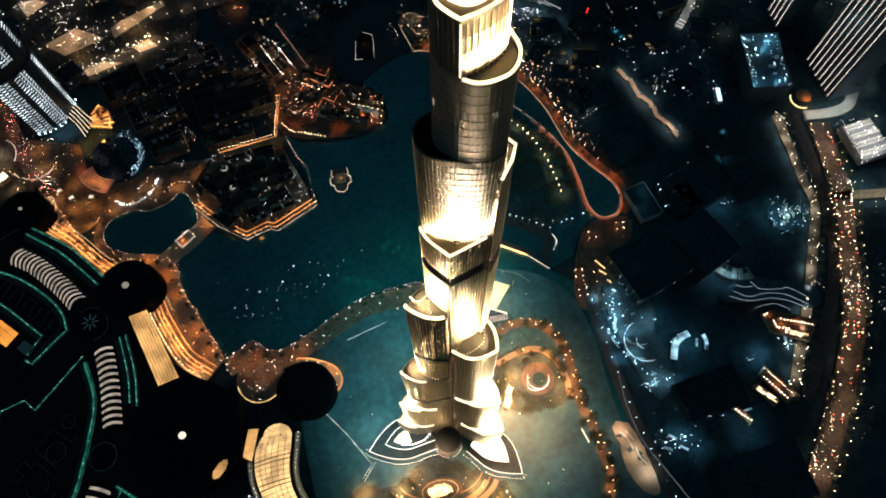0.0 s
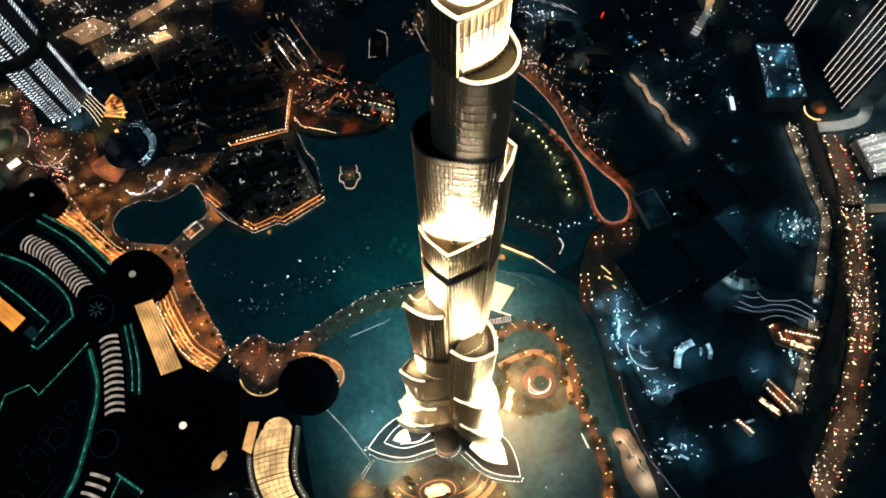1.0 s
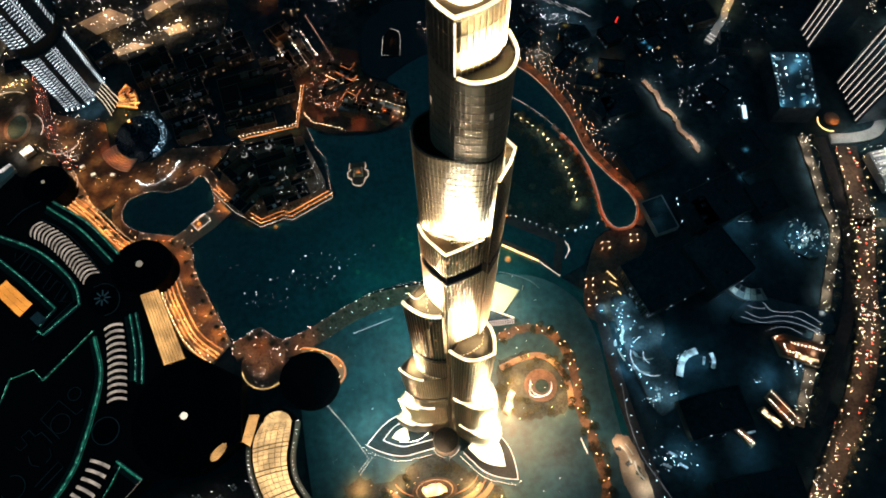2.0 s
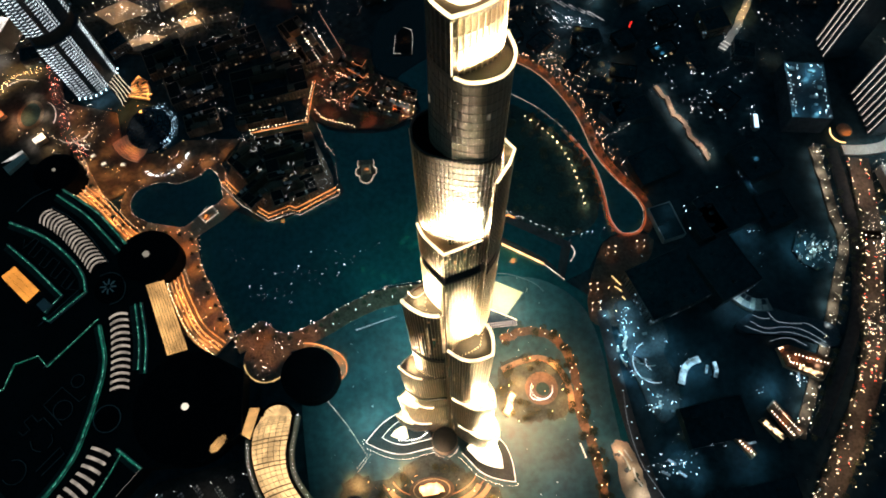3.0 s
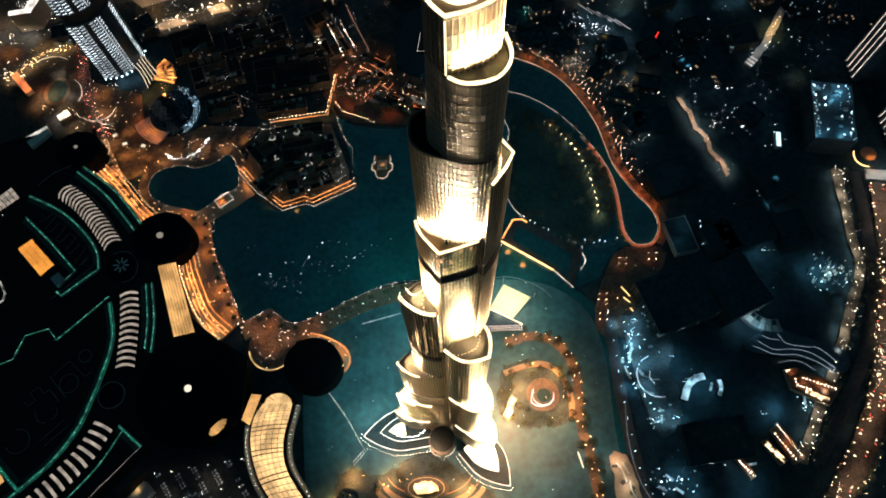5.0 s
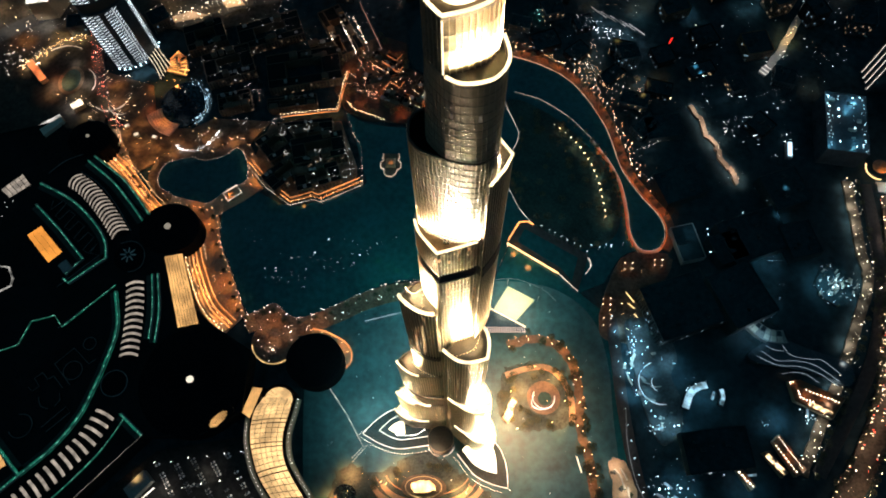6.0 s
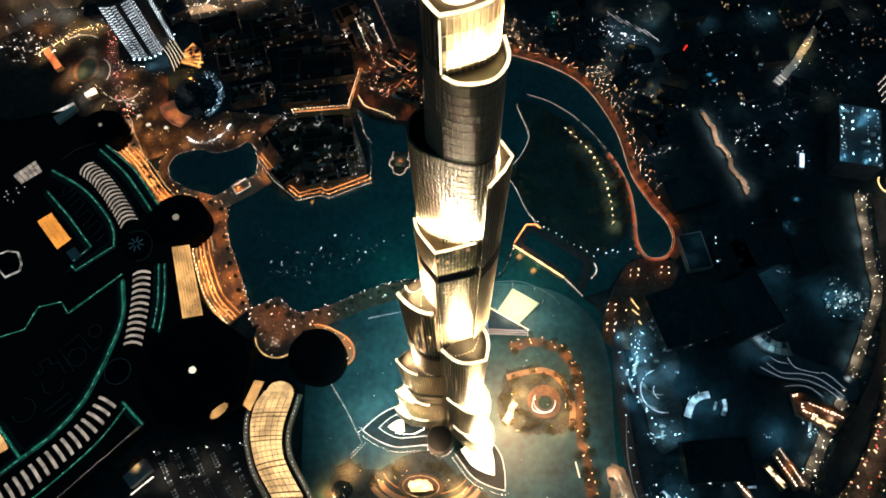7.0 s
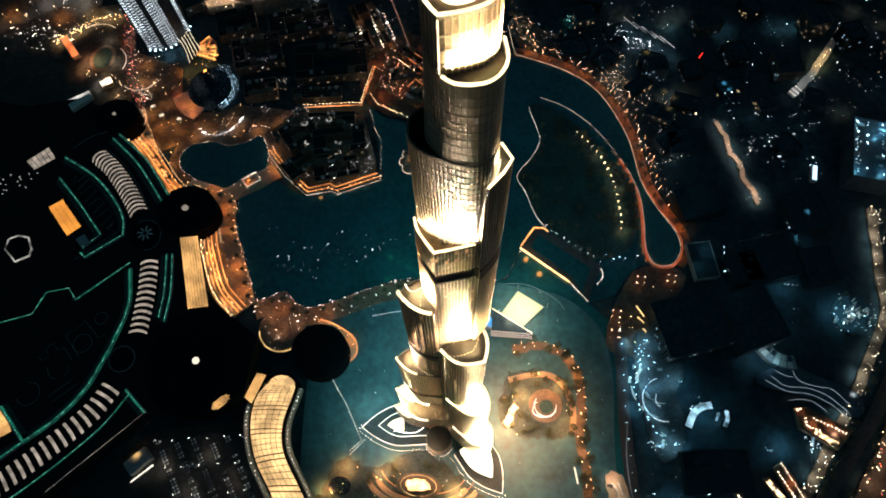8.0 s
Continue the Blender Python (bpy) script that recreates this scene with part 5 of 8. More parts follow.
SOUK = [(-242, 288), (-191, 240), (-114, 265), (-116, 290), (-140, 352), (-226, 345)]
setting("pavement_souk", solid(SOUK, -3, -0.4), M_WALK, "paved island under a souk", "paving")
for x, y, tn, w, d, h in ((-196, 275, 45, 52, 26, 14), (-158, 268, 18, 52, 26, 15), (-160, 305, 14, 62, 34, 17), (-210, 312, 40, 40, 36, 14), (-180, 335, 8, 66, 18, 12)):
    courtyard_block("souk_block", x, y, tn, w, d, h, "low sandstone souk block with dark flat roofs", "building")
QUAY = [(-246, 286), (-221, 258), (-190, 235), (-163, 243), (-153, 240), (-107, 263)]
for off, z, w, m in ((1.5, 0.4, 0.5, L_WHITELINE), (5.5, 2.0, 0.6, L_ORANGELINE), (9.0, 5.0, 0.5, L_ORANGELINE)):
    light_line("terrace_light", offset(QUAY, off), w, z, m, "fine light line along the angular souk quay", dash=0.0 if off > 6 else 1.8)
light_points("quay_light", [(x, y, 0.3) for x, y, h in along([(-107, 264), (-110, 287), (-113, 318), (-123, 332), (-134, 364)], 1.6)], SHORE_DOT, "thin string of small lights along the quay", "light line", 0.42)
lamps("orange", offset(QUAY, 4), 7, 1.0)
for x, y, w in ((-232, 268, 16), (-205, 246, 14), (-175, 240, 14), (-140, 254, 14), (-113, 268, 10), (-200, 350, 14), (-170, 356, 16), (-146, 362, 16), (-138, 392, 14), (-135, 425, 12), (-90, 425, 14), (-75, 405, 12), (-40, 385, 18), (-20, 372, 18), (-75, 292, 6), (-20, 480, 5)):
    lamp(x, y, 6, w * 120, ORANGE, 2.0)
ARC1 = [(-213, 354), (-144, 364)]
ARC2 = [(-144, 364), (-141, 388), (-135, 423)]
for line in (ARC1, ARC2):
    for x, y, h in along(line, 14, 5):
        lamp(x, y - 4, 7, 1500, (1.0, 0.25, 0.05), 2)
    light_line("arcade_light", line, 0.45, 3, L_ORANGELINE, "orange light line along an arcade")
    lamps("gold", offset(line, 1.5), 4.6)
for x, y, tn, w, d, h in ((-200, 372, 8, 60, 14, 10), (-270, 372, 15, 40, 24, 12), (-190, 420, 12, 90, 50, 14), (-285, 425, 20, 60, 44, 14), (-240, 478, 20, 80, 40, 13), (-150, 480, -60, 76, 30, 12), (-165, 452, 20, 40, 26, 12), (-322, 470, 22, 50, 40, 13), (-90, 440, -30, 34, 14, 9), (-95, 412, 20, 44, 16, 9), (-50, 372, -25, 40, 16, 8), (-30, 398, -25, 40, 12, 8), (-78, 380, -25, 26, 16, 8)):
    courtyard_block("palace_block", x, y, tn, w, d, h, "low sandstone hotel block round a courtyard", "building")
PALACE = [(-136, 368), (-110, 354), (-50, 349), (-12, 367), (-21, 405), (-61, 432), (-66, 470), (-100, 482), (-150, 450), (-152, 396)]
setting("pavement_palace", solid(PALACE, -3, -0.5), surface("garden_soil", (0.040, 0.030, 0.024), 0.9, grain=0.6, big=12, small=2), "brown paved hotel gardens on a peninsula", "garden")
for x, y, w in ((-138, 392, 10), (-132, 425, 10), (-104, 430, 13), (-78, 412, 14), (-96, 392, 12), (-60, 386, 10), (-38, 372, 14), (-24, 390, 12), (-118, 376, 12), (-84, 446, 10), (-70, 362, 9), (-118, 452, 8), (-26, 368, 10)):
    lamp(x, y, 9, w * random.uniform(250, 900), (1.0, 0.20, 0.05), 2.0)
roof_rows = []
for (ax0, ay0), (bx0, by0) in (((-149, 490), (-125, 439)), ((-134, 496), (-109, 445)), ((-166, 482), (-157, 460))):
    roof_rows += [(x, y, 14.5) for x, y, h in along([(ax0, ay0), (bx0, by0)], 5.2)]
light_points("roof_lamp", roof_rows, points("roof_row_lamp", (1.0, 0.82, 0.64), 7.0), "straight rows of white lamps on a hotel roof", "roof lights", 0.95)
for x, y in ((-165, 485), (-145, 460), (-128, 440), (-120, 475)):
    lamp(x, y, 22, 2200, (1.0, 0.45, 0.18), 2)
for x, y, r, a0 in ((-204, 322, 3.2, 200), (-176, 330, 3.2, 190), (-160, 300, 3.0, 160), (-158, 286, 3.2, 210), (-196, 296, 2.6, 120), (-148, 322, 2.6, 60)):
    light_line("roof_ring", arc(x, y, r, a0, a0 + 210, 14), 1.0, 18.6, glowing("pale_ring_strip", (1.0, 0.92, 0.85), 0.5), "small crescent of white light on a souk roof")
light_line("roof_light", [(-128, 522), (-95, 449)], 0.35, 13.5, glowing("thin_roof_strip", (1.0, 0.55, 0.42), 0.6, 0.6), "thin pale red light line on a roof edge")
lamps("gold", [(-106, 431), (-82, 416)], 3.4)
for pts in ([(-88, 442), (-76, 434), (-70, 444)], [(-94, 433), (-74, 417), (-68, 424)], [(-90, 391), (-82, 403), (-70, 394), (-65, 403)]):
    light_line("roof_light", pts, 0.9, 9.6, glowing("zigzag_strip", (1.0, 0.30, 0.10), 0.75, 0.6, 0.06), "zigzag orange light line along a palace roof")
pool = setting("water_pool", solid([(-48, 380), (-22, 368), (-16, 380), (-42, 392)], -0.4, 0.3), glowing("teal_lit_pool", (0.05, 0.45, 0.5), 0.12, 0.5), "teal-lit hotel swimming pool", "pool")
for k in range(4):
    lamps("gold", [(-56 + k * 2, 374 + k * 9), (-18 + k * 2, 356 + k * 9)], 6, single=False)

islet = thing("islet_pavilion", -76, 292, -2, "small round-ended islet pavilion outlined in white light", "pavilion")
ISL = [(-9, 15), (-10, 8), (-8, 6), (-12, 3), (-12, -4), (-8, -6), (-7, -12), (-4, -15), (2, -16), (6, -13), (8, -7), (12, -4), (12, 3), (8, 6), (10, 9), (9, 15)]
part("base", solid(ISL, -1, 2.2), M_WALK, islet)
part("edge_light", strip(ISL, 0.6, 2.2, 2.8), glowing("islet_strip", (1.0, 0.78, 0.58), 0.8, 0.5), islet)
part("roof", solid([(-6, -4), (6, -4), (6, 8), (-6, 8)], 2.2, 7, 0.7), M_STONE, islet)
JETTY = glowing("jetty_strip", (1.0, 0.88, 0.78), 0.6, 0.7)
islet2 = thing("islet_pavilion", -24, 478, -2, "square jetty pavilion outlined in white light", "pavilion")
part("base", solid([(-12, -21), (12, -22), (15, 9), (9, 20), (2, 22), (-9, 9)], -1, 2.0), M_ROOF, islet2)
part("edge_light", strip([(-3, -20), (-12, -19), (-8, 10)], 0.3, 2.0, 2.4), JETTY, islet2)
part("side_light", strip([(11, -22), (14, 4), (13, 16), (3, 22)], 0.3, 2.0, 2.4), JETTY, islet2)

# ---- crescent pool and forecourt of the hotel tower ----
L_DOTS = points("blue_fountain_dot", (0.5, 0.8, 1.0), 2.0)
light_points("fountain_lamp", [(-336 + r0 * math.cos(radians(a)), 372 + r0 * math.sin(radians(a)), 0.2) for r0 in (26.5, 28.7, 30.9, 33.1) for a in range(-56, 52, 4) if random.random() < 0.93], L_DOTS, "crescent of small bluish fountain lights", "fountain lights", 0.56)
light_points("fountain_lamp", [(-336 + r0 * math.cos(radians(a)), 372 + r0 * math.sin(radians(a)), 0.2) for r0 in (30, 34, 38) for a in range(58, 92, 5) if random.random() < 0.7], L_DOTS, "thin rows of small fountain lights", "fountain lights", 0.45)
setting("water_crescent", solid(arc(-338, 372, 27, 0, 350, 36, 33), -3, -0.5), surface("black_pool_water", (0.004, 0.016, 0.028), 0.1, grain=0.3), "dark round pool of a hotel", "pool")
for x, y, w in ((-384, 310, 5200), (-404, 318, 4200), (-358, 308, 3600), (-388, 288, 6000), (-366, 288, 4200), (-320, 312, 2200)):
    lamp(x, y, 8, w, (1.0, 0.42, 0.12), 2)
WHITE_ARC = spline([(-335, 313), (-326, 307), (-313, 306), (-300, 313), (-291, 324), (-285, 336)], 6)
light_points("garden_lamp", [(x + random.gauss(0, 0.7), y + random.gauss(0, 0.7), 1.5) for x, y, h in along(WHITE_ARC, 1.0)], points("crescent_white_lamp", (0.9, 0.96, 1.0), 2.6), "bright white crescent of garden lamps", "garden lights", 0.7)
terraces = thing("garden_terrace", -336, 372, -0.5, "ribbed red-brown garden terraces curving round a pool", "terrace")
for k in range(6):
    r0 = 29 + 3.2 * k
    part("step", strip(arc(0, 0, r0, 192 + 2 * k, 268 - 2 * k, 22), 2.4, 0, 0.5 + 0.35 * k), M_PAVING, terraces)
    part("step_light", strip(arc(0, 0, r0 + 1.3, 194 + 2 * k, 266 - 2 * k, 22), 0.35, 0.4, 0.6 + 0.35 * k), glowing("dim_garden_line", (1.0, 0.42, 0.22), 0.28, 0.9, 0.1), terraces)
for x, y in ((-376, 362), (-366, 346), (-350, 334)):
    lamp(x, y, 8, 2600, (1.0, 0.24, 0.08), 2)
for x, y, tn in ((-400, 339, 30), (-386, 327, 20), (-363, 324, -10)):
    kiosk = thing("garden_kiosk", x, y, -0.5, "small garden kiosk with a lit pale roof", "kiosk", turn=tn)
    part("wall", solid([(-2.8, -2), (2.8, -2), (2.8, 2), (-2.8, 2)], 0, 3), M_STONE, kiosk)
    part("roof", solid([(-2.5, -1.7), (2.5, -1.7), (2.5, 1.7), (-2.5, 1.7)], 3, 3.5), glowing("kiosk_pale_roof", (1.0, 0.84, 0.62), 0.7, 0.8), kiosk, "pale lit roof")
light_points("garden_lamp", [p for p in scatter([(-420, 330), (-350, 300), (-300, 320), (-290, 360), (-350, 420), (-400, 400)], 80) if math.hypot(p[0] + 336, p[1] - 372) > 27], points("small_warm_lamp", GOLD, 3.0), "scattered small garden lamps", "garden lights", 0.42)
light_points("garden_lamp", scatter([(-330, 300), (-250, 315), (-230, 345), (-280, 360)], 50), points("small_white_lamp", WHITE, 2.5), "scattered small garden lamps", "garden lights", 0.42)

# ---- hotel tower with ladders of light ----
hotel = thing("hotel_tower", -405, 442, 0, "tall hotel tower with ladders of white light on its bowed front", "hotel tower", turn=45)


def bow(r, n=16):
    return arc(0, 22.5, r, 217, 323, n)


part("body", solid(bow(37.5) + [(27, 16), (-27, 16)], 0, 100), M_GLASSWALL, hotel, "dark glass body")
part("ring_deck", solid(bow(34) + [(24, 16), (-24, 16)], 100, 114), M_DARKBAND, hotel, "dark recessed ring")
part("upper_body", solid(bow(36.5) + [(26, 16), (-26, 16)], 114, 215), M_GLASSWALL, hotel, "dark glass upper body")
part("crown", solid(bow(31) + [(22, 16), (-22, 16)], 215, 250), M_GLASSWALL, hotel)
W_LADDER = glowing("balcony_light", (0.80, 0.93, 1.0), 1.5, 0.6, 0.06)
W_FLOOR = surface("balcony_slab", (0.10, 0.11, 0.12), 0.6, grain=0.2, big=8, small=1)
for z0, z1, r in ((8, 98, 37.5), (118, 212, 36.5)):
    for a0, a1 in ((218, 226), (228.5, 236.5), (239, 247), (257, 264.5), (265.8, 270), (276, 279.5), (305, 314)):
        bmq = bmesh.new()
        bms = bmesh.new()
        z = z0
        while z < z1:
            block_n = 3
            rise = 1.5 / block_n
            for q in range(block_n):
                b0 = a0 + (a1 - a0) * q / block_n
                band(bmq, arc(0, 22.5, r + 0.5, b0, b0 + (a1 - a0) / block_n - 0.2, 1), 0.4, z + rise * q, z + rise * q + 0.45)
            band(bms, arc(0, 22.5, r + 0.6, a0 - 0.5, a1 + 0.5, 3), 1.2, z - 0.6, z - 0.2)
            z += 4.4
        part("balcony_light", bmq, W_LADDER, hotel, "ladder of short white light bars", "stuff")
        part("balcony", bms, W_FLOOR, hotel, kind="stuff")
    part("spine_light", strip(arc(0, 22.5, r + 0.6, 272, 273.4, 2), 0.7, z0, z1 + 2), glowing("spine_strip", (0.85, 0.93, 1.0), 0.6), hotel, "upright white light line")
for k in range(11):
    a = 220 + 100 * k / 10
    bmq = bmesh.new()
    ball(bmq, 39 * math.cos(radians(a)), 22.5 + 39 * math.sin(radians(a)), 6, 0.9)
    part("foot_lamp", bmq, L_COOL, hotel)
for k in range(5):
    f = k / 4
    part("canopy_light", strip(spline([(7 + 18 * f, -13 + 11 * f), (5 + 17 * f, -32 + 9 * f), (-1 + 21 * f, -54 + 10 * f)], 5), 0.6, 8, 8.6), glowing("canopy_strip", (1.0, 0.82, 0.6), 1.2), hotel, "warm light line on the entrance canopy")
part("canopy", solid([(6, -14), (26, -2), (20, -43), (-2, -53)], 4, 7.8), M_ROOF, hotel)
for x, y in ((-386, 428), (-404, 418), (-383, 448)):
    lamp(x, y, 7, 5000, (0.8, 0.92, 1.0), 2)
fan = thing("entrance_canopy", -371, 420, 0, "fan-shaped entrance canopy glowing orange", "canopy", turn=22)
for k in range(7):
    a, ln = radians(-36 + 12 * k), random.uniform(26, 36)
    part("rib", strip([(6 * math.cos(a), 6 * math.sin(a)), (ln * 0.5 * math.cos(a + 0.05), ln * 0.5 * math.sin(a + 0.05)), (ln * math.cos(a), ln * math.sin(a))], 0.7, 6, 7.2), glowing("fan_strip", (1.0, 0.40, 0.10), 1.1, 1.2, 0.1), fan)
for r0 in (13, 22, 31):
    part("cross_rib", strip(arc(0, 0, r0, -36, 36, 8), 0.5, 6, 7), glowing("fan_strip", (1.0, 0.40, 0.10), 1.1, 1.2, 0.1), fan)
part("roof", solid([(3, -3)] + arc(0, 0, 33, -38, 38, 10) + [(3, 3)], 4, 5.6), M_STONE, fan)
lamp(-352, 432, 16, 9000, (1.0, 0.32, 0.08), 2)
lamp(-358, 410, 14, 14000, ORANGE, 2)


# ---- orange shore walk, park island, pier ----
SHORE = spline([(26, 504), (38, 460), (47, 457), (101, 440), (144, 410), (178, 352), (194, 293), (213, 258), (232, 232), (237, 211), (228, 192), (209, 190), (199, 208), (197, 242), (191, 278), (172, 317), (138, 360), (103, 386), (72, 397)], 6)
SHORE_WALK = SHORE[6:60]
setting("pavement_shore", strip(offset(SHORE_WALK, 6), 11, -3, -0.3), M_WALK, "warm-lit shore walk round the lake arm", "promenade")
setting("pavement_spit", strip(offset(SHORE[58:93], 1.4), 3.4, -3, -0.35), M_PAVING, "narrow red-lit paved spit in the lake arm", "footpath")
light_line("shore_light", SHORE[:54], 0.45, -0.2, glowing("pale_shore_strip", (1.0, 0.75, 0.5), 0.6, 0.5), "thin pale light line along the shore walk")
light_line("shore_light", SHORE[54:], 0.3, -0.2, glowing("spit_strip", (1.0, 0.88, 0.74), 0.45, 0.4), "thin pale light line along the spit")
light_line("glow_line", offset(SHORE[36:62], 2.0), 0.9, -0.2, glowing("red_orange_strip", (1.0, 0.20, 0.04), 0.4, 0.5, 0.04), "red-orange light band along the walk")
for x, y, h in along(offset(SHORE[56:92], 1.6), 9, 3):
    lamp(x, y, 5, 800 * random.uniform(0.5, 1.3), (1.0, 0.17, 0.02), 1.5)
for x, y, h in along(offset(SHORE[12:58], 9), 26, 6):
    lamp(x, y, 8, 5200, (1.0, 0.20, 0.03), 2)
lamps("gold", offset(SHORE[14:40], 9), 9, 3.5, single=False)
lamps("white", offset(SHORE[16:44], 13), 11, 3.5, single=False)
lamps("orange", offset(SHORE[12:40], 15), 9, 4.0, single=False)
YEL = spline([(118, 347), (145, 318), (162, 282), (169, 246), (171, 219)], 6)
lamps("gold", YEL, 8.5, 0.5, 0, -0.6)
light_points("park_lamp", [(x, y, 7.2) for x, y, h in along(YEL, 8.5)], glowing("park_globe", (1.0, 0.72, 0.36), 9.0), "golden globes of the park lamps", "park lights", 0.72)
for x, y, h in along(offset(YEL, 2), 26, 8):
    lamp(x, y, 7, 3500, (1.0, 0.62, 0.3), 2)


def palm(x, y, h, s):
    """A date palm: leaning trunk and a ring of drooping fronds."""
    ob = thing("palm_tree", x, y, -0.6, "date palm with a thin trunk and drooping fronds", "palm tree", "palms on the park shore")
    bmq = bmesh.new()
    prev = None
    for i in range(5):
        f = i / 4
        ring = [bmq.verts.new((0.35 * (1.2 - 0.5 * f) * math.cos(a) + 0.8 * f * f, 0.35 * (1.2 - 0.5 * f) * math.sin(a), h * f)) for a in (0, 1.05, 2.09, 3.14, 4.19, 5.24)]
        if prev:
            for k in range(6):
                bmq.faces.new((prev[k], prev[(k + 1) % 6], ring[(k + 1) % 6], ring[k]))
        prev = ring
    bmq.faces.new(prev)
    part("trunk", bmq, M_TRUNK, ob)
    bmq = bmesh.new()
    for k in range(14):
        a = k * 2.4
        ln, up = random.uniform(2.6, 3.8) * s, random.uniform(0.1, 1.0)
        last = None
        for i in range(4):
            f = i / 3
            r, z = ln * f, h + up * 2.2 * f - 2.6 * f * f * (1.2 - up * 0.5)
            w = 0.5 * s * (1 - f * 0.85)
            p = [bmq.verts.new((0.8 + r * math.cos(a) - w * math.sin(a) * q, r * math.sin(a) + w * math.cos(a) * q, z - 0.25 * abs(q))) for q in (-1, 0, 1)]
            if last:
                bmq.faces.new((last[0], last[1], p[1], p[0]))
                bmq.faces.new((last[1], last[2], p[2], p[1]))
            last = p
    part("crown", bmq, M_LEAF, ob)
    return ob


PALM = [palm(112 + 9 * i, 330 - 8 * i, 8 + i, 1.0 + 0.15 * i) for i in range(3)]
for line in (offset(YEL, 5), offset(SHORE[14:50], 5), offset(YEL, 18), offset(PARK[4:26], 6)):
    for x, y, h in along(line, 13, 4):
        copy_thing(random.choice(PALM), pose(x + random.uniform(-1.5, 1.5), y + random.uniform(-1.5, 1.5), -0.5, 0, 0, random.uniform(0, 360)))
for line in (offset(PROM_OUT, -4), offset(PROM_S, -8)):
    for x, y, h in along(line, 17, 5):
        copy_thing(random.choice(PALM), pose(x + random.uniform(-1, 1), y + random.uniform(-1, 1), -0.5, 0, 0, random.uniform(0, 360)))

pier = thing("pier_terrace", 90, 190, 0, "lakeside terrace building edged with golden light", "terrace building")
PIER = [(-30, 4), (-16, 30), (-6, 31), (60, -8), (46, -51), (26, -31)]
part("base", solid(PIER, -3, 1.5), M_ASPHALT, pier)
part("basin", solid([(-18, 6), (-10, 22), (48, -12), (40, -40), (28, -24)], 1.5, 1.9), M_WATER, pier, "dark shallow basin")
part("edge_light", strip([(-30, 4), (26, -31)], 1.7, 1.5, 2.4), glowing("pier_strip", GOLD, 2.2, 0.3), pier)
part("edge_light", strip([(-29, 7), (-16, 30), (-6, 31), (0, 27)], 1.1, 1.5, 2.2), L_ORANGELINE, pier)
part("edge_light", strip([(26, -31), (46, -51)], 0.5, 1.5, 2.0), L_WHITELINE, pier)
lamp(AX.x + 62, 186, 8, 5000, ORANGE)
lamp(AX.x + 78, 170, 8, 5000, ORANGE)
lamps("white", [(86, 222), (150, 184)], 8, 1)
light_line("path_light", spline([(138, 182), (148, 180), (152, 170), (146, 160)], 6), 1.2, 0, L_WHITELINE, "short curved white light line by the water")
lamps("cool", [(150, 190), (190, 195)], 9, 3)

setting("pavement_drop_off", solid(ragged(spline([(158, 92), (186, 84), (206, 96), (214, 130), (240, 168), (236, 186), (206, 186), (184, 178), (166, 140)], 4, True), 1.5), -3, -0.52), surface("drop_off_paving", (0.06, 0.045, 0.035), 0.85, grain=0.7, big=14, small=3), "brown paved drop-off court under amber lamps", "paving")
light_points("court_lamp", scatter([(158, 92), (206, 96), (240, 170), (190, 180)], 14), points("drop_off_lamp", (1.0, 0.5, 0.2), 6.0), "scattered amber drop-off lamps", "court lights", 0.45)
for cx, cy in ((191, 167), (224, 172), (165, 126), (164, 104)):
    for dx, dy in ((-4, -3), (4, -3), (-3, 4), (5, 4)):
        copy_thing(LAMP["gold"], pose(cx + dx, cy + dy, -0.5))
    lamp(cx, cy, 8, 1500, (1.0, 0.30, 0.08))
for pts in ([(187, 138), (195, 127)], [(188, 126), (195, 120)], [(194, 114), (197, 110)]):
    light_line("canopy_light", pts, 1.3, 4, glowing("amber_canopy_strip", GOLD, 1.6), "short amber canopy light")

# ---- podium: court, canopy, pool, ring drive, gardens ----
court = thing("sports_court", 65, 122, 0, "floodlit pale sports court", "sports court", turn=-10)
part("surface", solid([(-19, -9), (5, -20), (23, 10), (-8, 20)], -1, 2.0), M_TURF, court)
part("kerb", strip([(-19, -9), (5, -20), (23, 10), (-8, 20)], 1.0, -1, 2.6, True), M_CONCRETE, court)
for x, y in ((-22, -10), (6, -23), (26, 11), (-9, 23)):
    bmq = bmesh.new()
    block(bmq, x, y, -1, 0.5, 0.5, 13)
    mast = part("mast", bmq, M_POST, court)
    bmq = bmesh.new()
    block(bmq, x, y, 12, 0.9, 0.5, 0.4)
    part("floodlight", bmq, L_WHITELINE, mast)
flood((65, 122, 26), (65, 122, 0), 20000, (1.0, 0.96, 0.66), 30, 30)
canopy = thing("entrance_canopy", 56, 98, 0, "wedge-shaped glass canopy edged with lights", "canopy")
part("roof", solid([(-22, 20), (22, -3), (22, -8), (-20, -10)], 9, 11), M_GLASSWALL, canopy)
part("edge_light", strip([(-22, 20), (22, -3)], 1.0, 11, 11.7), L_WARM, canopy)
for row in range(3):
    bmq = bmesh.new()
    for x, y, h in along([(-20, -5 - row * 2.2), (22, -4 - row * 2.2)], 2.4):
        block(bmq, x, y, 11, 1.0, 1.0, 0.5, h)
    part("roof_lamp", bmq, glowing("pinkish_lamp", (1.0, 0.72, 0.6), 1.2), canopy, kind="stuff")
part("support", solid([(-12, 0), (14, -3), (14, -6), (-12, -6)], -1, 9), M_CONCRETE, canopy)
lp = thing("swimming_pool", 34, 104, 0, "small pool lit bright blue", "pool")
part("basin", solid([(-9, -5), (9, -7), (9, 5), (-7, 7)], -1, 5.5), M_CONCRETE, lp)
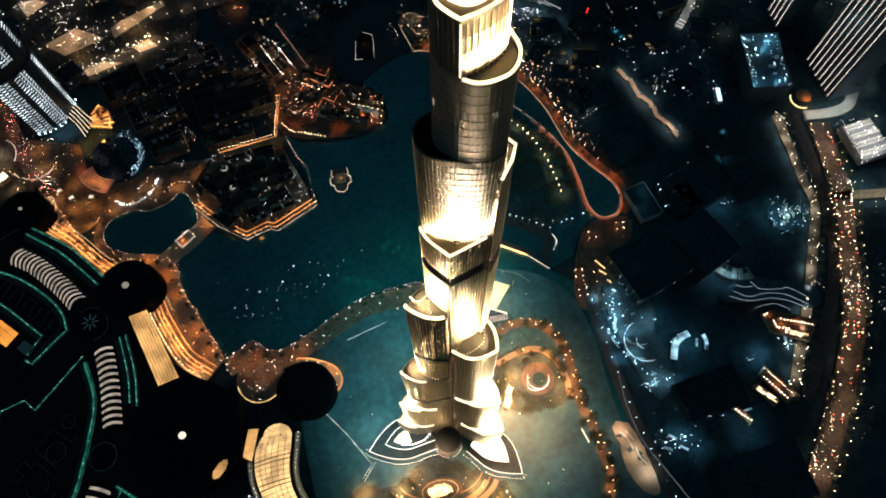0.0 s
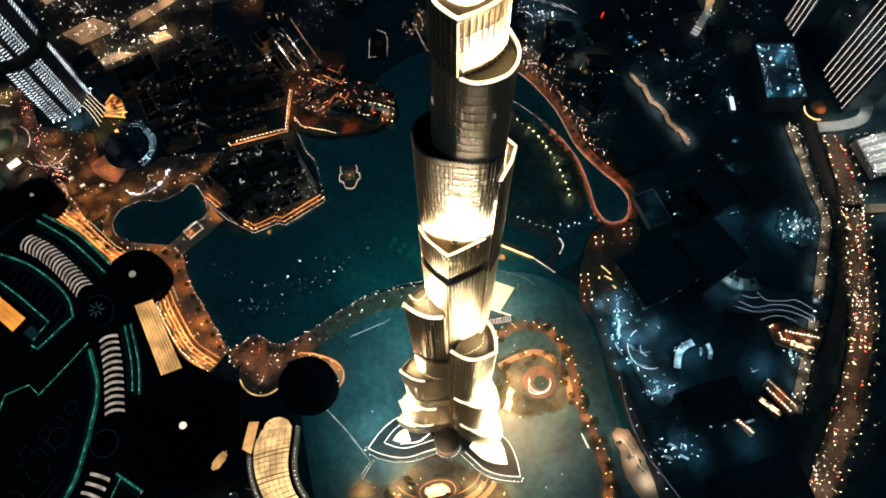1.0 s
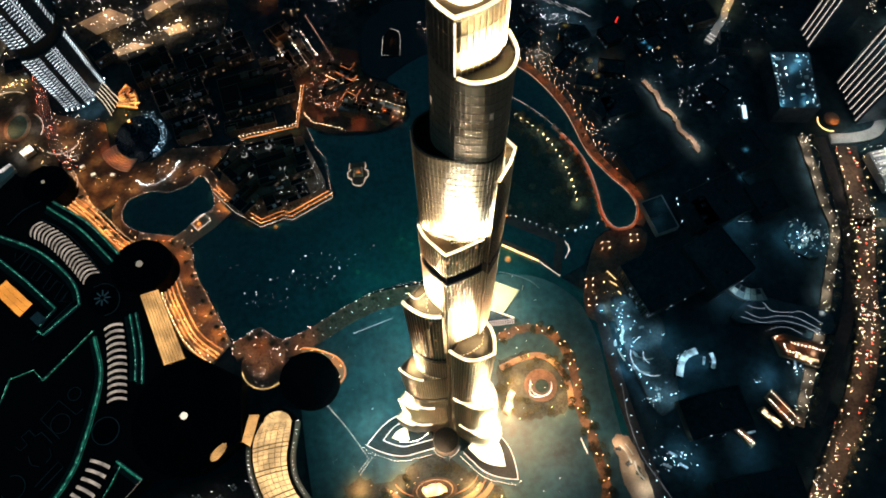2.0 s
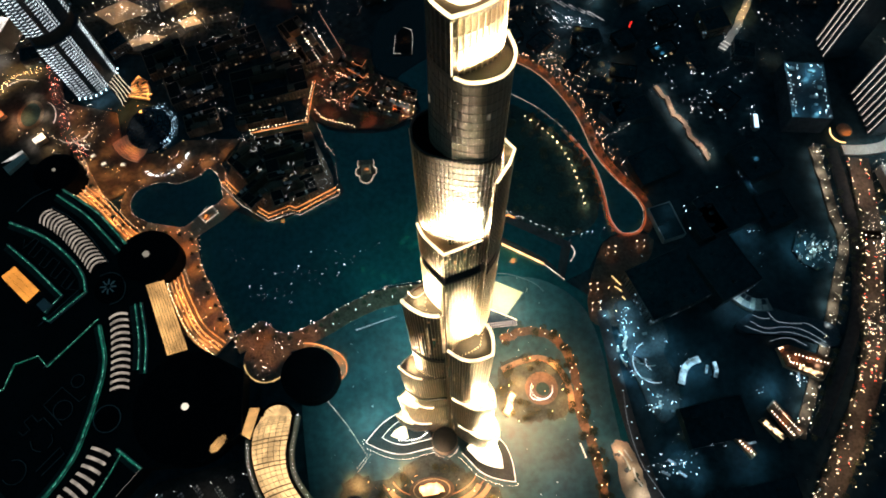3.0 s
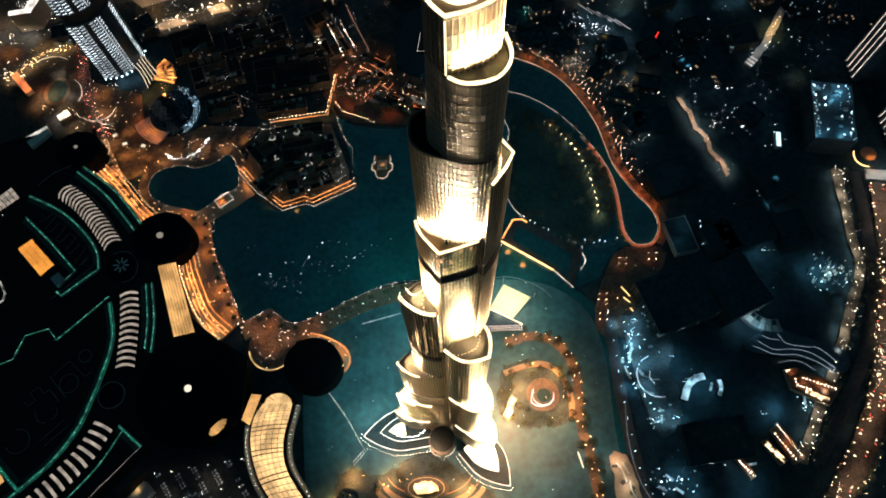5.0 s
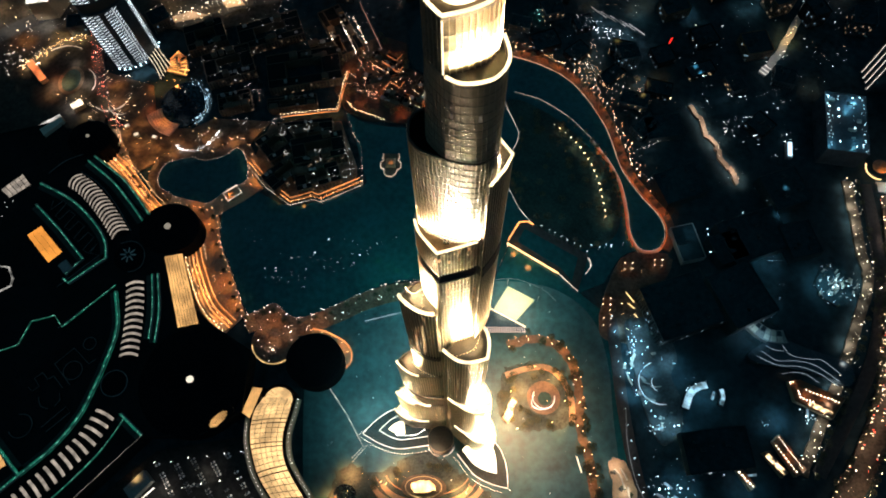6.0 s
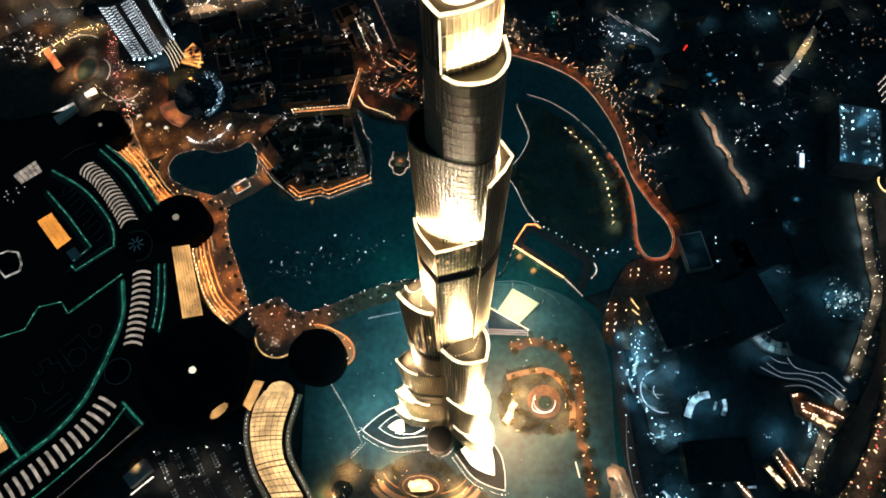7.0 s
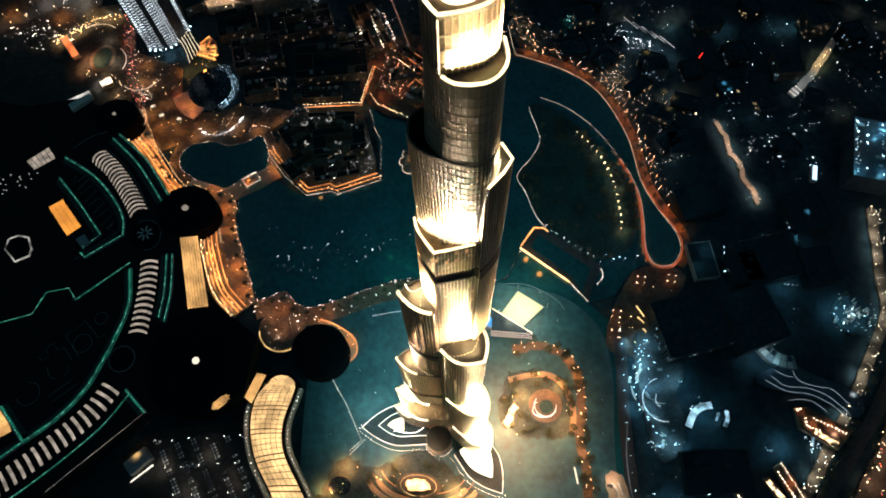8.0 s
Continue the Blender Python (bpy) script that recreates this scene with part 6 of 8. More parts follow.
part("water", solid([(-8, -4), (8, -6), (8, 4), (-6, 6)], 5.5, 6.0), L_BLUE, lp, "blue-lit water")

ringd = thing("ring_drive", 96, 24, 0, "round drive with a curved white light line", "driveway")
part("paving", solid(arc(0, 0, 17, 0, 352, 40), -1, -0.5), M_WALK, ringd)
part("island", solid(arc(1, -1, 7, 0, 350, 24), -0.5, 0.6), M_GRASS, ringd)
part("light_line", strip(arc(0, 0, 11, 150, 370, 26), 0.9, 0.4, 1.1), L_WHITELINE, ringd)
part("light_line", strip(spline([(-11, 2), (-12, -8), (-4, -12), (6, -10), (11, -4)], 6), 0.9, 0.4, 1.1), L_WHITELINE, ringd)
GARDEN = spline([(122, 0), (122, 22), (114, 42), (99, 53), (79, 51), (58, 44)], 6)
setting("pavement_garden_wall", strip(offset(GARDEN, -2.5), 5.5, -0.9, 0.1), M_PAVING, "curved paved walk round the planted garden", "footpath")
light_line("garden_light", GARDEN, 2.2, -0.4, glowing("amber_hedge_strip", (1.0, 0.35, 0.1), 0.3, 0.7, 0.05), "amber glow line along a curved garden wall")
for x, y, w in ((110, 44, 14), (120, 10, 10), (70, 30, 26), (60, 8, 30), (84, 50, 10), (112, -2, 6), (62, 0, 12), (-21, -62, 34), (-60, -58, 20), (-95, -56, 22), (-112, -80, 16), (12, -66, 24), (35, -80, 16), (-45, -46, 16), (-20, -92, 26)):
    lamp(x, y, 10, w * 2000, (1.0, 0.40, 0.12), 3)
for x, y, h in along(GARDEN_PATH, 19, 6):
    lamp(x, y, 6, 4200 * random.uniform(0.5, 1.3), (1.0, 0.36, 0.1), 2)
lamps("orange", offset(GARDEN_PATH, 3), 11, 2.0)
lamps("gold", offset(GARDEN_PATH, -3), 23, 2.0)
light_line("path_light", [(127, -33), (131, -48)], 1.6, 0.2, glowing("pale_path_strip", (1.0, 0.8, 0.55), 1.4), "short bright light line beside a garden path")
light_points("garden_lamp", scatter(GARDEN_W, 12), points("garden_gold_lamp", GOLD, 6.0), "scattered golden garden lamps", "garden lights", 0.5)
light_points("garden_lamp", scatter([(-120, -60), (-50, -42), (20, -58), (60, -80), (60, -110), (-120, -110)], 60), points("garden_gold_lamp", GOLD, 6.0), "scattered golden garden lamps", "garden lights", 0.5)
kiosks = thing("garden_kiosk", 61, 10, 0, "golden-lit garden kiosk with a glowing roof", "kiosk", turn=70)
part("wall", solid([(-13, -3), (-4, -5), (3, -3), (11, -5), (14, 2), (5, 4), (-2, 3), (-10, 5)], -0.8, 3.5), M_STONE, kiosks)
part("roof", solid([(-11, -2), (-4, -4), (3, -2), (10, -4), (12, 1), (5, 3), (-2, 2), (-9, 4)], 3.5, 4.4), glowing("kiosk_roof_glass", (1.0, 0.62, 0.26), 2.0, 1.0, 0.25), kiosks, "glowing golden roof")
lounge = thing("gate_pavilion", -23, -66, 0, "domed entrance pavilion glowing gold", "pavilion")
for r, z0, z1 in ((22, -1, 4), (17, 4, 8), (11, 8, 11)):
    part("tier", solid(arc(0, 0, r, 0, 350, 32, r * 0.55), z0, z1), M_WALK, lounge)
part("light_ring", strip(arc(0, 0, 17.6, 0, 350, 32, 9.8), 0.8, 4.1, 4.7, True), glowing("dim_gate_ring", GOLD, 0.6, 0.9, 0.1), lounge)
part("lantern", solid(ragged(arc(0, 0, 12, 0, 340, 18, 6), 1.2), 11, 13), glowing("lantern_glass", (1.0, 0.55, 0.2), 2.6, 0.5, 0.15), lounge)
for a0, a1, r in ((195, 345, 42), (195, 345, 52)):
    setting("pavement_garden_arc", strip(arc(-20, -58, r + 3, a0, a1, 30, r * 0.55), 5.0, -0.9, -0.35), M_PAVING, "curved paved garden walk before the gate", "footpath")
    light_line("garden_light", arc(-20, -50, r, a0, a1, 30, r * 0.55), 1.2, -0.4, glowing("amber_hedge_strip", (1.0, 0.35, 0.1), 0.3, 0.7, 0.05), "amber glow line in a curved garden")
DOTS = [(-123, 27), (-104, 2), (-85, -29), (-97, -42)]
light_line("edge_light", DOTS, 0.9, -0.6, L_WHITELINE, "dotted white light line on the podium edge", dash=1.8)
light_line("edge_light", offset(DOTS, 3)[2:], 0.8, -0.6, L_WHITELINE, "dotted white light line on the podium edge", dash=1.6)
light_line("edge_light", [(-7.5 - 84, 101), (-52, 112)], 0.8, -0.6, L_COOLLINE, "dotted pale light line on the podium", dash=1.6)
light_points("podium_lamp", scatter(PLINTH, 130, 0.5), L_COOLLINE, "scattered faint podium lamps", "podium lights", 0.55)
light_line("edge_light", spline([(38, 150), (70, 152), (100, 140), (112, 128)], 6), 0.5, -0.4, glowing("faint_strip", COOL, 0.15), "faint light line on the podium rim")
# added fill spots in mid-air, for the teal and warm haze over the podium
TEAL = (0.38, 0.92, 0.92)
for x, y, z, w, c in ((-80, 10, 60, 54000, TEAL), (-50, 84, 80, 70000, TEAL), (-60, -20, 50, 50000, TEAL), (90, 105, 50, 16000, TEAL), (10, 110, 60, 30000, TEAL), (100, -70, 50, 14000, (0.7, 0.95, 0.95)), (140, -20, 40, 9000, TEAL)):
    fill_spot(x, y, z, w * 1.15, c)
for x, y, z, w in ((58, -34, 60, 150000), (58, 0, 60, 330000), (92, 18, 80, 200000), (104, -30, 80, 90000), (34, -66, 50, 150000), (58, 40, 70, 260000), (-20, -40, 50, 110000), (-58, -30, 60, 60000)):
    fill_spot(x, y, z, w, (1.0, 0.52, 0.27), 120)

# ---- garden trees, lit from below by garden lamps ----
def tree(x, y, h, r, label):
    """A spreading tree: forked trunk and a crown of many leaf tufts with gaps."""
    ob = thing("tree", x, y, -0.8, label, "tree", "garden trees")
    bmq = bmesh.new()
    limbs = [((0, 0, 0), (0.1, 0, h * 0.45), 0.32, 0.2)]
    for k in range(6):
        a = k * 1.05 + random.uniform(-0.3, 0.3)
        limbs.append(((0.1, 0, h * 0.42), (r * 0.6 * math.cos(a), r * 0.6 * math.sin(a), h * random.uniform(0.68, 0.9)), 0.16, 0.05))
    for p, q, r0, r1 in limbs:
        lo = [bmq.verts.new((p[0] + r0 * math.cos(t), p[1] + r0 * math.sin(t), p[2])) for t in (0, 1.57, 3.14, 4.71)]
        hi = [bmq.verts.new((q[0] + r1 * math.cos(t), q[1] + r1 * math.sin(t), q[2])) for t in (0, 1.57, 3.14, 4.71)]
        for k in range(4):
            bmq.faces.new((lo[k], lo[(k + 1) % 4], hi[(k + 1) % 4], hi[k]))
    part("trunk", bmq, M_TRUNK, ob)
    bmq = bmesh.new()
    for _ in range(150):
        a, u = random.uniform(0, 6.283), random.random() ** 0.5
        cx, cy, cz = r * u * math.cos(a), r * u * math.sin(a), h * (0.55 + 0.45 * (1 - u * u) * random.uniform(0.2, 1.0))
        s = random.uniform(0.35, 0.8)
        n = Vector((random.uniform(-1, 1), random.uniform(-1, 1), random.uniform(0.2, 1))).normalized()
        t1 = n.orthogonal().normalized() * s
        t2 = n.cross(t1)
        c = Vector((cx, cy, cz))
        bmq.faces.new([bmq.verts.new(c + t1), bmq.verts.new(c + t2 * 0.7), bmq.verts.new(c - t1), bmq.verts.new(c - t2 * 0.7)])
    part("crown", bmq, M_LEAF, ob)
    return ob


# trees stand in the gardens, on the park and round the palace
TREE = [tree(108 + 7 * i, 52 - 12 * i, 6.5 + 1.2 * i, 3.2 + 0.6 * i, "spreading garden tree lit orange from below") for i in range(3)]
for poly, n in ((GARDEN_W, 34), (GARDEN_N, 60), (offset(GARDEN_PATH, 8) + offset(GARDEN_PATH, -9)[::-1], 44), (PARK, 45), (PALACE, 70)):
    for x, y, z in scatter(poly, n):
        if math.hypot(x - 96, y - 24) > 22 and math.hypot(x + 20, y + 72) > 25:
            copy_thing(random.choice(TREE), pose(x, y, -0.8, 0, 0, random.uniform(0, 360)))

# ---- west side: dark blocks with cool lights ----
def city_block(x, y, w, d, h, turn, mat, win, label, category="building", units=4, roof=None):
    ob = thing("building", x, y, -0.5, label, category, turn=turn)
    bmq = bmesh.new()
    block(bmq, 0, 0, 0, w, d, h)
    part("wall", bmq, mat, ob)
    part("parapet", strip([(-w / 2, -d / 2), (w / 2, -d / 2), (w / 2, d / 2), (-w / 2, d / 2)], 0.6, h, h + 1.2, True), mat, ob)
    bmq = bmesh.new()
    block(bmq, 0, 0, h, w - 1.5, d - 1.5, 0.2)
    part("roof", bmq, roof or M_TEALROOF, ob)
    for _ in range(units):
        bmq = bmesh.new()
        block(bmq, random.uniform(-0.35, 0.35) * w, random.uniform(-0.35, 0.35) * d, h + 0.2, random.uniform(2, 6), random.uniform(2, 5), random.uniform(1, 4))
        part("roof_unit", bmq, M_DARKGLASS, ob)
    if win:
        bmq = bmesh.new()
        for fl in range(int(h / 4)):
            for k in range(int(w / 3.6)):
                for sy in (-1, 1):
                    block(bmq, (k + 0.5) * 3.6 - w / 2, sy * (d / 2 + 0.05), fl * 4 + 1.2, 1.8, 0.3, 1.8)
            for k in range(int(d / 3.6)):
                for sx in (-1, 1):
                    block(bmq, sx * (w / 2 + 0.05), (k + 0.5) * 3.6 - d / 2, fl * 4 + 1.2, 0.3, 1.8, 1.8)
        part("window", bmq, win, ob, kind="stuff")
    return ob


DIMW = lit_windows("dim_cool_windows", (0.5, 0.8, 1.0), 0.7, 0.05)
DIMG = lit_windows("dim_warm_windows", (1.0, 0.7, 0.4), 0.9, 0.12)
for x, y, w, d, h, tn in ((262, -24, 64, 40, 12, 8), (285, -112, 84, 54, 14, 6), (240, 120, 70, 60, 22, 20), (300, 130, 50, 60, 30, 25), (330, 205, 70, 50, 14, 20), (256, 268, 50, 40, 12, 20), (300, 190, 34, 34, 14, 20), (372, 262, 44, 44, 16, 20), (246, 345, 44, 30, 10, 10), (378, 200, 34, 40, 16, 15)):
    city_block(x, y, w, d, h, tn, M_DARKGLASS, None if (x + y) % 20 else DIMW, "dark flat-roofed block with a few cool lit windows")


def lit_deck(x, y, w, d, turn, h, mat, label, lampmat, n):
    """A roof deck with lit furniture and lamps on it."""
    ob = thing("roof_terrace", x, y, -0.5, label, "roof terrace", turn=turn)
    bmq = bmesh.new()
    block(bmq, 0, 0, 0, w, d, h)
    part("wall", bmq, M_GLASSWALL, ob)
    part("deck", solid([(-w / 2 + 1, -d / 2 + 1), (w / 2 - 1, -d / 2 + 1), (w / 2 - 1, d / 2 - 1), (-w / 2 + 1, d / 2 - 1)], h, h + 0.3), mat, ob)
    part("parapet", strip([(-w / 2, -d / 2), (w / 2, -d / 2), (w / 2, d / 2), (-w / 2, d / 2)], 0.7, h, h + 1.4, True), M_GLASSWALL, ob)
    bmq = bmesh.new()
    for _ in range(n):
        e = random.choice((0.47, 0.47, 0.4, 0.2))
        gem(bmq, random.choice((-1, 1)) * e * w * random.uniform(0.85, 1), random.uniform(-0.47, 0.47) * d, h + 1.5, random.uniform(0.3, 0.9))
    part("deck_lamp", bmq, lampmat, ob, kind="stuff")
    for _ in range(6):
        bmq = bmesh.new()
        block(bmq, random.uniform(-0.4, 0.4) * w, random.uniform(-0.4, 0.4) * d, h + 0.3, random.uniform(3, 9), random.uniform(2, 4), random.uniform(1, 3))
        part("pergola", bmq, M_CONCRETE, ob)
    return ob


lit_deck(447, 340, 46, 78, -8, 30, M_GLASSWALL, "hotel roof terrace bathed in cyan light", points("deck_cool_lamp", (0.6, 0.9, 1.0), 2.2), 80)
for x, y, w in ((432, 374, 3000), (461, 368, 9000), (452, 358, 6000), (424, 312, 6000), (452, 310, 6000)):
    lamp(x, y, 36, w * 0.5, (0.2, 0.72, 1.0), 2)
def blue_garden(cx, cy, rx, ry, n):
    """A round garden of short crooked pale walls, planters and bluish lamps."""
    ob = thing("garden_court", cx, cy, -0.4, "round garden of crooked pale walls under bluish lamps", "garden court")
    part("base", solid(ragged(arc(0, 0, rx * 0.86, 0, 345, 24, ry * 0.86), 2.4), -2.6, 0.1), M_GROUND, ob)
    for _ in range(n):
        a, q = random.uniform(0, 6.283), min(1.0, abs(random.gauss(0, 0.5)))
        x, y = rx * 0.9 * q * math.cos(a), ry * 0.9 * q * math.sin(a)
        h = random.uniform(20, 75)
        dx, dy = math.cos(radians(h)), math.sin(radians(h))
        ln = random.uniform(1.5, 6)
        pts = spline([(x, y), (x + dx * ln * 0.5 - dy * random.uniform(-1, 1), y + dy * ln * 0.5 + dx * random.uniform(-1, 1)), (x + dx * ln, y + dy * ln)], 4)
        part("low_wall", strip(pts, random.uniform(0.5, 1.8), -0.1, random.uniform(0.9, 3.0)), random.choice((M_PALE, M_PALE, M_CONCRETE, M_LEAF)), ob)
    bmq = bmesh.new()
    for _ in range(n):
        a, q = random.uniform(0, 6.283), min(1.0, abs(random.gauss(0, 0.55)))
        gem(bmq, rx * 0.95 * q * math.cos(a), ry * 0.95 * q * math.sin(a), 3.4, random.uniform(0.25, 0.7))
    part("garden_lamp", bmq, points("garden_cool_lamp", (0.7, 0.93, 1.0), 2.2), ob, "small bluish lamps", "stuff")
    return ob


blue_garden(414, 152, 25, 26, 60)
for x, y, w in ((404, 146, 9000), (420, 160, 6000), (400, 162, 6000), (424, 142, 7000), (396, 154, 9000)):
    lamp(x, y, 14, w * 0.55, (0.35, 0.82, 1.0), 2)

# blue-lit garden court west of the podium
setting("pavement_west_court", solid(spline([(184, 104), (204, 112), (226, 98), (236, 70), (228, 50), (236, 24), (232, -6), (214, -20), (204, -4), (196, 24), (190, 60)], 5, True), -3, -0.3), surface("dark_court_paving", (0.022, 0.034, 0.040), 0.8, grain=0.7, big=12, small=3), "grey paved garden court lit bluish", "paving")
light_line("court_light", arc(216, 42, 22, 110, 280, 24), 0.8, 0.0, L_COOLLINE, "curved bluish light line in a court")
light_line("court_light", arc(216, 42, 9, 150, 240, 16), 0.7, 0.0, L_COOLLINE, "curved bluish light line in a court")
lamps("cool", spline([(190, 84), (186, 50), (196, 20), (210, 0)], 6), 7, 3)
light_points("court_lamp", rows_of([(185, 105), (225, 100), (236, 60), (205, 40), (235, -5), (215, -18), (195, -5), (185, 40)], 40, 1.0, (20, 110, 60), (1.5, 3)), points("court_blue_lamp", (0.6, 0.88, 1.0), 3.0), "scattered bluish court lamps", "court lights", 0.55)
gcourt = thing("garden_court", 212, 48, -0.3, "terraced garden court with curved pale walls", "garden court")
for k in range(30):
    a, r = random.uniform(60, 300), random.uniform(14, 34)
    ln = random.uniform(8, 26)
    cx, cy = random.choice(((2, 8), (4, -4), (0, 22), (10, -46)))
    part("low_wall", strip(arc(cx, cy, r * (0.4 if cy < -40 else 1), a, a + ln, 6), random.uniform(0.8, 3.0), 0, random.uniform(0.6, 2.2)), random.choice((M_PALE, M_CONCRETE, M_GLASSWALL)), gcourt)
for x, y, w in ((196, 98, 16), (192, 78, 22), (196, 56, 24), (200, 30, 16), (224, 92, 16), (226, 62, 16), (214, 2, 14), (230, -6, 12), (246, 34, 14), (268, 28, 10), (178, 60, 6), (320, 90, 8), (232, 130, 10), (290, -64, 10), (222, -60, 12), (236, -72, 8), (326, 6, 12), (270, 150, 6), (345, 175, 8), (360, 230, 8), (372, 262, 8), (330, 130, 8)):
    lamp(x, y, 16 if x > 240 else 12, w * (820 if x > 240 else 720), (0.35, 0.78, 1.0), 3)
slab = thing("glass_hall", 257, 28, 0, "curved glass hall lit bluish white from inside", "glass hall")
BLUEGLASS = glowing("bluish_glass", (0.45, 0.78, 1.0), 0.45, 1.0, 0.12)
for pts, width in (([(-20, -12), (-14, 2), (-6, 9), (4, 12)], 8), ([(18, 8), (19, 0), (16, -8)], 5)):
    line = spline(pts, 5)
    part("wall", strip(line, width, -0.3, 6), M_GLASSWALL, slab)
    for (p, q) in zip(line, line[1:]):
        part("roof_pane", strip([(p[0] * 0.96 + q[0] * 0.04, p[1] * 0.96 + q[1] * 0.04), (p[0] * 0.04 + q[0] * 0.96, p[1] * 0.04 + q[1] * 0.96)], width - 1.2, 6, 6.5), BLUEGLASS, slab)
lamps("cool", WEST, 16, single=False)
pale = thing("sculpted_garden", 172, -60, 0, "tan sculpted garden terrace beside the road", "garden")
part("terrace", solid(ragged(spline([(-14, 22), (-12, 6), (-12, -12), (-8, -30), (2, -44), (14, -46), (13, -20), (9, 6), (2, 22), (-6, 27)], 5, True), 1.0), -0.9, 0.6), M_STONE, pale)
for pts in ([(-9, 16), (-4, 10), (0, -2)], [(3, 0), (4, -10), (9, -18)], [(-3, 17), (3, 6)]):
    part("wall", strip(spline(pts, 6), 1.6, 0.6, 2.4), M_PALE, pale)
for _ in range(9):
    f = random.random()
    bmq = bmesh.new()
    block(bmq, -8 + 18 * f + random.uniform(-4, 4), 14 - 38 * f, 0.6, random.uniform(2, 4), random.uniform(2, 5), random.uniform(0.6, 2.5), random.uniform(0, 90))
    part("planter", bmq, random.choice((M_LEAF, M_DARKBAND)), pale)
lamp(164, -44, 10, 8000, (1.0, 0.72, 0.50), 3)
lamp(172, -64, 10, 6000, (1.0, 0.86, 0.66), 3)
lamp(180, -86, 10, 7000, (0.95, 0.92, 0.8), 3)
light_line("edge_light", spline([(179, 16), (178, -18), (184, -56), (198, -86), (214, -120)], 6), 0.9, -0.2, glowing("faint_grey_strip", (0.8, 0.9, 1.0), 0.10, 0.6), "faint pale line along the service road")

# bluish lamps low among the court's planting
for x, y, w in ((176, 97, 1.6), (191, 75, 1.7), (184, 53, 1.3), (182, 30, 1.2), (211, 53, 0.6), (254, 33, 0.4), (238, 19, 0.6)):
    lamp(x, y, 5, 3200 * w, (0.30, 0.74, 1.0), 2)
# wave-shaped light lines and fan roof
for pts in ([(322, 76), (336, 67), (356, 67), (375, 62), (395, 47)], [(316, 71), (336, 62), (358, 61), (377, 54), (393, 42)], [(344, 83), (351, 73), (371, 69), (382, 68), (399, 53)], [(338, 53), (352, 55), (363, 53), (374, 45)], [(327, 82), (335, 78), (344, 77)]):
    light_line("wave_light", spline(pts, 6), 0.3, 5.7, glowing("pale_wave_strip", (0.62, 0.82, 1.0), 0.4), "wave-shaped pale light line on a long roof")
wave = thing("wave_roof", 360, 68, 0, "long roof with a wavy outline", "building")
part("roof", solid(spline([(-52, 6), (-20, 22), (10, 12), (50, -4), (44, -26), (16, -14), (-18, -8), (-44, -4)], 5, True), -0.4, 5.6), M_GLASSWALL, wave)
fanr = thing("fan_roof", 318, 108, 0, "curved stand with pale fabric roof panels", "stand")
for k in range(9):
    a0, a1 = 170 + 12 * k, 179 + 12 * k
    for ra, rb in ((24, 29.2), (30, 36)):
        part("roof_panel", solid([(24 + r * math.cos(radians(a)), 14 + r * math.sin(radians(a))) for r, a in ((ra, a0), (rb, a0), (rb, a1), (ra, a1))], 6, 6.6 + 0.4 * (k % 2)), random.choice((M_PALE, M_PALE, M_CONCRETE, M_GLASSWALL)), fanr)
part("stand", solid([(24 + r * math.cos(radians(a)), 14 + r * math.sin(radians(a))) for r, a in [(23, 168 + 6 * k) for k in range(20)] + [(37, 282 - 6 * k) for k in range(20)]], -0.4, 6), M_CONCRETE, fanr)
lamp(308, 100, 16, 7000, (0.7, 0.9, 1.0), 2)
M_REDROOF = surface("red_brown_roof_boards", (0.16, 0.07, 0.035), 0.8, grain=0.5, big=8, small=1.5)
L_EAVE = points("eave_lamp_globe", (1.0, 0.80, 0.58), 7.0)


def restaurant(outline, rows, front, label):
    """A low restaurant: stone walls, a board roof with lamp rows and a bright open front."""
    cx, cy = sum(p[0] for p in outline) / len(outline), sum(p[1] for p in outline) / len(outline)
    rel = lambda line: [(x - cx, y - cy) for x, y in line]
    ob = thing("restaurant", cx, cy, -0.4, label, "building")
    part("wall", solid(rel(outline), 0, 5.4), M_STONE, ob)
    part("roof", solid([(x * 0.97, y * 0.97) for x, y in rel(outline)], 5.4, 6.2), M_REDROOF, ob)
    (ax0, ay0), (bx0, by0) = rel(outline)[0], rel(outline)[1]
    bmq = bmesh.new()
    for k in range(1, 9):
        p, q = rel(outline)[-1], rel(outline)[2]
        f = k / 9
        band(bmq, [(ax0 + (bx0 - ax0) * f, ay0 + (by0 - ay0) * f), (p[0] + (q[0] - p[0]) * f, p[1] + (q[1] - p[1]) * f)], 0.3, 6.2, 6.5, False)
    part("roof_batten", bmq, M_WALK, ob, kind="stuff")
    for line, gap, size in rows:
        for x, y, h in along(rel(line), gap):
            bmq = bmesh.new()
            gem(bmq, x, y, 7.2, size * random.uniform(0.8, 1.1))
            part("eave_lamp", bmq, L_EAVE, ob)
        mx, my = (line[0][0] + line[-1][0]) / 2, (line[0][1] + line[-1][1]) / 2
        lamp(mx, my, 10, 1500, (1.0, 0.36, 0.10), 1.5)
    if front:
        part("bright_front", strip(ragged([(front[0][0] + (front[1][0] - front[0][0]) * f / 6 - cx, front[0][1] + (front[1][1] - front[0][1]) * f / 6 - cy) for f in range(7)], 0.5), 4.4, 6.2, 6.9), glowing("golden_front_glass", (1.0, 0.66, 0.34), 1.5, 1.0, 0.2), ob, "golden-lit terrace front")


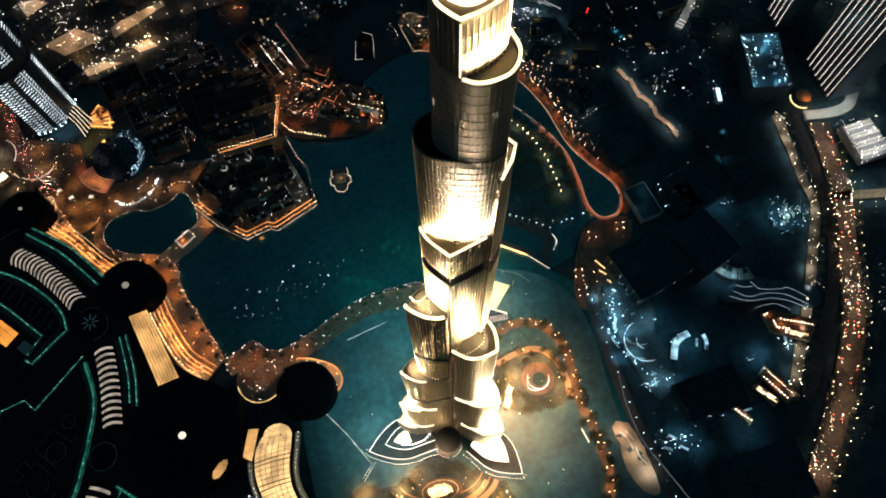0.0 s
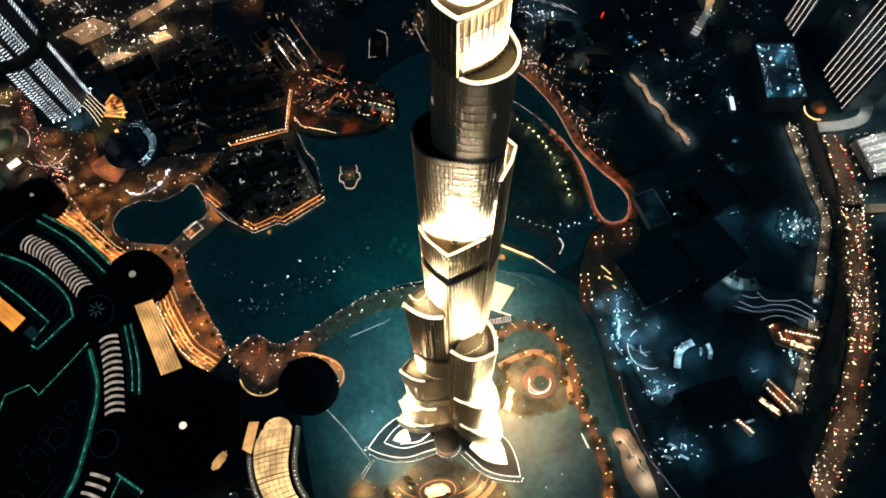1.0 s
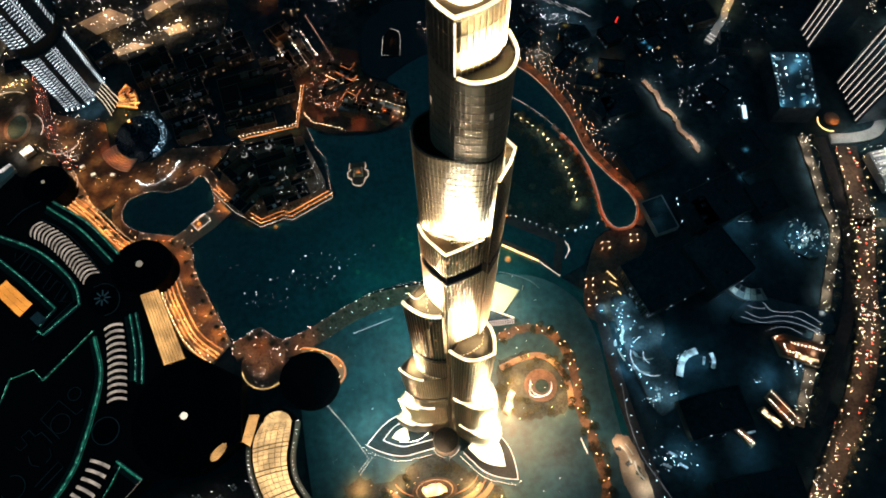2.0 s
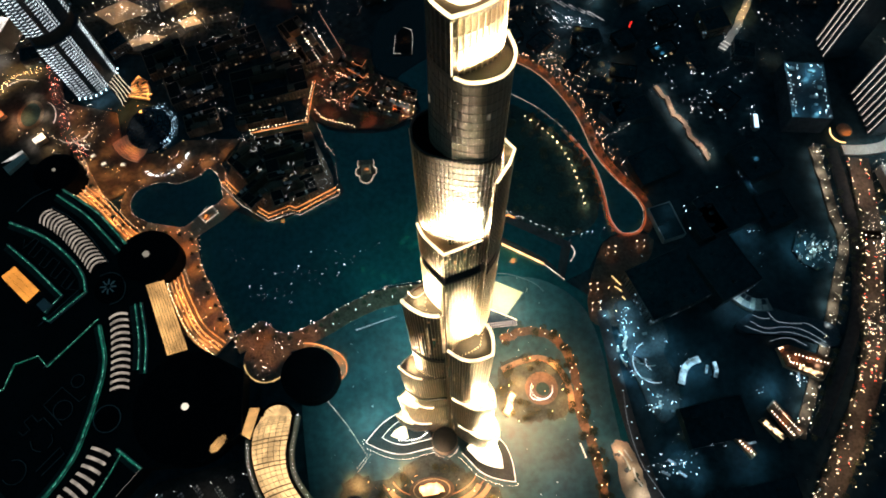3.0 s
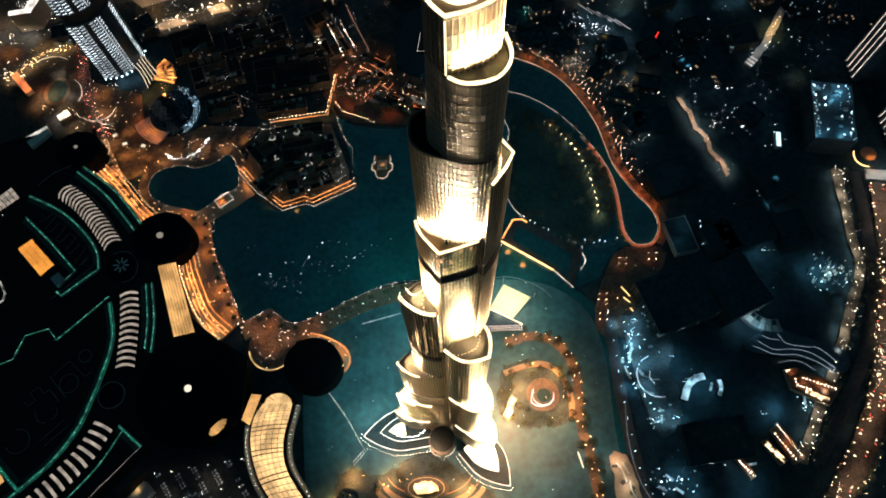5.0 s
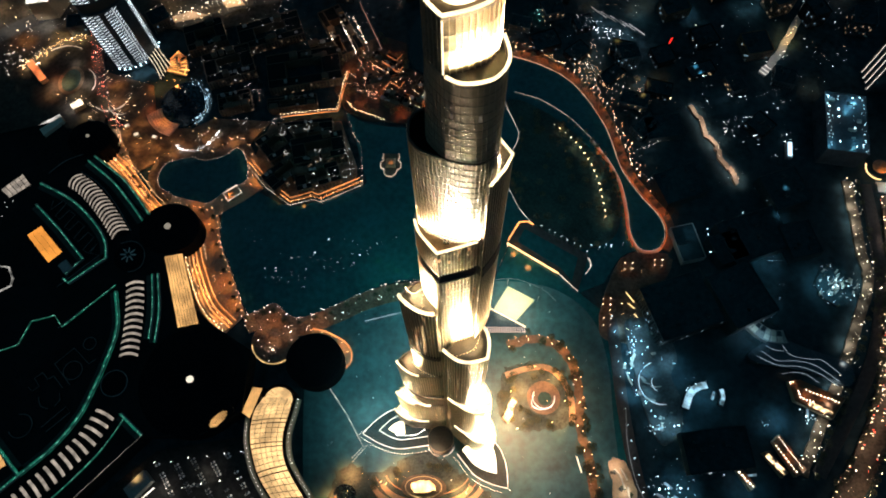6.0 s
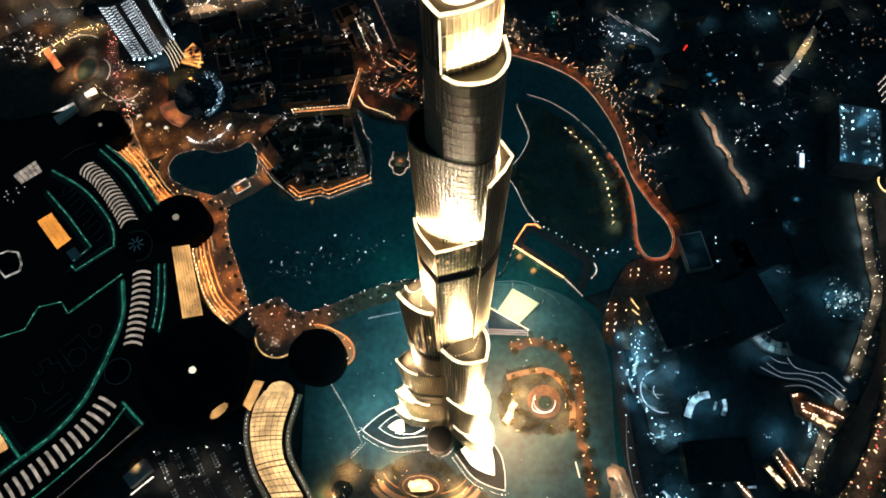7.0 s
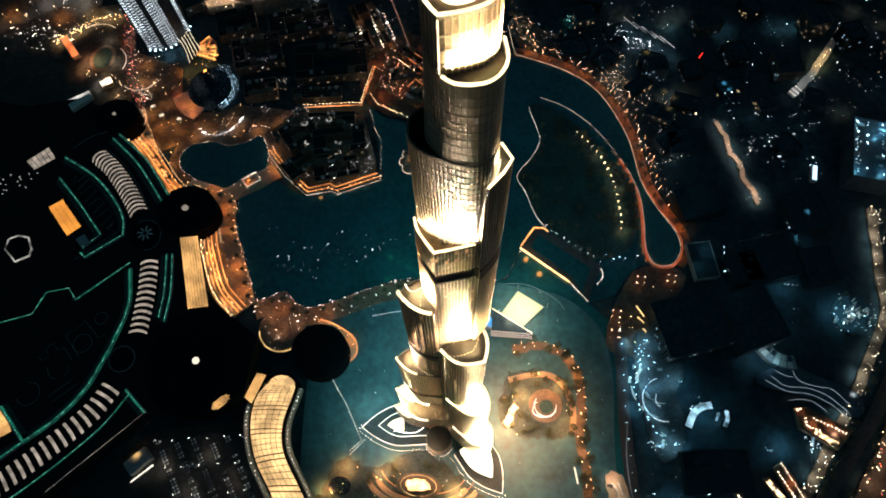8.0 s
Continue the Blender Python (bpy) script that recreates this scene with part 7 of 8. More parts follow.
restaurant([(344, 46), (356, 48), (398, 29), (382, 9), (347, 26)], (([(360, 37), (391, 25)], 3.6, 0.7), ([(352, 36), (353, 29), (366, 25)], 3.2, 0.7), ([(345, 44), (350, 46)], 3, 0.8)), [(361, 24), (381, 14)], "long low restaurant with a red-brown roof and golden front")
restaurant([(319, -14), (327, -7), (348, -40), (336, -47)], (([(321, -18), (337, -43)], 3.6, 0.7), ([(325, -10), (344, -40)], 2.4, 0.4)), None, "low red-brown restaurant with two rows of lamps")
restaurant([(308, -25), (314, -23), (330, -43), (323, -48)], (), [(311, -27), (326, -44)], "narrow restaurant pavilion with a glowing golden roof")
restaurant([(280, -42), (286, -41), (297, -57), (291, -61)], (([(282, -44), (294, -58)], 3.4, 0.8),), None, "small amber-lit restaurant beside the canal walk")
lamp(330, 6, 7, 2600, (0.45, 0.8, 1.0), 2)


# beige floodlit lane and pale block by the park
LANE = spline([(284, 382), (294, 360), (298, 340), (308, 326), (312, 304), (322, 290), (327, 274)], 6)
light_points("lane_lamp", [(x + random.gauss(0, 2), y + random.gauss(0, 2), 2) for x, y, h in along(LANE, 7)], points("lane_small_lamp", (1.0, 0.85, 0.7), 0.8), "small lamps along a floodlit lane", "street lights", 0.5)
setting("road_lane", strip(ragged(LANE, 1.8), 5.6, -3, -0.3), M_WALK, "short floodlit lane of pale paving", "road")
for x, y, h in along(LANE, 11, 4):
    lamp(x + random.uniform(-2, 2), y, 6, 4200 * random.choice((0.25, 0.6, 1.0, 2.0)), (1.0, 0.84, 0.70), 2)
city_block(258, 196, 26, 42, 9, 14, M_CONCRETE, None, "grey low building with a row of lamps on its edge", units=2)
for x, y in ((252, 186), (262, 208)):
    lamp(x, y, 18, 1200, (0.45, 0.8, 1.0), 3)
lamps("cool", [(282, 214), (282, 180)], 7)
bar = thing("light_sign", 390, 318, 0, "upright bluish light panel on a wall", "light panel", turn=-8)
part("panel", solid([(-2.2, -9), (2.2, -9), (2.2, 9), (-2.2, 9)], 6, 7), glowing("bluish_panel", (0.5, 0.8, 1.0), 1.6), bar)
part("support", solid([(-3, -10), (3, -10), (3, 10), (-3, 10)], -0.5, 6), M_CONCRETE, bar)

# ---- towers with upright light lines ----
def striped_tower(x, y, w, d, h, turn, lines, label):
    ob = thing("office_tower", x, y, -0.5, label, "tower", turn=turn)
    bmq = bmesh.new()
    block(bmq, 0, 0, 0, w, d, h)
    part("body", bmq, M_GLASSWALL, ob)
    bmq = bmesh.new()
    block(bmq, 0, 0, h, w * 0.8, d * 0.8, 12)
    part("crown", bmq, M_GLASSWALL, ob)
    for k in range(lines):
        o = (k + 0.5) / lines - 0.5
        part("light_line", strip([(-w / 2 - 0.3, o * d - 0.2), (-w / 2 - 0.3, o * d + 0.2)], 0.4, 2 + 2 * (k % 2), h - 4), glowing("upright_strip", (1.0, 0.88, 0.78), 1.05), ob, "upright pale light line")
        part("fin", strip([(-w / 2 - 0.2, o * d + 2.2), (-w / 2 - 0.2, o * d + 3.0)], 0.9, 0, h), M_SPANDREL, ob)
    return ob


striped_tower(538, 322, 40, 62, 300, 4, 8, "tall dark office tower with upright pale light lines")
striped_tower(516, 420, 36, 32, 260, 4, 4, "dark tower with four upright pale light lines")
part_fan = thing("entrance_canopy", 490, 297, 0, "round drop-off canopy glowing amber", "canopy")
part("roof", solid(arc(0, 0, 9, 0, 345, 26), 5, 6.2), M_WALK, part_fan)
part("support", solid(arc(0, 0, 4, 0, 330, 12), -0.5, 5), M_CONCRETE, part_fan)
part("rim_light", strip(arc(0, 0, 14, 150, 270, 24), 1.0, 0.2, 1.0), glowing("amber_rim", GOLD, 2.0), part_fan)
lamp(492, 288, 12, 9000, ORANGE)
stand = thing("grandstand", 534, 223, 0, "bright white floodlit market hall", "hall", turn=8)
part("wall", solid([(-19, -24), (19, -24), (19, 24), (-19, 24)], -0.4, 12), M_CONCRETE, stand)
for k in range(12):
    o = random.uniform(-1.5, 1.5)
    part("roof_panel", solid([(-17 + o, -23 + 3.9 * k), (17 + o, -23 + 3.9 * k), (17 + o, -20.6 + 3.9 * k), (-17 + o, -20.6 + 3.9 * k)], 12, 13.2 + 0.9 * (k % 2)), M_PALE if k % 3 else M_CONCRETE, stand)
for x, y in ((524, 238), (541, 228), (530, 206)):
    lamp(x, y, 28, 10500, (0.92, 0.97, 1.0), 4)
light_points("market_lamp", scatter([(512, 252), (556, 250), (554, 200), (510, 192)], 110, 14), points("market_white_lamp", WHITE, 3.5), "scattered white market lamps", "market lights", 0.6)

# ---- street lamps and traffic glow on the roads ----
for off in (-14, 14):
    lamps("gold", offset(HIGHWAY[1:64], off), 13, 2.0, single=False)
lamps("gold", offset(SIDE, -6), 24, 3.5, single=False)
light_points("street_light", [(x + random.gauss(0, 4.5), y + random.gauss(0, 4), 5) for x, y, h in along(SIDE, 2.2)], points("side_road_lamp", (1.0, 0.84, 0.62), 3.2), "small lamps among parked cars on a side road", "street lights", 0.5)
for x, y, h in along(HIGHWAY[1:66], 20, 10):
    lamp(x + random.uniform(-6, 6), y, 12, 7000 * random.uniform(0.1, 2.0), (1.0, 0.62, 0.36), 3)
for x, y, h in along(offset(SIDE, -4), 24, 10):
    lamp(x, y, 7, 6200 * random.uniform(0.2, 1.6), (0.92, 0.94, 0.84), 3)
for x, y in ((496, 273), (516, 272), (538, 278), (555, 294), (568, 316), (580, 345), (505, 162), (524, 160), (545, 157)):
    lamp(x, y, 12, 9000, (0.90, 0.97, 0.86), 3)
lamps("gold", offset(NORTH, 10), 17, 3, single=False)
lamps("gold", offset(NORTH, -10), 19, 3, single=False)
lamps("gold", NORTH2, 12, 3, single=False)
for line, w in ((NORTH, 3200), (NORTH2, 3200)):
    for x, y, h in along(line, 30, 10):
        lamp(x, y, 9, w * random.uniform(0.15, 0.8), (1.0, 0.66, 0.38), 3)
light_points("street_light", rows_of(offset(HIGHWAY[1:66], 13) + offset(HIGHWAY[1:66], -13)[::-1], 330, 1.0, (75, 60, 160), (3, 6)), points("boulevard_lamp", (1.0, 0.80, 0.58), 4.0), "countless golden lamps along the boulevard", "street lights", 0.5)

# ---- the city beyond ----
CITY_LABELS = ("low dark city block with a few lit windows", "flat-roofed apartment block with sparse lights", "dark rooftop block among street lights")
placed = []
tries = 0
while len(placed) < 95 and tries < 4000:
    tries += 1
    x, y = random.uniform(-760, 760), random.uniform(430, 900)
    if x < 40 and x > -330 and y < 545:
        continue
    if x < -330 and y < 500 + 0.2 * (x + 330):
        continue
    if any(math.hypot(x - a, y - b) < 42 for a, b in placed) or any(math.hypot(x - a, y - b) < 34 for a, b in NORTH):
        continue
    if 440 < x < 600 and y < 470 or inside(x, y, LAKE) or min(math.hypot(x - a, y - b) for a, b in LAKE) < 40:
        continue
    placed.append((x, y))
    city_block(x, y, random.uniform(20, 38), random.uniform(18, 32), random.choice((9, 12, 15, 18, 24)), random.choice((12, 20, -10, 35)), random.choice((M_GLASSWALL, M_ROOF, M_DIMSTONE)), random.choice((DIMW, DIMG, W_WARM)), random.choice(CITY_LABELS), units=3)
for x, y in ((110, 470), (150, 455), (190, 420), (215, 385), (245, 400), (225, 345), (160, 500), (205, 460), (255, 450), (120, 520), (80, 500), (300, 430), (340, 410), (360, 350), (310, 480), (400, 420)):
    city_block(x, y, random.uniform(20, 34), random.uniform(16, 28), random.choice((8, 10, 14)), random.choice((20, -15, 40)), random.choice((M_GLASSWALL, M_ROOF)), random.choice((DIMW, DIMG)), random.choice(CITY_LABELS), units=3)
WESTCITY = [(60, 480), (200, 400), (250, 300), (420, 300), (460, 430), (620, 560), (620, 800), (60, 800)]
light_points("street_light", rows_of(WESTCITY, 640, 6, (25, 115)), points("far_cool_lamp", (0.78, 0.92, 1.0), 2.2), "countless far cool street lights", "street lights", 0.5)
light_points("street_light", rows_of(WESTCITY, 90, 6, (25, 115)), points("far_warm_lamp", (1.0, 0.7, 0.42), 3.0), "countless far warm street lights", "street lights", 0.5)
SHORECITY = offset(SHORE[8:44], 14) + offset(SHORE[8:44], 55)[::-1]
light_points("street_light", rows_of(SHORECITY, 90, 5, (-30, 60)), points("shore_white_lamp", (1.0, 0.9, 0.8), 3.0), "small white lights behind the shore walk", "street lights", 0.45)
light_points("street_light", rows_of(SHORECITY, 90, 5, (-30, 60)), points("shore_warm_lamp", (1.0, 0.55, 0.3), 4.0), "countless warm lights behind the shore walk", "street lights", 0.5)
PALCITY = [(-330, 360), (-140, 370), (-100, 440), (-60, 540), (40, 560), (40, 800), (-420, 800), (-380, 480)]
light_points("street_light", rows_of(PALCITY, 1500, 14, (12, 102, -60)), points("far_white_lamp", WHITE, 1.2), "countless small lights among hotel courtyards", "street lights", 0.36)
light_points("street_light", rows_of(PALCITY, 140, 12, (12, 102, -60)), points("far_orange_lamp", (1.0, 0.50, 0.28), 3.4), "countless small orange lights among hotel courtyards", "street lights", 0.36)
lamps("gold", spline([(-134, 378), (-125, 366), (-105, 358), (-84, 349)], 5), 4.0, 0.6)
GARDENCITY = [(-130, 395), (-100, 375), (-50, 350), (-10, 366), (-20, 405), (-60, 430), (-75, 455), (-130, 440)]
light_points("street_light", rows_of(GARDENCITY, 330, 7, (-25, 65), (2.5, 4.5)), points("garden_orange_lamp", (1.0, 0.52, 0.32), 3.4), "small orange lights in hotel gardens", "street lights", 0.36)
light_points("street_light", rows_of(SOUK, 150, 16, (14, 104), (2.5, 4.5)), points("souk_roof_lamp", WHITE, 2.0), "small lights on souk roofs", "street lights", 0.38)
EASTCITY = [(-720, 360), (-520, 420), (-440, 470), (-330, 560), (-300, 800), (-800, 800)]
light_points("street_light", rows_of(EASTCITY, 1600, 6, (18, 108)), points("far_gold_lamp", (1.0, 0.88, 0.74), 2.8), "countless golden street lights in the far city", "street lights", 0.48)
HOTELCITY = [(-500, 380), (-440, 330), (-415, 320), (-380, 400), (-430, 420), (-470, 440)]
light_points("street_light", rows_of(HOTELCITY, 110, 4, (60, 150), (2.5, 5)), points("hotel_street_lamp", (1.0, 0.7, 0.45), 4.0), "countless small lights round a hotel forecourt", "street lights", 0.42)
WESTDARK = [(190, 100), (300, 60), (430, 250), (420, 330), (250, 300), (210, 180)]
light_points("street_light", rows_of(WESTDARK, 40, 6, (20, 110)), points("far_dim_lamp", COOL, 1.8), "few dim bluish lights among dark blocks", "street lights", 0.4)
light_points("street_light", rows_of([(190, -20), (330, 10), (400, 40), (340, -130), (200, -130)], 45, 6, (8, 98)), points("far_dim_lamp", COOL, 1.4), "few dim bluish lights among dark blocks", "street lights", 0.5)
light_points("street_light", rows_of(offset(HIGHWAY[4:64], 22) + offset(HIGHWAY[4:64], 110)[::-1], 200, 6, (70, 160)), points("east_side_lamp", (1.0, 0.8, 0.55), 3.0), "countless lights beyond the boulevard", "street lights", 0.5)
for x, y, w, c in ((-560, 466, 34, ORANGE), (-625, 462, 40, ORANGE), (-520, 474, 26, GOLD), (-496, 468, 26, GOLD), (-500, 402, 22, (1.0, 0.28, 0.08)), (-474, 366, 16, WHITE), (-430, 374, 12, GOLD), (-552, 536, 24, WHITE), (-380, 530, 16, GOLD), (-310, 560, 12, GOLD), (230, 405, 12, (1.0, 0.35, 0.1)), (200, 470, 10, ORANGE), (415, 481, 14, GOLD), (440, 520, 10, WHITE), (-180, 570, 14, (1.0, 0.2, 0.05)), (300, 520, 8, COOL), (230, 520, 8, (0.5, 0.9, 0.9)), (250, 420, 6, ORANGE)):
    lamp(x, y, 12, w * 480, c, 3)
for k in range(46):
    x, y = random.uniform(60, 520), random.uniform(400, 760)
    if k % 3 == 0:
        x, y = random.uniform(-560, 20), random.uniform(560, 760)
    if not inside(x, y, LAKE) and crowd(x, y) > 0.45:
        lamp(x, y, 10, random.uniform(1200, 5200), random.choice(((1.0, 0.7, 0.45), (0.7, 0.9, 1.0), (0.6, 0.9, 0.95), (1.0, 0.5, 0.25))), 3)
REDROAD = spline([(-480, 520), (-462, 447), (-446, 400), (-434, 370), (-409, 338)], 6)
road("road_hotel", REDROAD, 14, "street crowded with red tail lamps")
for k, lane in enumerate((-6.2, -3.8, -1.4, 1.4, 3.8, 6.2)):
    spots = [(x + random.uniform(-0.5, 0.5), y + random.uniform(-0.8, 0.8), 0.6) for x, y, h in along(offset(REDROAD, lane), 3.4, random.uniform(0, 3)) if random.random() < 0.8]
    if k % 3 == 2:
        light_points("head_lamp", spots, points("head_lamp_dot", (1.0, 0.72, 0.55), 2.4), "queued lane of head lamps on a hotel street", "head lights", 0.5)
    else:
        light_points("tail_lamp", spots, points("tail_lamp_dot", (1.0, 0.22, 0.14), 2.4), "queued lane of red tail lamps on a hotel street", "tail lights", 0.5)

# forecourts, golden drive and lit canopies round the hotel
DRIVE = spline([(-552, 424), (-536, 438), (-516, 460), (-498, 471), (-482, 474)], 6)
light_points("street_light", [(x + random.gauss(0, 2.5), y + random.gauss(0, 2.5), 2.5) for x, y, h in along(DRIVE, 0.7)], points("drive_gold_lamp", (1.0, 0.62, 0.28), 4.0), "dense golden lamps along a hotel drive", "street lights", 0.5)
light_points("street_light", [(x + random.gauss(0, 9), y + random.gauss(0, 7), 2.5) for x, y, h in along(DRIVE, 1.4)], points("drive_gold_lamp", (1.0, 0.7, 0.4), 4.0), "scattered lamps beside a hotel drive", "street lights", 0.55)
for x, y, h in along(DRIVE, 12, 3):
    lamp(x, y, 7, 7500 * random.uniform(0.4, 1.7), (1.0, 0.60, 0.26), 2)
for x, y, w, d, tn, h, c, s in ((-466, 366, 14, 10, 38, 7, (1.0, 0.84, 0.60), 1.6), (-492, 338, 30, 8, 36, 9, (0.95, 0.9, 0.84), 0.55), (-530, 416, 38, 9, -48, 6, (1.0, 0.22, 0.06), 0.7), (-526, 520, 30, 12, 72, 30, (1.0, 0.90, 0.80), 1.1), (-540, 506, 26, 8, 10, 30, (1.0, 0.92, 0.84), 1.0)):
    ob = thing("lit_pavilion", x, y, -0.4, "low flat building with roof panels made to glow", "building", turn=tn)
    bmq = bmesh.new()
    block(bmq, 0, 0, 0, w, d, h)
    part("wall", bmq, M_STONE, ob)
    # light on these roofs is put in as a glow of the panels
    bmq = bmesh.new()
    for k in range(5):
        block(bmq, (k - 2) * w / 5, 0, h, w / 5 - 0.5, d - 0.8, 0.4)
    part("roof_panel", bmq, glowing("roof_sheet_glow", c, s, 0.6, 0.1), ob)
setting("pavement_turning_oval", strip(arc(-486, 406, 14, 0, 345, 30, 19), 4.0, -3, -0.2, True), M_PLOT, "brown paved turning loop round a dark planted island", "paving")
setting("grass_turning_oval", solid(arc(-486, 406, 11.5, 0, 345, 26, 16.5), -3, -0.1), M_GRASS, "dark planted island in a turning loop", "planting")
for x, y, w, c in ((-486, 430, 5200, (1.0, 0.86, 0.66)), (-468, 402, 5200, (1.0, 0.86, 0.66)), (-503, 398, 5200, (1.0, 0.78, 0.5)), (-462, 366, 9000, (1.0, 0.72, 0.36))):
    lamp(x, y, 10, w, c, 2)
for k, (x, y, r, a0, a1) in enumerate(((-500, 425, 34, 60, 130), (-480, 400, 26, -20, 60), (-430, 385, 24, 230, 330), (-414, 372, 16, 200, 300))):
    light_line("kerb_light", arc(x, y, r, a0, a1, 16), 1.0, 0.1, glowing("pale_kerb_strip", (1.0, 0.86, 0.7), 0.45, 0.8, 0.1), "curved pale light line along a hotel drive")
for x, y, w, c in ((-505, 385, 12, (1.0, 0.5, 0.2)), (-488, 400, 12, (1.0, 0.55, 0.25)), (-470, 380, 14, (1.0, 0.62, 0.3)), (-450, 350, 10, (1.0, 0.6, 0.3)), (-535, 490, 10, WHITE), (-500, 500, 8, WHITE), (-384, 503, 12, (1.0, 0.8, 0.6)), (-350, 515, 12, (1.0, 0.8, 0.6)), (-307, 535, 14, (1.0, 0.72, 0.45)), (-292, 541, 20, (1.0, 0.6, 0.25)), (-460, 432, 10, (1.0, 0.3, 0.15)), (-444, 398, 12, (1.0, 0.35, 0.2)), (-425, 370, 10, (1.0, 0.4, 0.2)), (-375, 395, 14, ORANGE), (-355, 345, 8, ORANGE), (-365, 420, 10, ORANGE)):
    lamp(x, y, 9, w * 620, c, 3)
light_points("street_light", [(x + random.gauss(0, 1.5), y + random.gauss(0, 1.5), 7) for x, y in ((-384, 503), (-365, 510), (-349, 515), (-330, 524), (-318, 531), (-307, 536), (-296, 540), (-290, 542), (-427, 547), (-404, 549), (-380, 554)) for _ in range(3)], glowing("avenue_lamp", (1.0, 0.82, 0.6), 9.0), "bright lamps along a far avenue", "street lights", 0.7)

light_points("street_light", rows_of([(505, 285), (545, 285), (575, 320), (640, 400), (640, 480), (560, 480), (575, 380), (560, 300)], 130, 4, (30, 80, 120), (3, 6)), points("loop_lamp", (1.0, 0.84, 0.64), 4.0), "small lamps beside a curving slip road", "street lights", 0.55)
for x, y, w in ((575, 300, 9), (600, 340, 10), (585, 400, 12), (610, 430, 10), (565, 440, 8), (560, 255, 8), (575, 220, 8)):
    lamp(x, y, 11, w * 700, (1.0, 0.82, 0.62), 3)

# a lit market street and a few coloured roofs in the far west
for x, y, w, c in ((-612, 516, 22000, (1.0, 0.66, 0.34)), (-574, 512, 14000, (1.0, 0.74, 0.46)), (-545, 486, 9000, (0.9, 0.92, 0.9)), (-585, 486, 9000, (0.95, 0.9, 0.8))):
    lamp(x, y, 16, w, c, 3)
MARKET = spline([(377, 429), (389, 444), (405, 464), (415, 481), (432, 508), (452, 542)], 6)
road("road_market", ragged(MARKET, 1.2), 9, "short market street under bright lamps", M_CONCRETE)
for (x, y), w, c in (((380, 433), 2200, WHITE), ((392, 448), 1500, WHITE), ((406, 465), 1200, (0.9, 0.9, 0.8)), ((413, 476), 5200, GOLD), ((422, 492), 5200, GOLD), ((440, 520), 2600, (1.0, 0.85, 0.6))):
    lamp(x, y, 8, w, c, 2)
light_points("market_lamp", [(x + random.gauss(0, 2.4), y + random.gauss(0, 2.4), 3) for x, y, h in along(MARKET[14:], 2.0)], points("market_street_lamp", (1.0, 0.82, 0.55), 3.0), "dense lamps of a market street", "street lights", 0.5)
for k in range(3):
    light_line("awning_light", [(372 + 4 * k, 431 + 4 * k), (379 + 4 * k, 424 + 4 * k)], 1.3, 4, glowing("awning_strip", (1.0, 0.96, 0.9), 0.8, 0.3), "short white light strip on a market awning")


def quarter(cx, cy, sx, sy, turn, n, colour, strength, watts, pool, trees=0, r=0.42):
    """A small lit square or garden in the far city: its lamps, the light they throw and a few trees."""
    ca, sa = math.cos(radians(turn)), math.sin(radians(turn))
    spots = []
    for _ in range(n):
        u, v = random.gauss(0, sx), random.gauss(0, sy)
        spots.append((cx + u * ca - v * sa, cy + u * sa + v * ca, random.uniform(2, 6)))
    light_points("square_lamp", spots, points("square_lamp_head", colour, strength), "small lamps of a lit square among dark blocks", "street lights", r)
    for k in range(2 if max(sx, sy) > 6 else 1):
        u = (k - 0.5) * sx if max(sx, sy) > 6 else 0
        lamp(cx + u * ca, cy + u * sa, 9, watts, pool, 2)
    for _ in range(trees):
        u, v = random.gauss(0, sx), random.gauss(0, sy)
        copy_thing(random.choice(TREE), pose(cx + u * ca - v * sa, cy + u * sa + v * ca, -0.8, 0, 0, random.uniform(0, 360)))


quarter(168, 450, 16, 3, 92, 34, (1.0, 0.72, 0.45), 2.6, 2600, (1.0, 0.32, 0.08))
quarter(166, 424, 5, 6, 0, 40, (1.0, 0.8, 0.6), 2.2, 2200, (1.0, 0.42, 0.14), 4)
quarter(222, 394, 11, 7, -50, 60, (1.0, 0.66, 0.42), 2.4, 3600, (1.0, 0.36, 0.10), 8)
quarter(244, 410, 7, 1.6, -62, 12, (0.9, 0.96, 1.0), 2.6, 700, (0.8, 0.95, 1.0))
quarter(296, 428, 11, 5, -62, 46, (0.7, 0.93, 1.0), 2.2, 3000, (0.3, 0.75, 1.0))
quarter(104, 517, 5, 4, 0, 26, (0.45, 1.0, 0.85), 1.2, 1800, (0.1, 0.8, 0.65))
quarter(240, 328, 14, 1.8, 24, 34, (1.0, 0.92, 0.8), 2.4, 700, (0.9, 0.9, 0.85))
quarter(352, 362, 4, 2.5, 20, 6, (0.95, 0.98, 1.0), 2.8, 400, (0.7, 0.9, 1.0))
quarter(330, 392, 2.5, 2, 20, 8, (0.95, 0.98, 1.0), 2.8, 700, (0.7, 0.9, 1.0))
quarter(318, 340, 3, 2.4, 60, 9, (1.0, 0.96, 0.9), 2.4, 1200, (1.0, 0.95, 0.85))
quarter(394, 384, 5, 2.5, 20, 8, (0.95, 0.98, 1.0), 2.6, 300, (0.7, 0.9, 1.0))
quarter(392, 330, 4, 8, 10, 8, (0.8, 0.95, 1.0), 2.0, 300, (0.5, 0.85, 1.0))
quarter(402, 452, 9, 5, 30, 12, (0.95, 0.98, 1.0), 2.4, 300, (0.7, 0.9, 1.0))
quarter(-180, 572, 9, 6, 0, 20, (1.0, 0.6, 0.35), 2.6, 5200, (1.0, 0.18, 0.04))
quarter(-330, 522, 14, 3, 26, 30, (1.0, 0.84, 0.62), 2.4, 3600, (1.0, 0.66, 0.38))
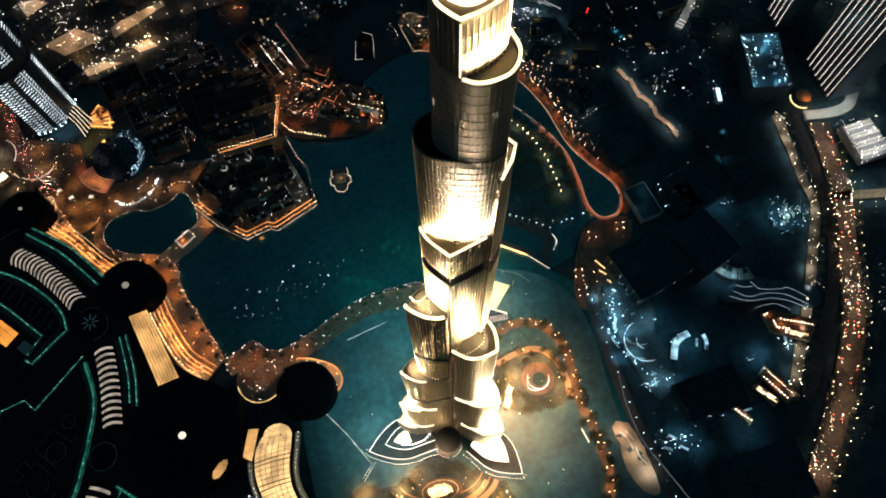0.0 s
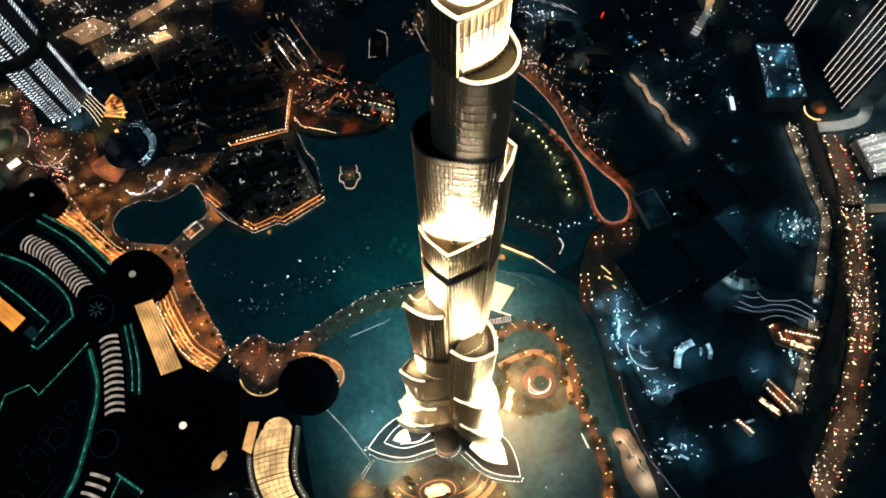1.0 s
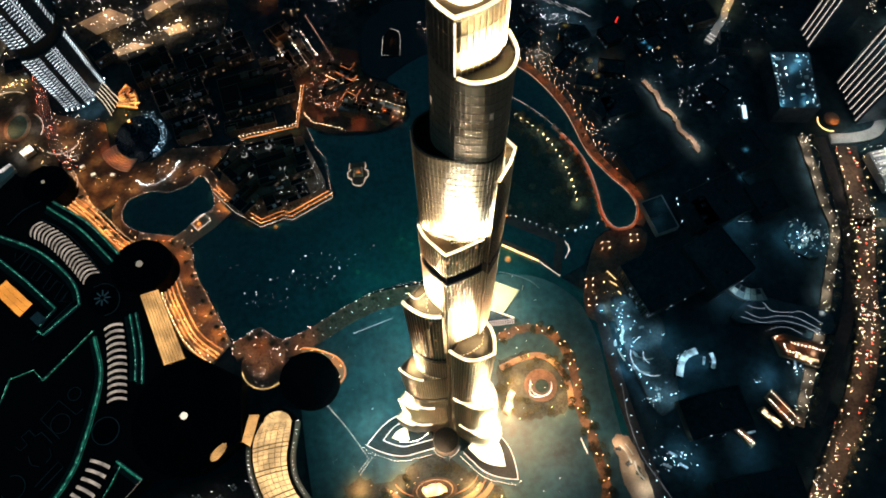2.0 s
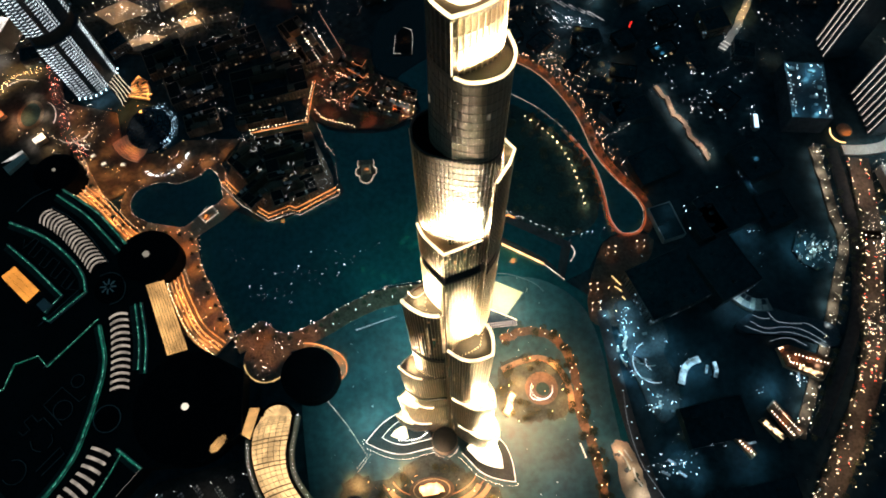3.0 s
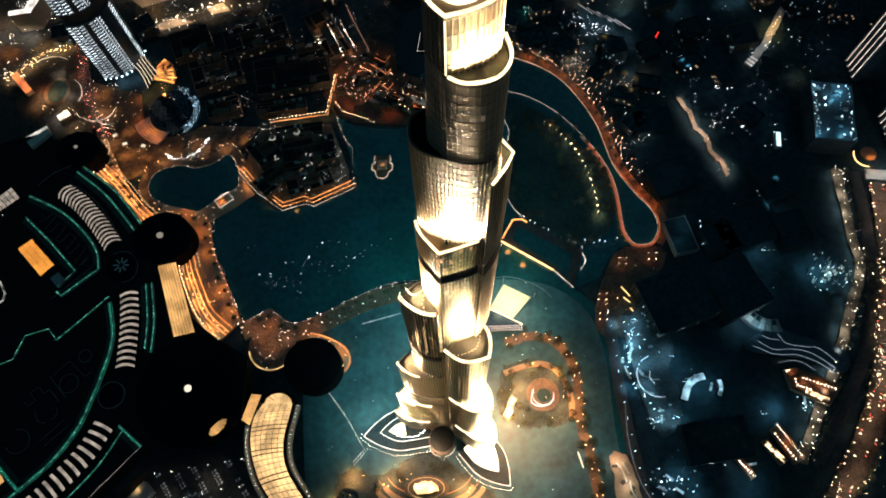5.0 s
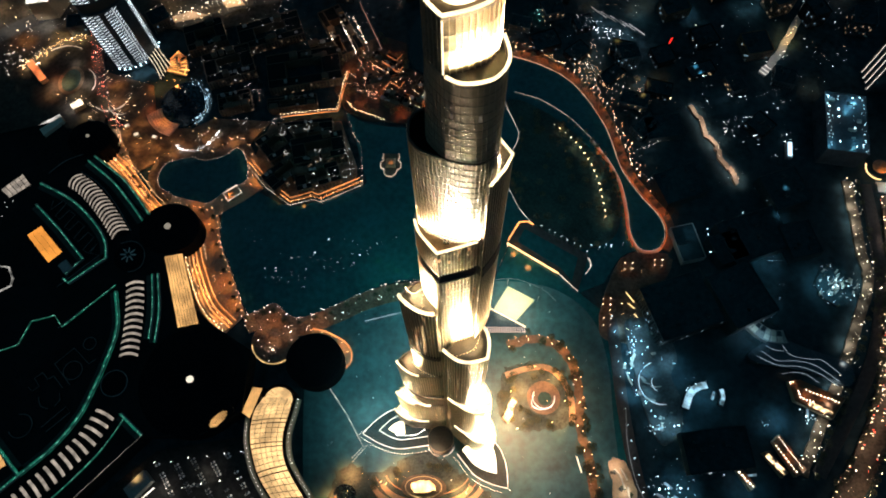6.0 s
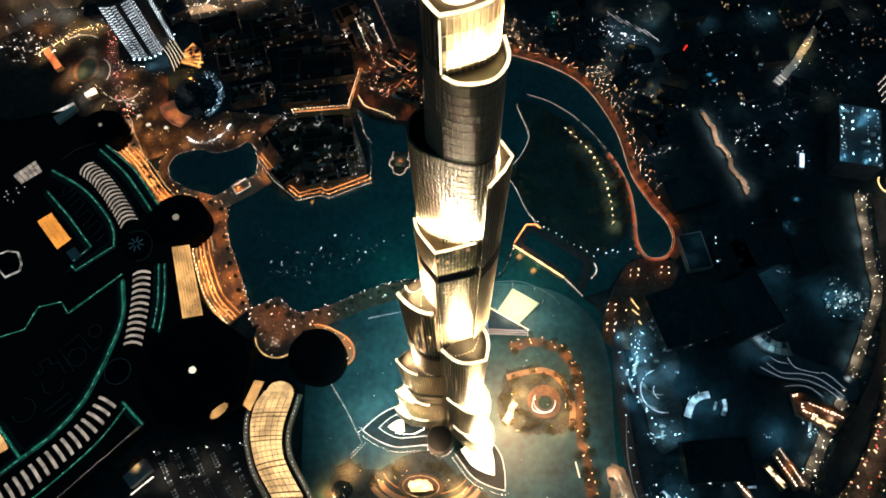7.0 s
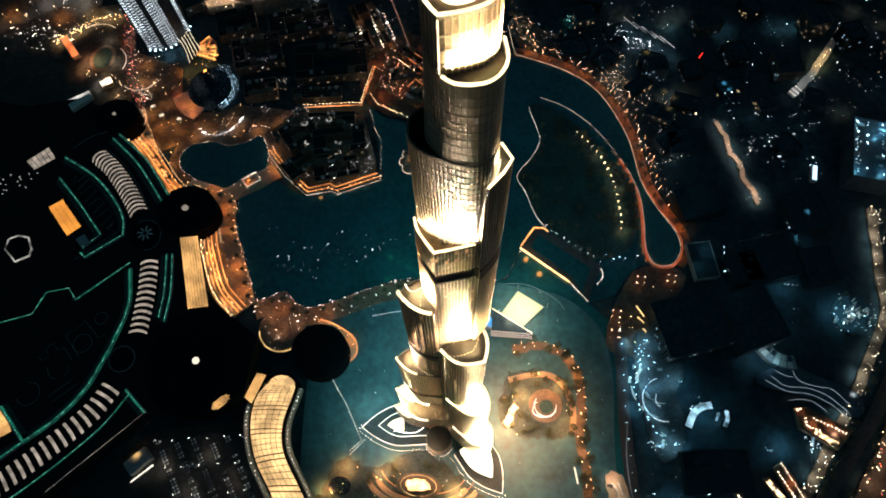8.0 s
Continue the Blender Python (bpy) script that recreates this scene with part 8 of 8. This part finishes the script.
quarter(46, 500, 20, 5, -64, 50, (1.0, 0.7, 0.42), 2.4, 3800, (1.0, 0.32, 0.08), 6)
quarter(62, 474, 9, 5, -64, 24, (1.0, 0.74, 0.5), 2.4, 2600, (1.0, 0.36, 0.10), 3)
# lit yards and lay-bys beside the far avenue
for pts, w in (([(-426, 559), (-388, 579), (-352, 557), (-399, 536)], 1.0), ([(-342, 570), (-328, 580), (-276, 605), (-271, 594), (-337, 554)], 1.2), ([(-314, 534), (-294, 543), (-283, 531), (-304, 523)], 0.8), ([(-386, 504), (-352, 518), (-328, 513), (-375, 496)], 0.8), ([(-465, 636), (-441, 637), (-426, 631), (-450, 610)], 1.2)):
    cx, cy = sum(p[0] for p in pts) / len(pts), sum(p[1] for p in pts) / len(pts)
    setting("pavement_yard", solid(ragged(pts, 1.5), -3, -0.3), M_STONE, "pale paved yard under warm lamps beside an avenue", "paving")
    for px, py in pts:
        lamp((px + cx) / 2, (py + cy) / 2, 8, 2600 * w * random.uniform(0.5, 1.5), (1.0, 0.70, 0.42), 2)
    light_points("yard_lamp", scatter(pts, 26, 3), points("yard_lamp_head", (1.0, 0.88, 0.72), 3.4), "small lamps and cars in a lit yard", "street lights", 0.55)
# long pale strips of a far avenue
for k in range(5):
    o = 2.4 * k
    light_line("avenue_light", [(172 + o + 9 * k, 526 - 8 * k + o * 0.6), (190 + o + 9 * k, 509 - 8 * k + o * 0.6)], 0.9, 5, glowing("avenue_strip", (0.95, 0.97, 1.0), 0.35, 0.9, 0.12), "pale light strip along a far avenue")
for x, y, tn, w, c, nm in ((266, 470, 60, 12, (1.0, 0.03, 0.02), "red"),):
    ob = thing("light_sign", x, y, -0.5, nm + " light panel on a dark flat roof", "light panel", turn=tn)
    bmq = bmesh.new()
    block(bmq, 0, 0, 0, w + 4, 6, 9)
    part("support", bmq, M_ROOF, ob)
    bmq = bmesh.new()
    block(bmq, 0, 0, 9, w, 1.6, 0.6)
    part("panel", bmq, glowing(nm + "_panel", c, 1.0), ob)
for x, y, w in ((178, 505, 10), (208, 490, 12), (226, 470, 8)):
    lamp(x, y, 14, w * 700, (0.8, 0.92, 1.0), 3)
light_points("street_light", rows_of([(150, 520), (240, 470), (250, 450), (240, 440), (150, 490)], 120, 6, (-30, -32), (2.5, 4)), points("plaza_white_lamp", (0.9, 0.95, 1.0), 3.0), "dense white lamps of a far square", "street lights", 0.5)

# small bluish courts and skylights in the dark quarter
BITS = []
for cx, cy, n, sx, sy in ((204, -3, 10, 5, 2.5), (224, -2, 8, 4, 2), (200, -62, 16, 7, 6), (226, -66, 16, 9, 5), (276, -99, 6, 2, 5), (362, 12, 18, 5, 8), (246, 40, 10, 4, 7), (318, 4, 6, 4, 3), (262, -44, 10, 8, 2), (300, 160, 5, 3, 3), (352, 178, 6, 4, 2), (330, 232, 5, 4, 2)):
    BITS += [(cx + random.gauss(0, sx), cy + random.gauss(0, sy), 3 + random.random()) for _ in range(n)]
light_points("court_lamp", BITS, points("cool_bit_lamp", (0.68, 0.9, 1.0), 3.0), "clusters of small bluish lights between dark roofs", "court lights", 0.6)
for cx, cy, a in ((210, -4, 12), (214, -58, -38), (222, -70, -38), (206, -68, -30), (360, 16, 80), (268, 30, 70), (296, -46, 8)):
    ob = thing("skylight", cx, cy, -0.3, "short bluish-lit glass skylight on a low kerb", "skylight", "short skylights", a)
    part("kerb", solid([(-4.4, -1.2), (4.4, -1.2), (4.4, 1.2), (-4.4, 1.2)], 0, 1.6), M_CONCRETE, ob)
    for k in range(4):
        bmq = bmesh.new()
        block(bmq, -3.2 + 2.1 * k, 0, 1.6, 1.8, 1.6, 0.3)
        part("pane", bmq, BLUEGLASS, ob)
# street trees along the boulevard and the slip road
for line, gap in ((offset(HIGHWAY[6:66], 13), 9), (offset(HIGHWAY[6:66], -13), 8), (offset(SIDE, 9), 12)):
    for x, y, h in along(line, gap, 3):
        if random.random() < 0.75:
            copy_thing(random.choice(TREE), pose(x + random.uniform(-2, 2), y + random.uniform(-2, 2), -0.8, 0, 0, random.uniform(0, 360)))

# rows of far street lamps, joined
for key, spots in LAMP_REST.items():
    head = {"gold": L_GOLD, "orange": L_ORANGE, "white": L_WHITE, "cool": L_COOL}[key]
    post, glow = bmesh.new(), bmesh.new()
    for x, y, z in spots:
        block(post, x, y, z, 0.25, 0.25, 6.5)
        gem(glow, x, y, z + 7, 0.42)
    ob = part("street_lamp", glow, head, None)
    tagged(ob, "long rows of far street lamps with glowing heads", "street lamps", kind="stuff")
    part("post", post, M_POST, ob)
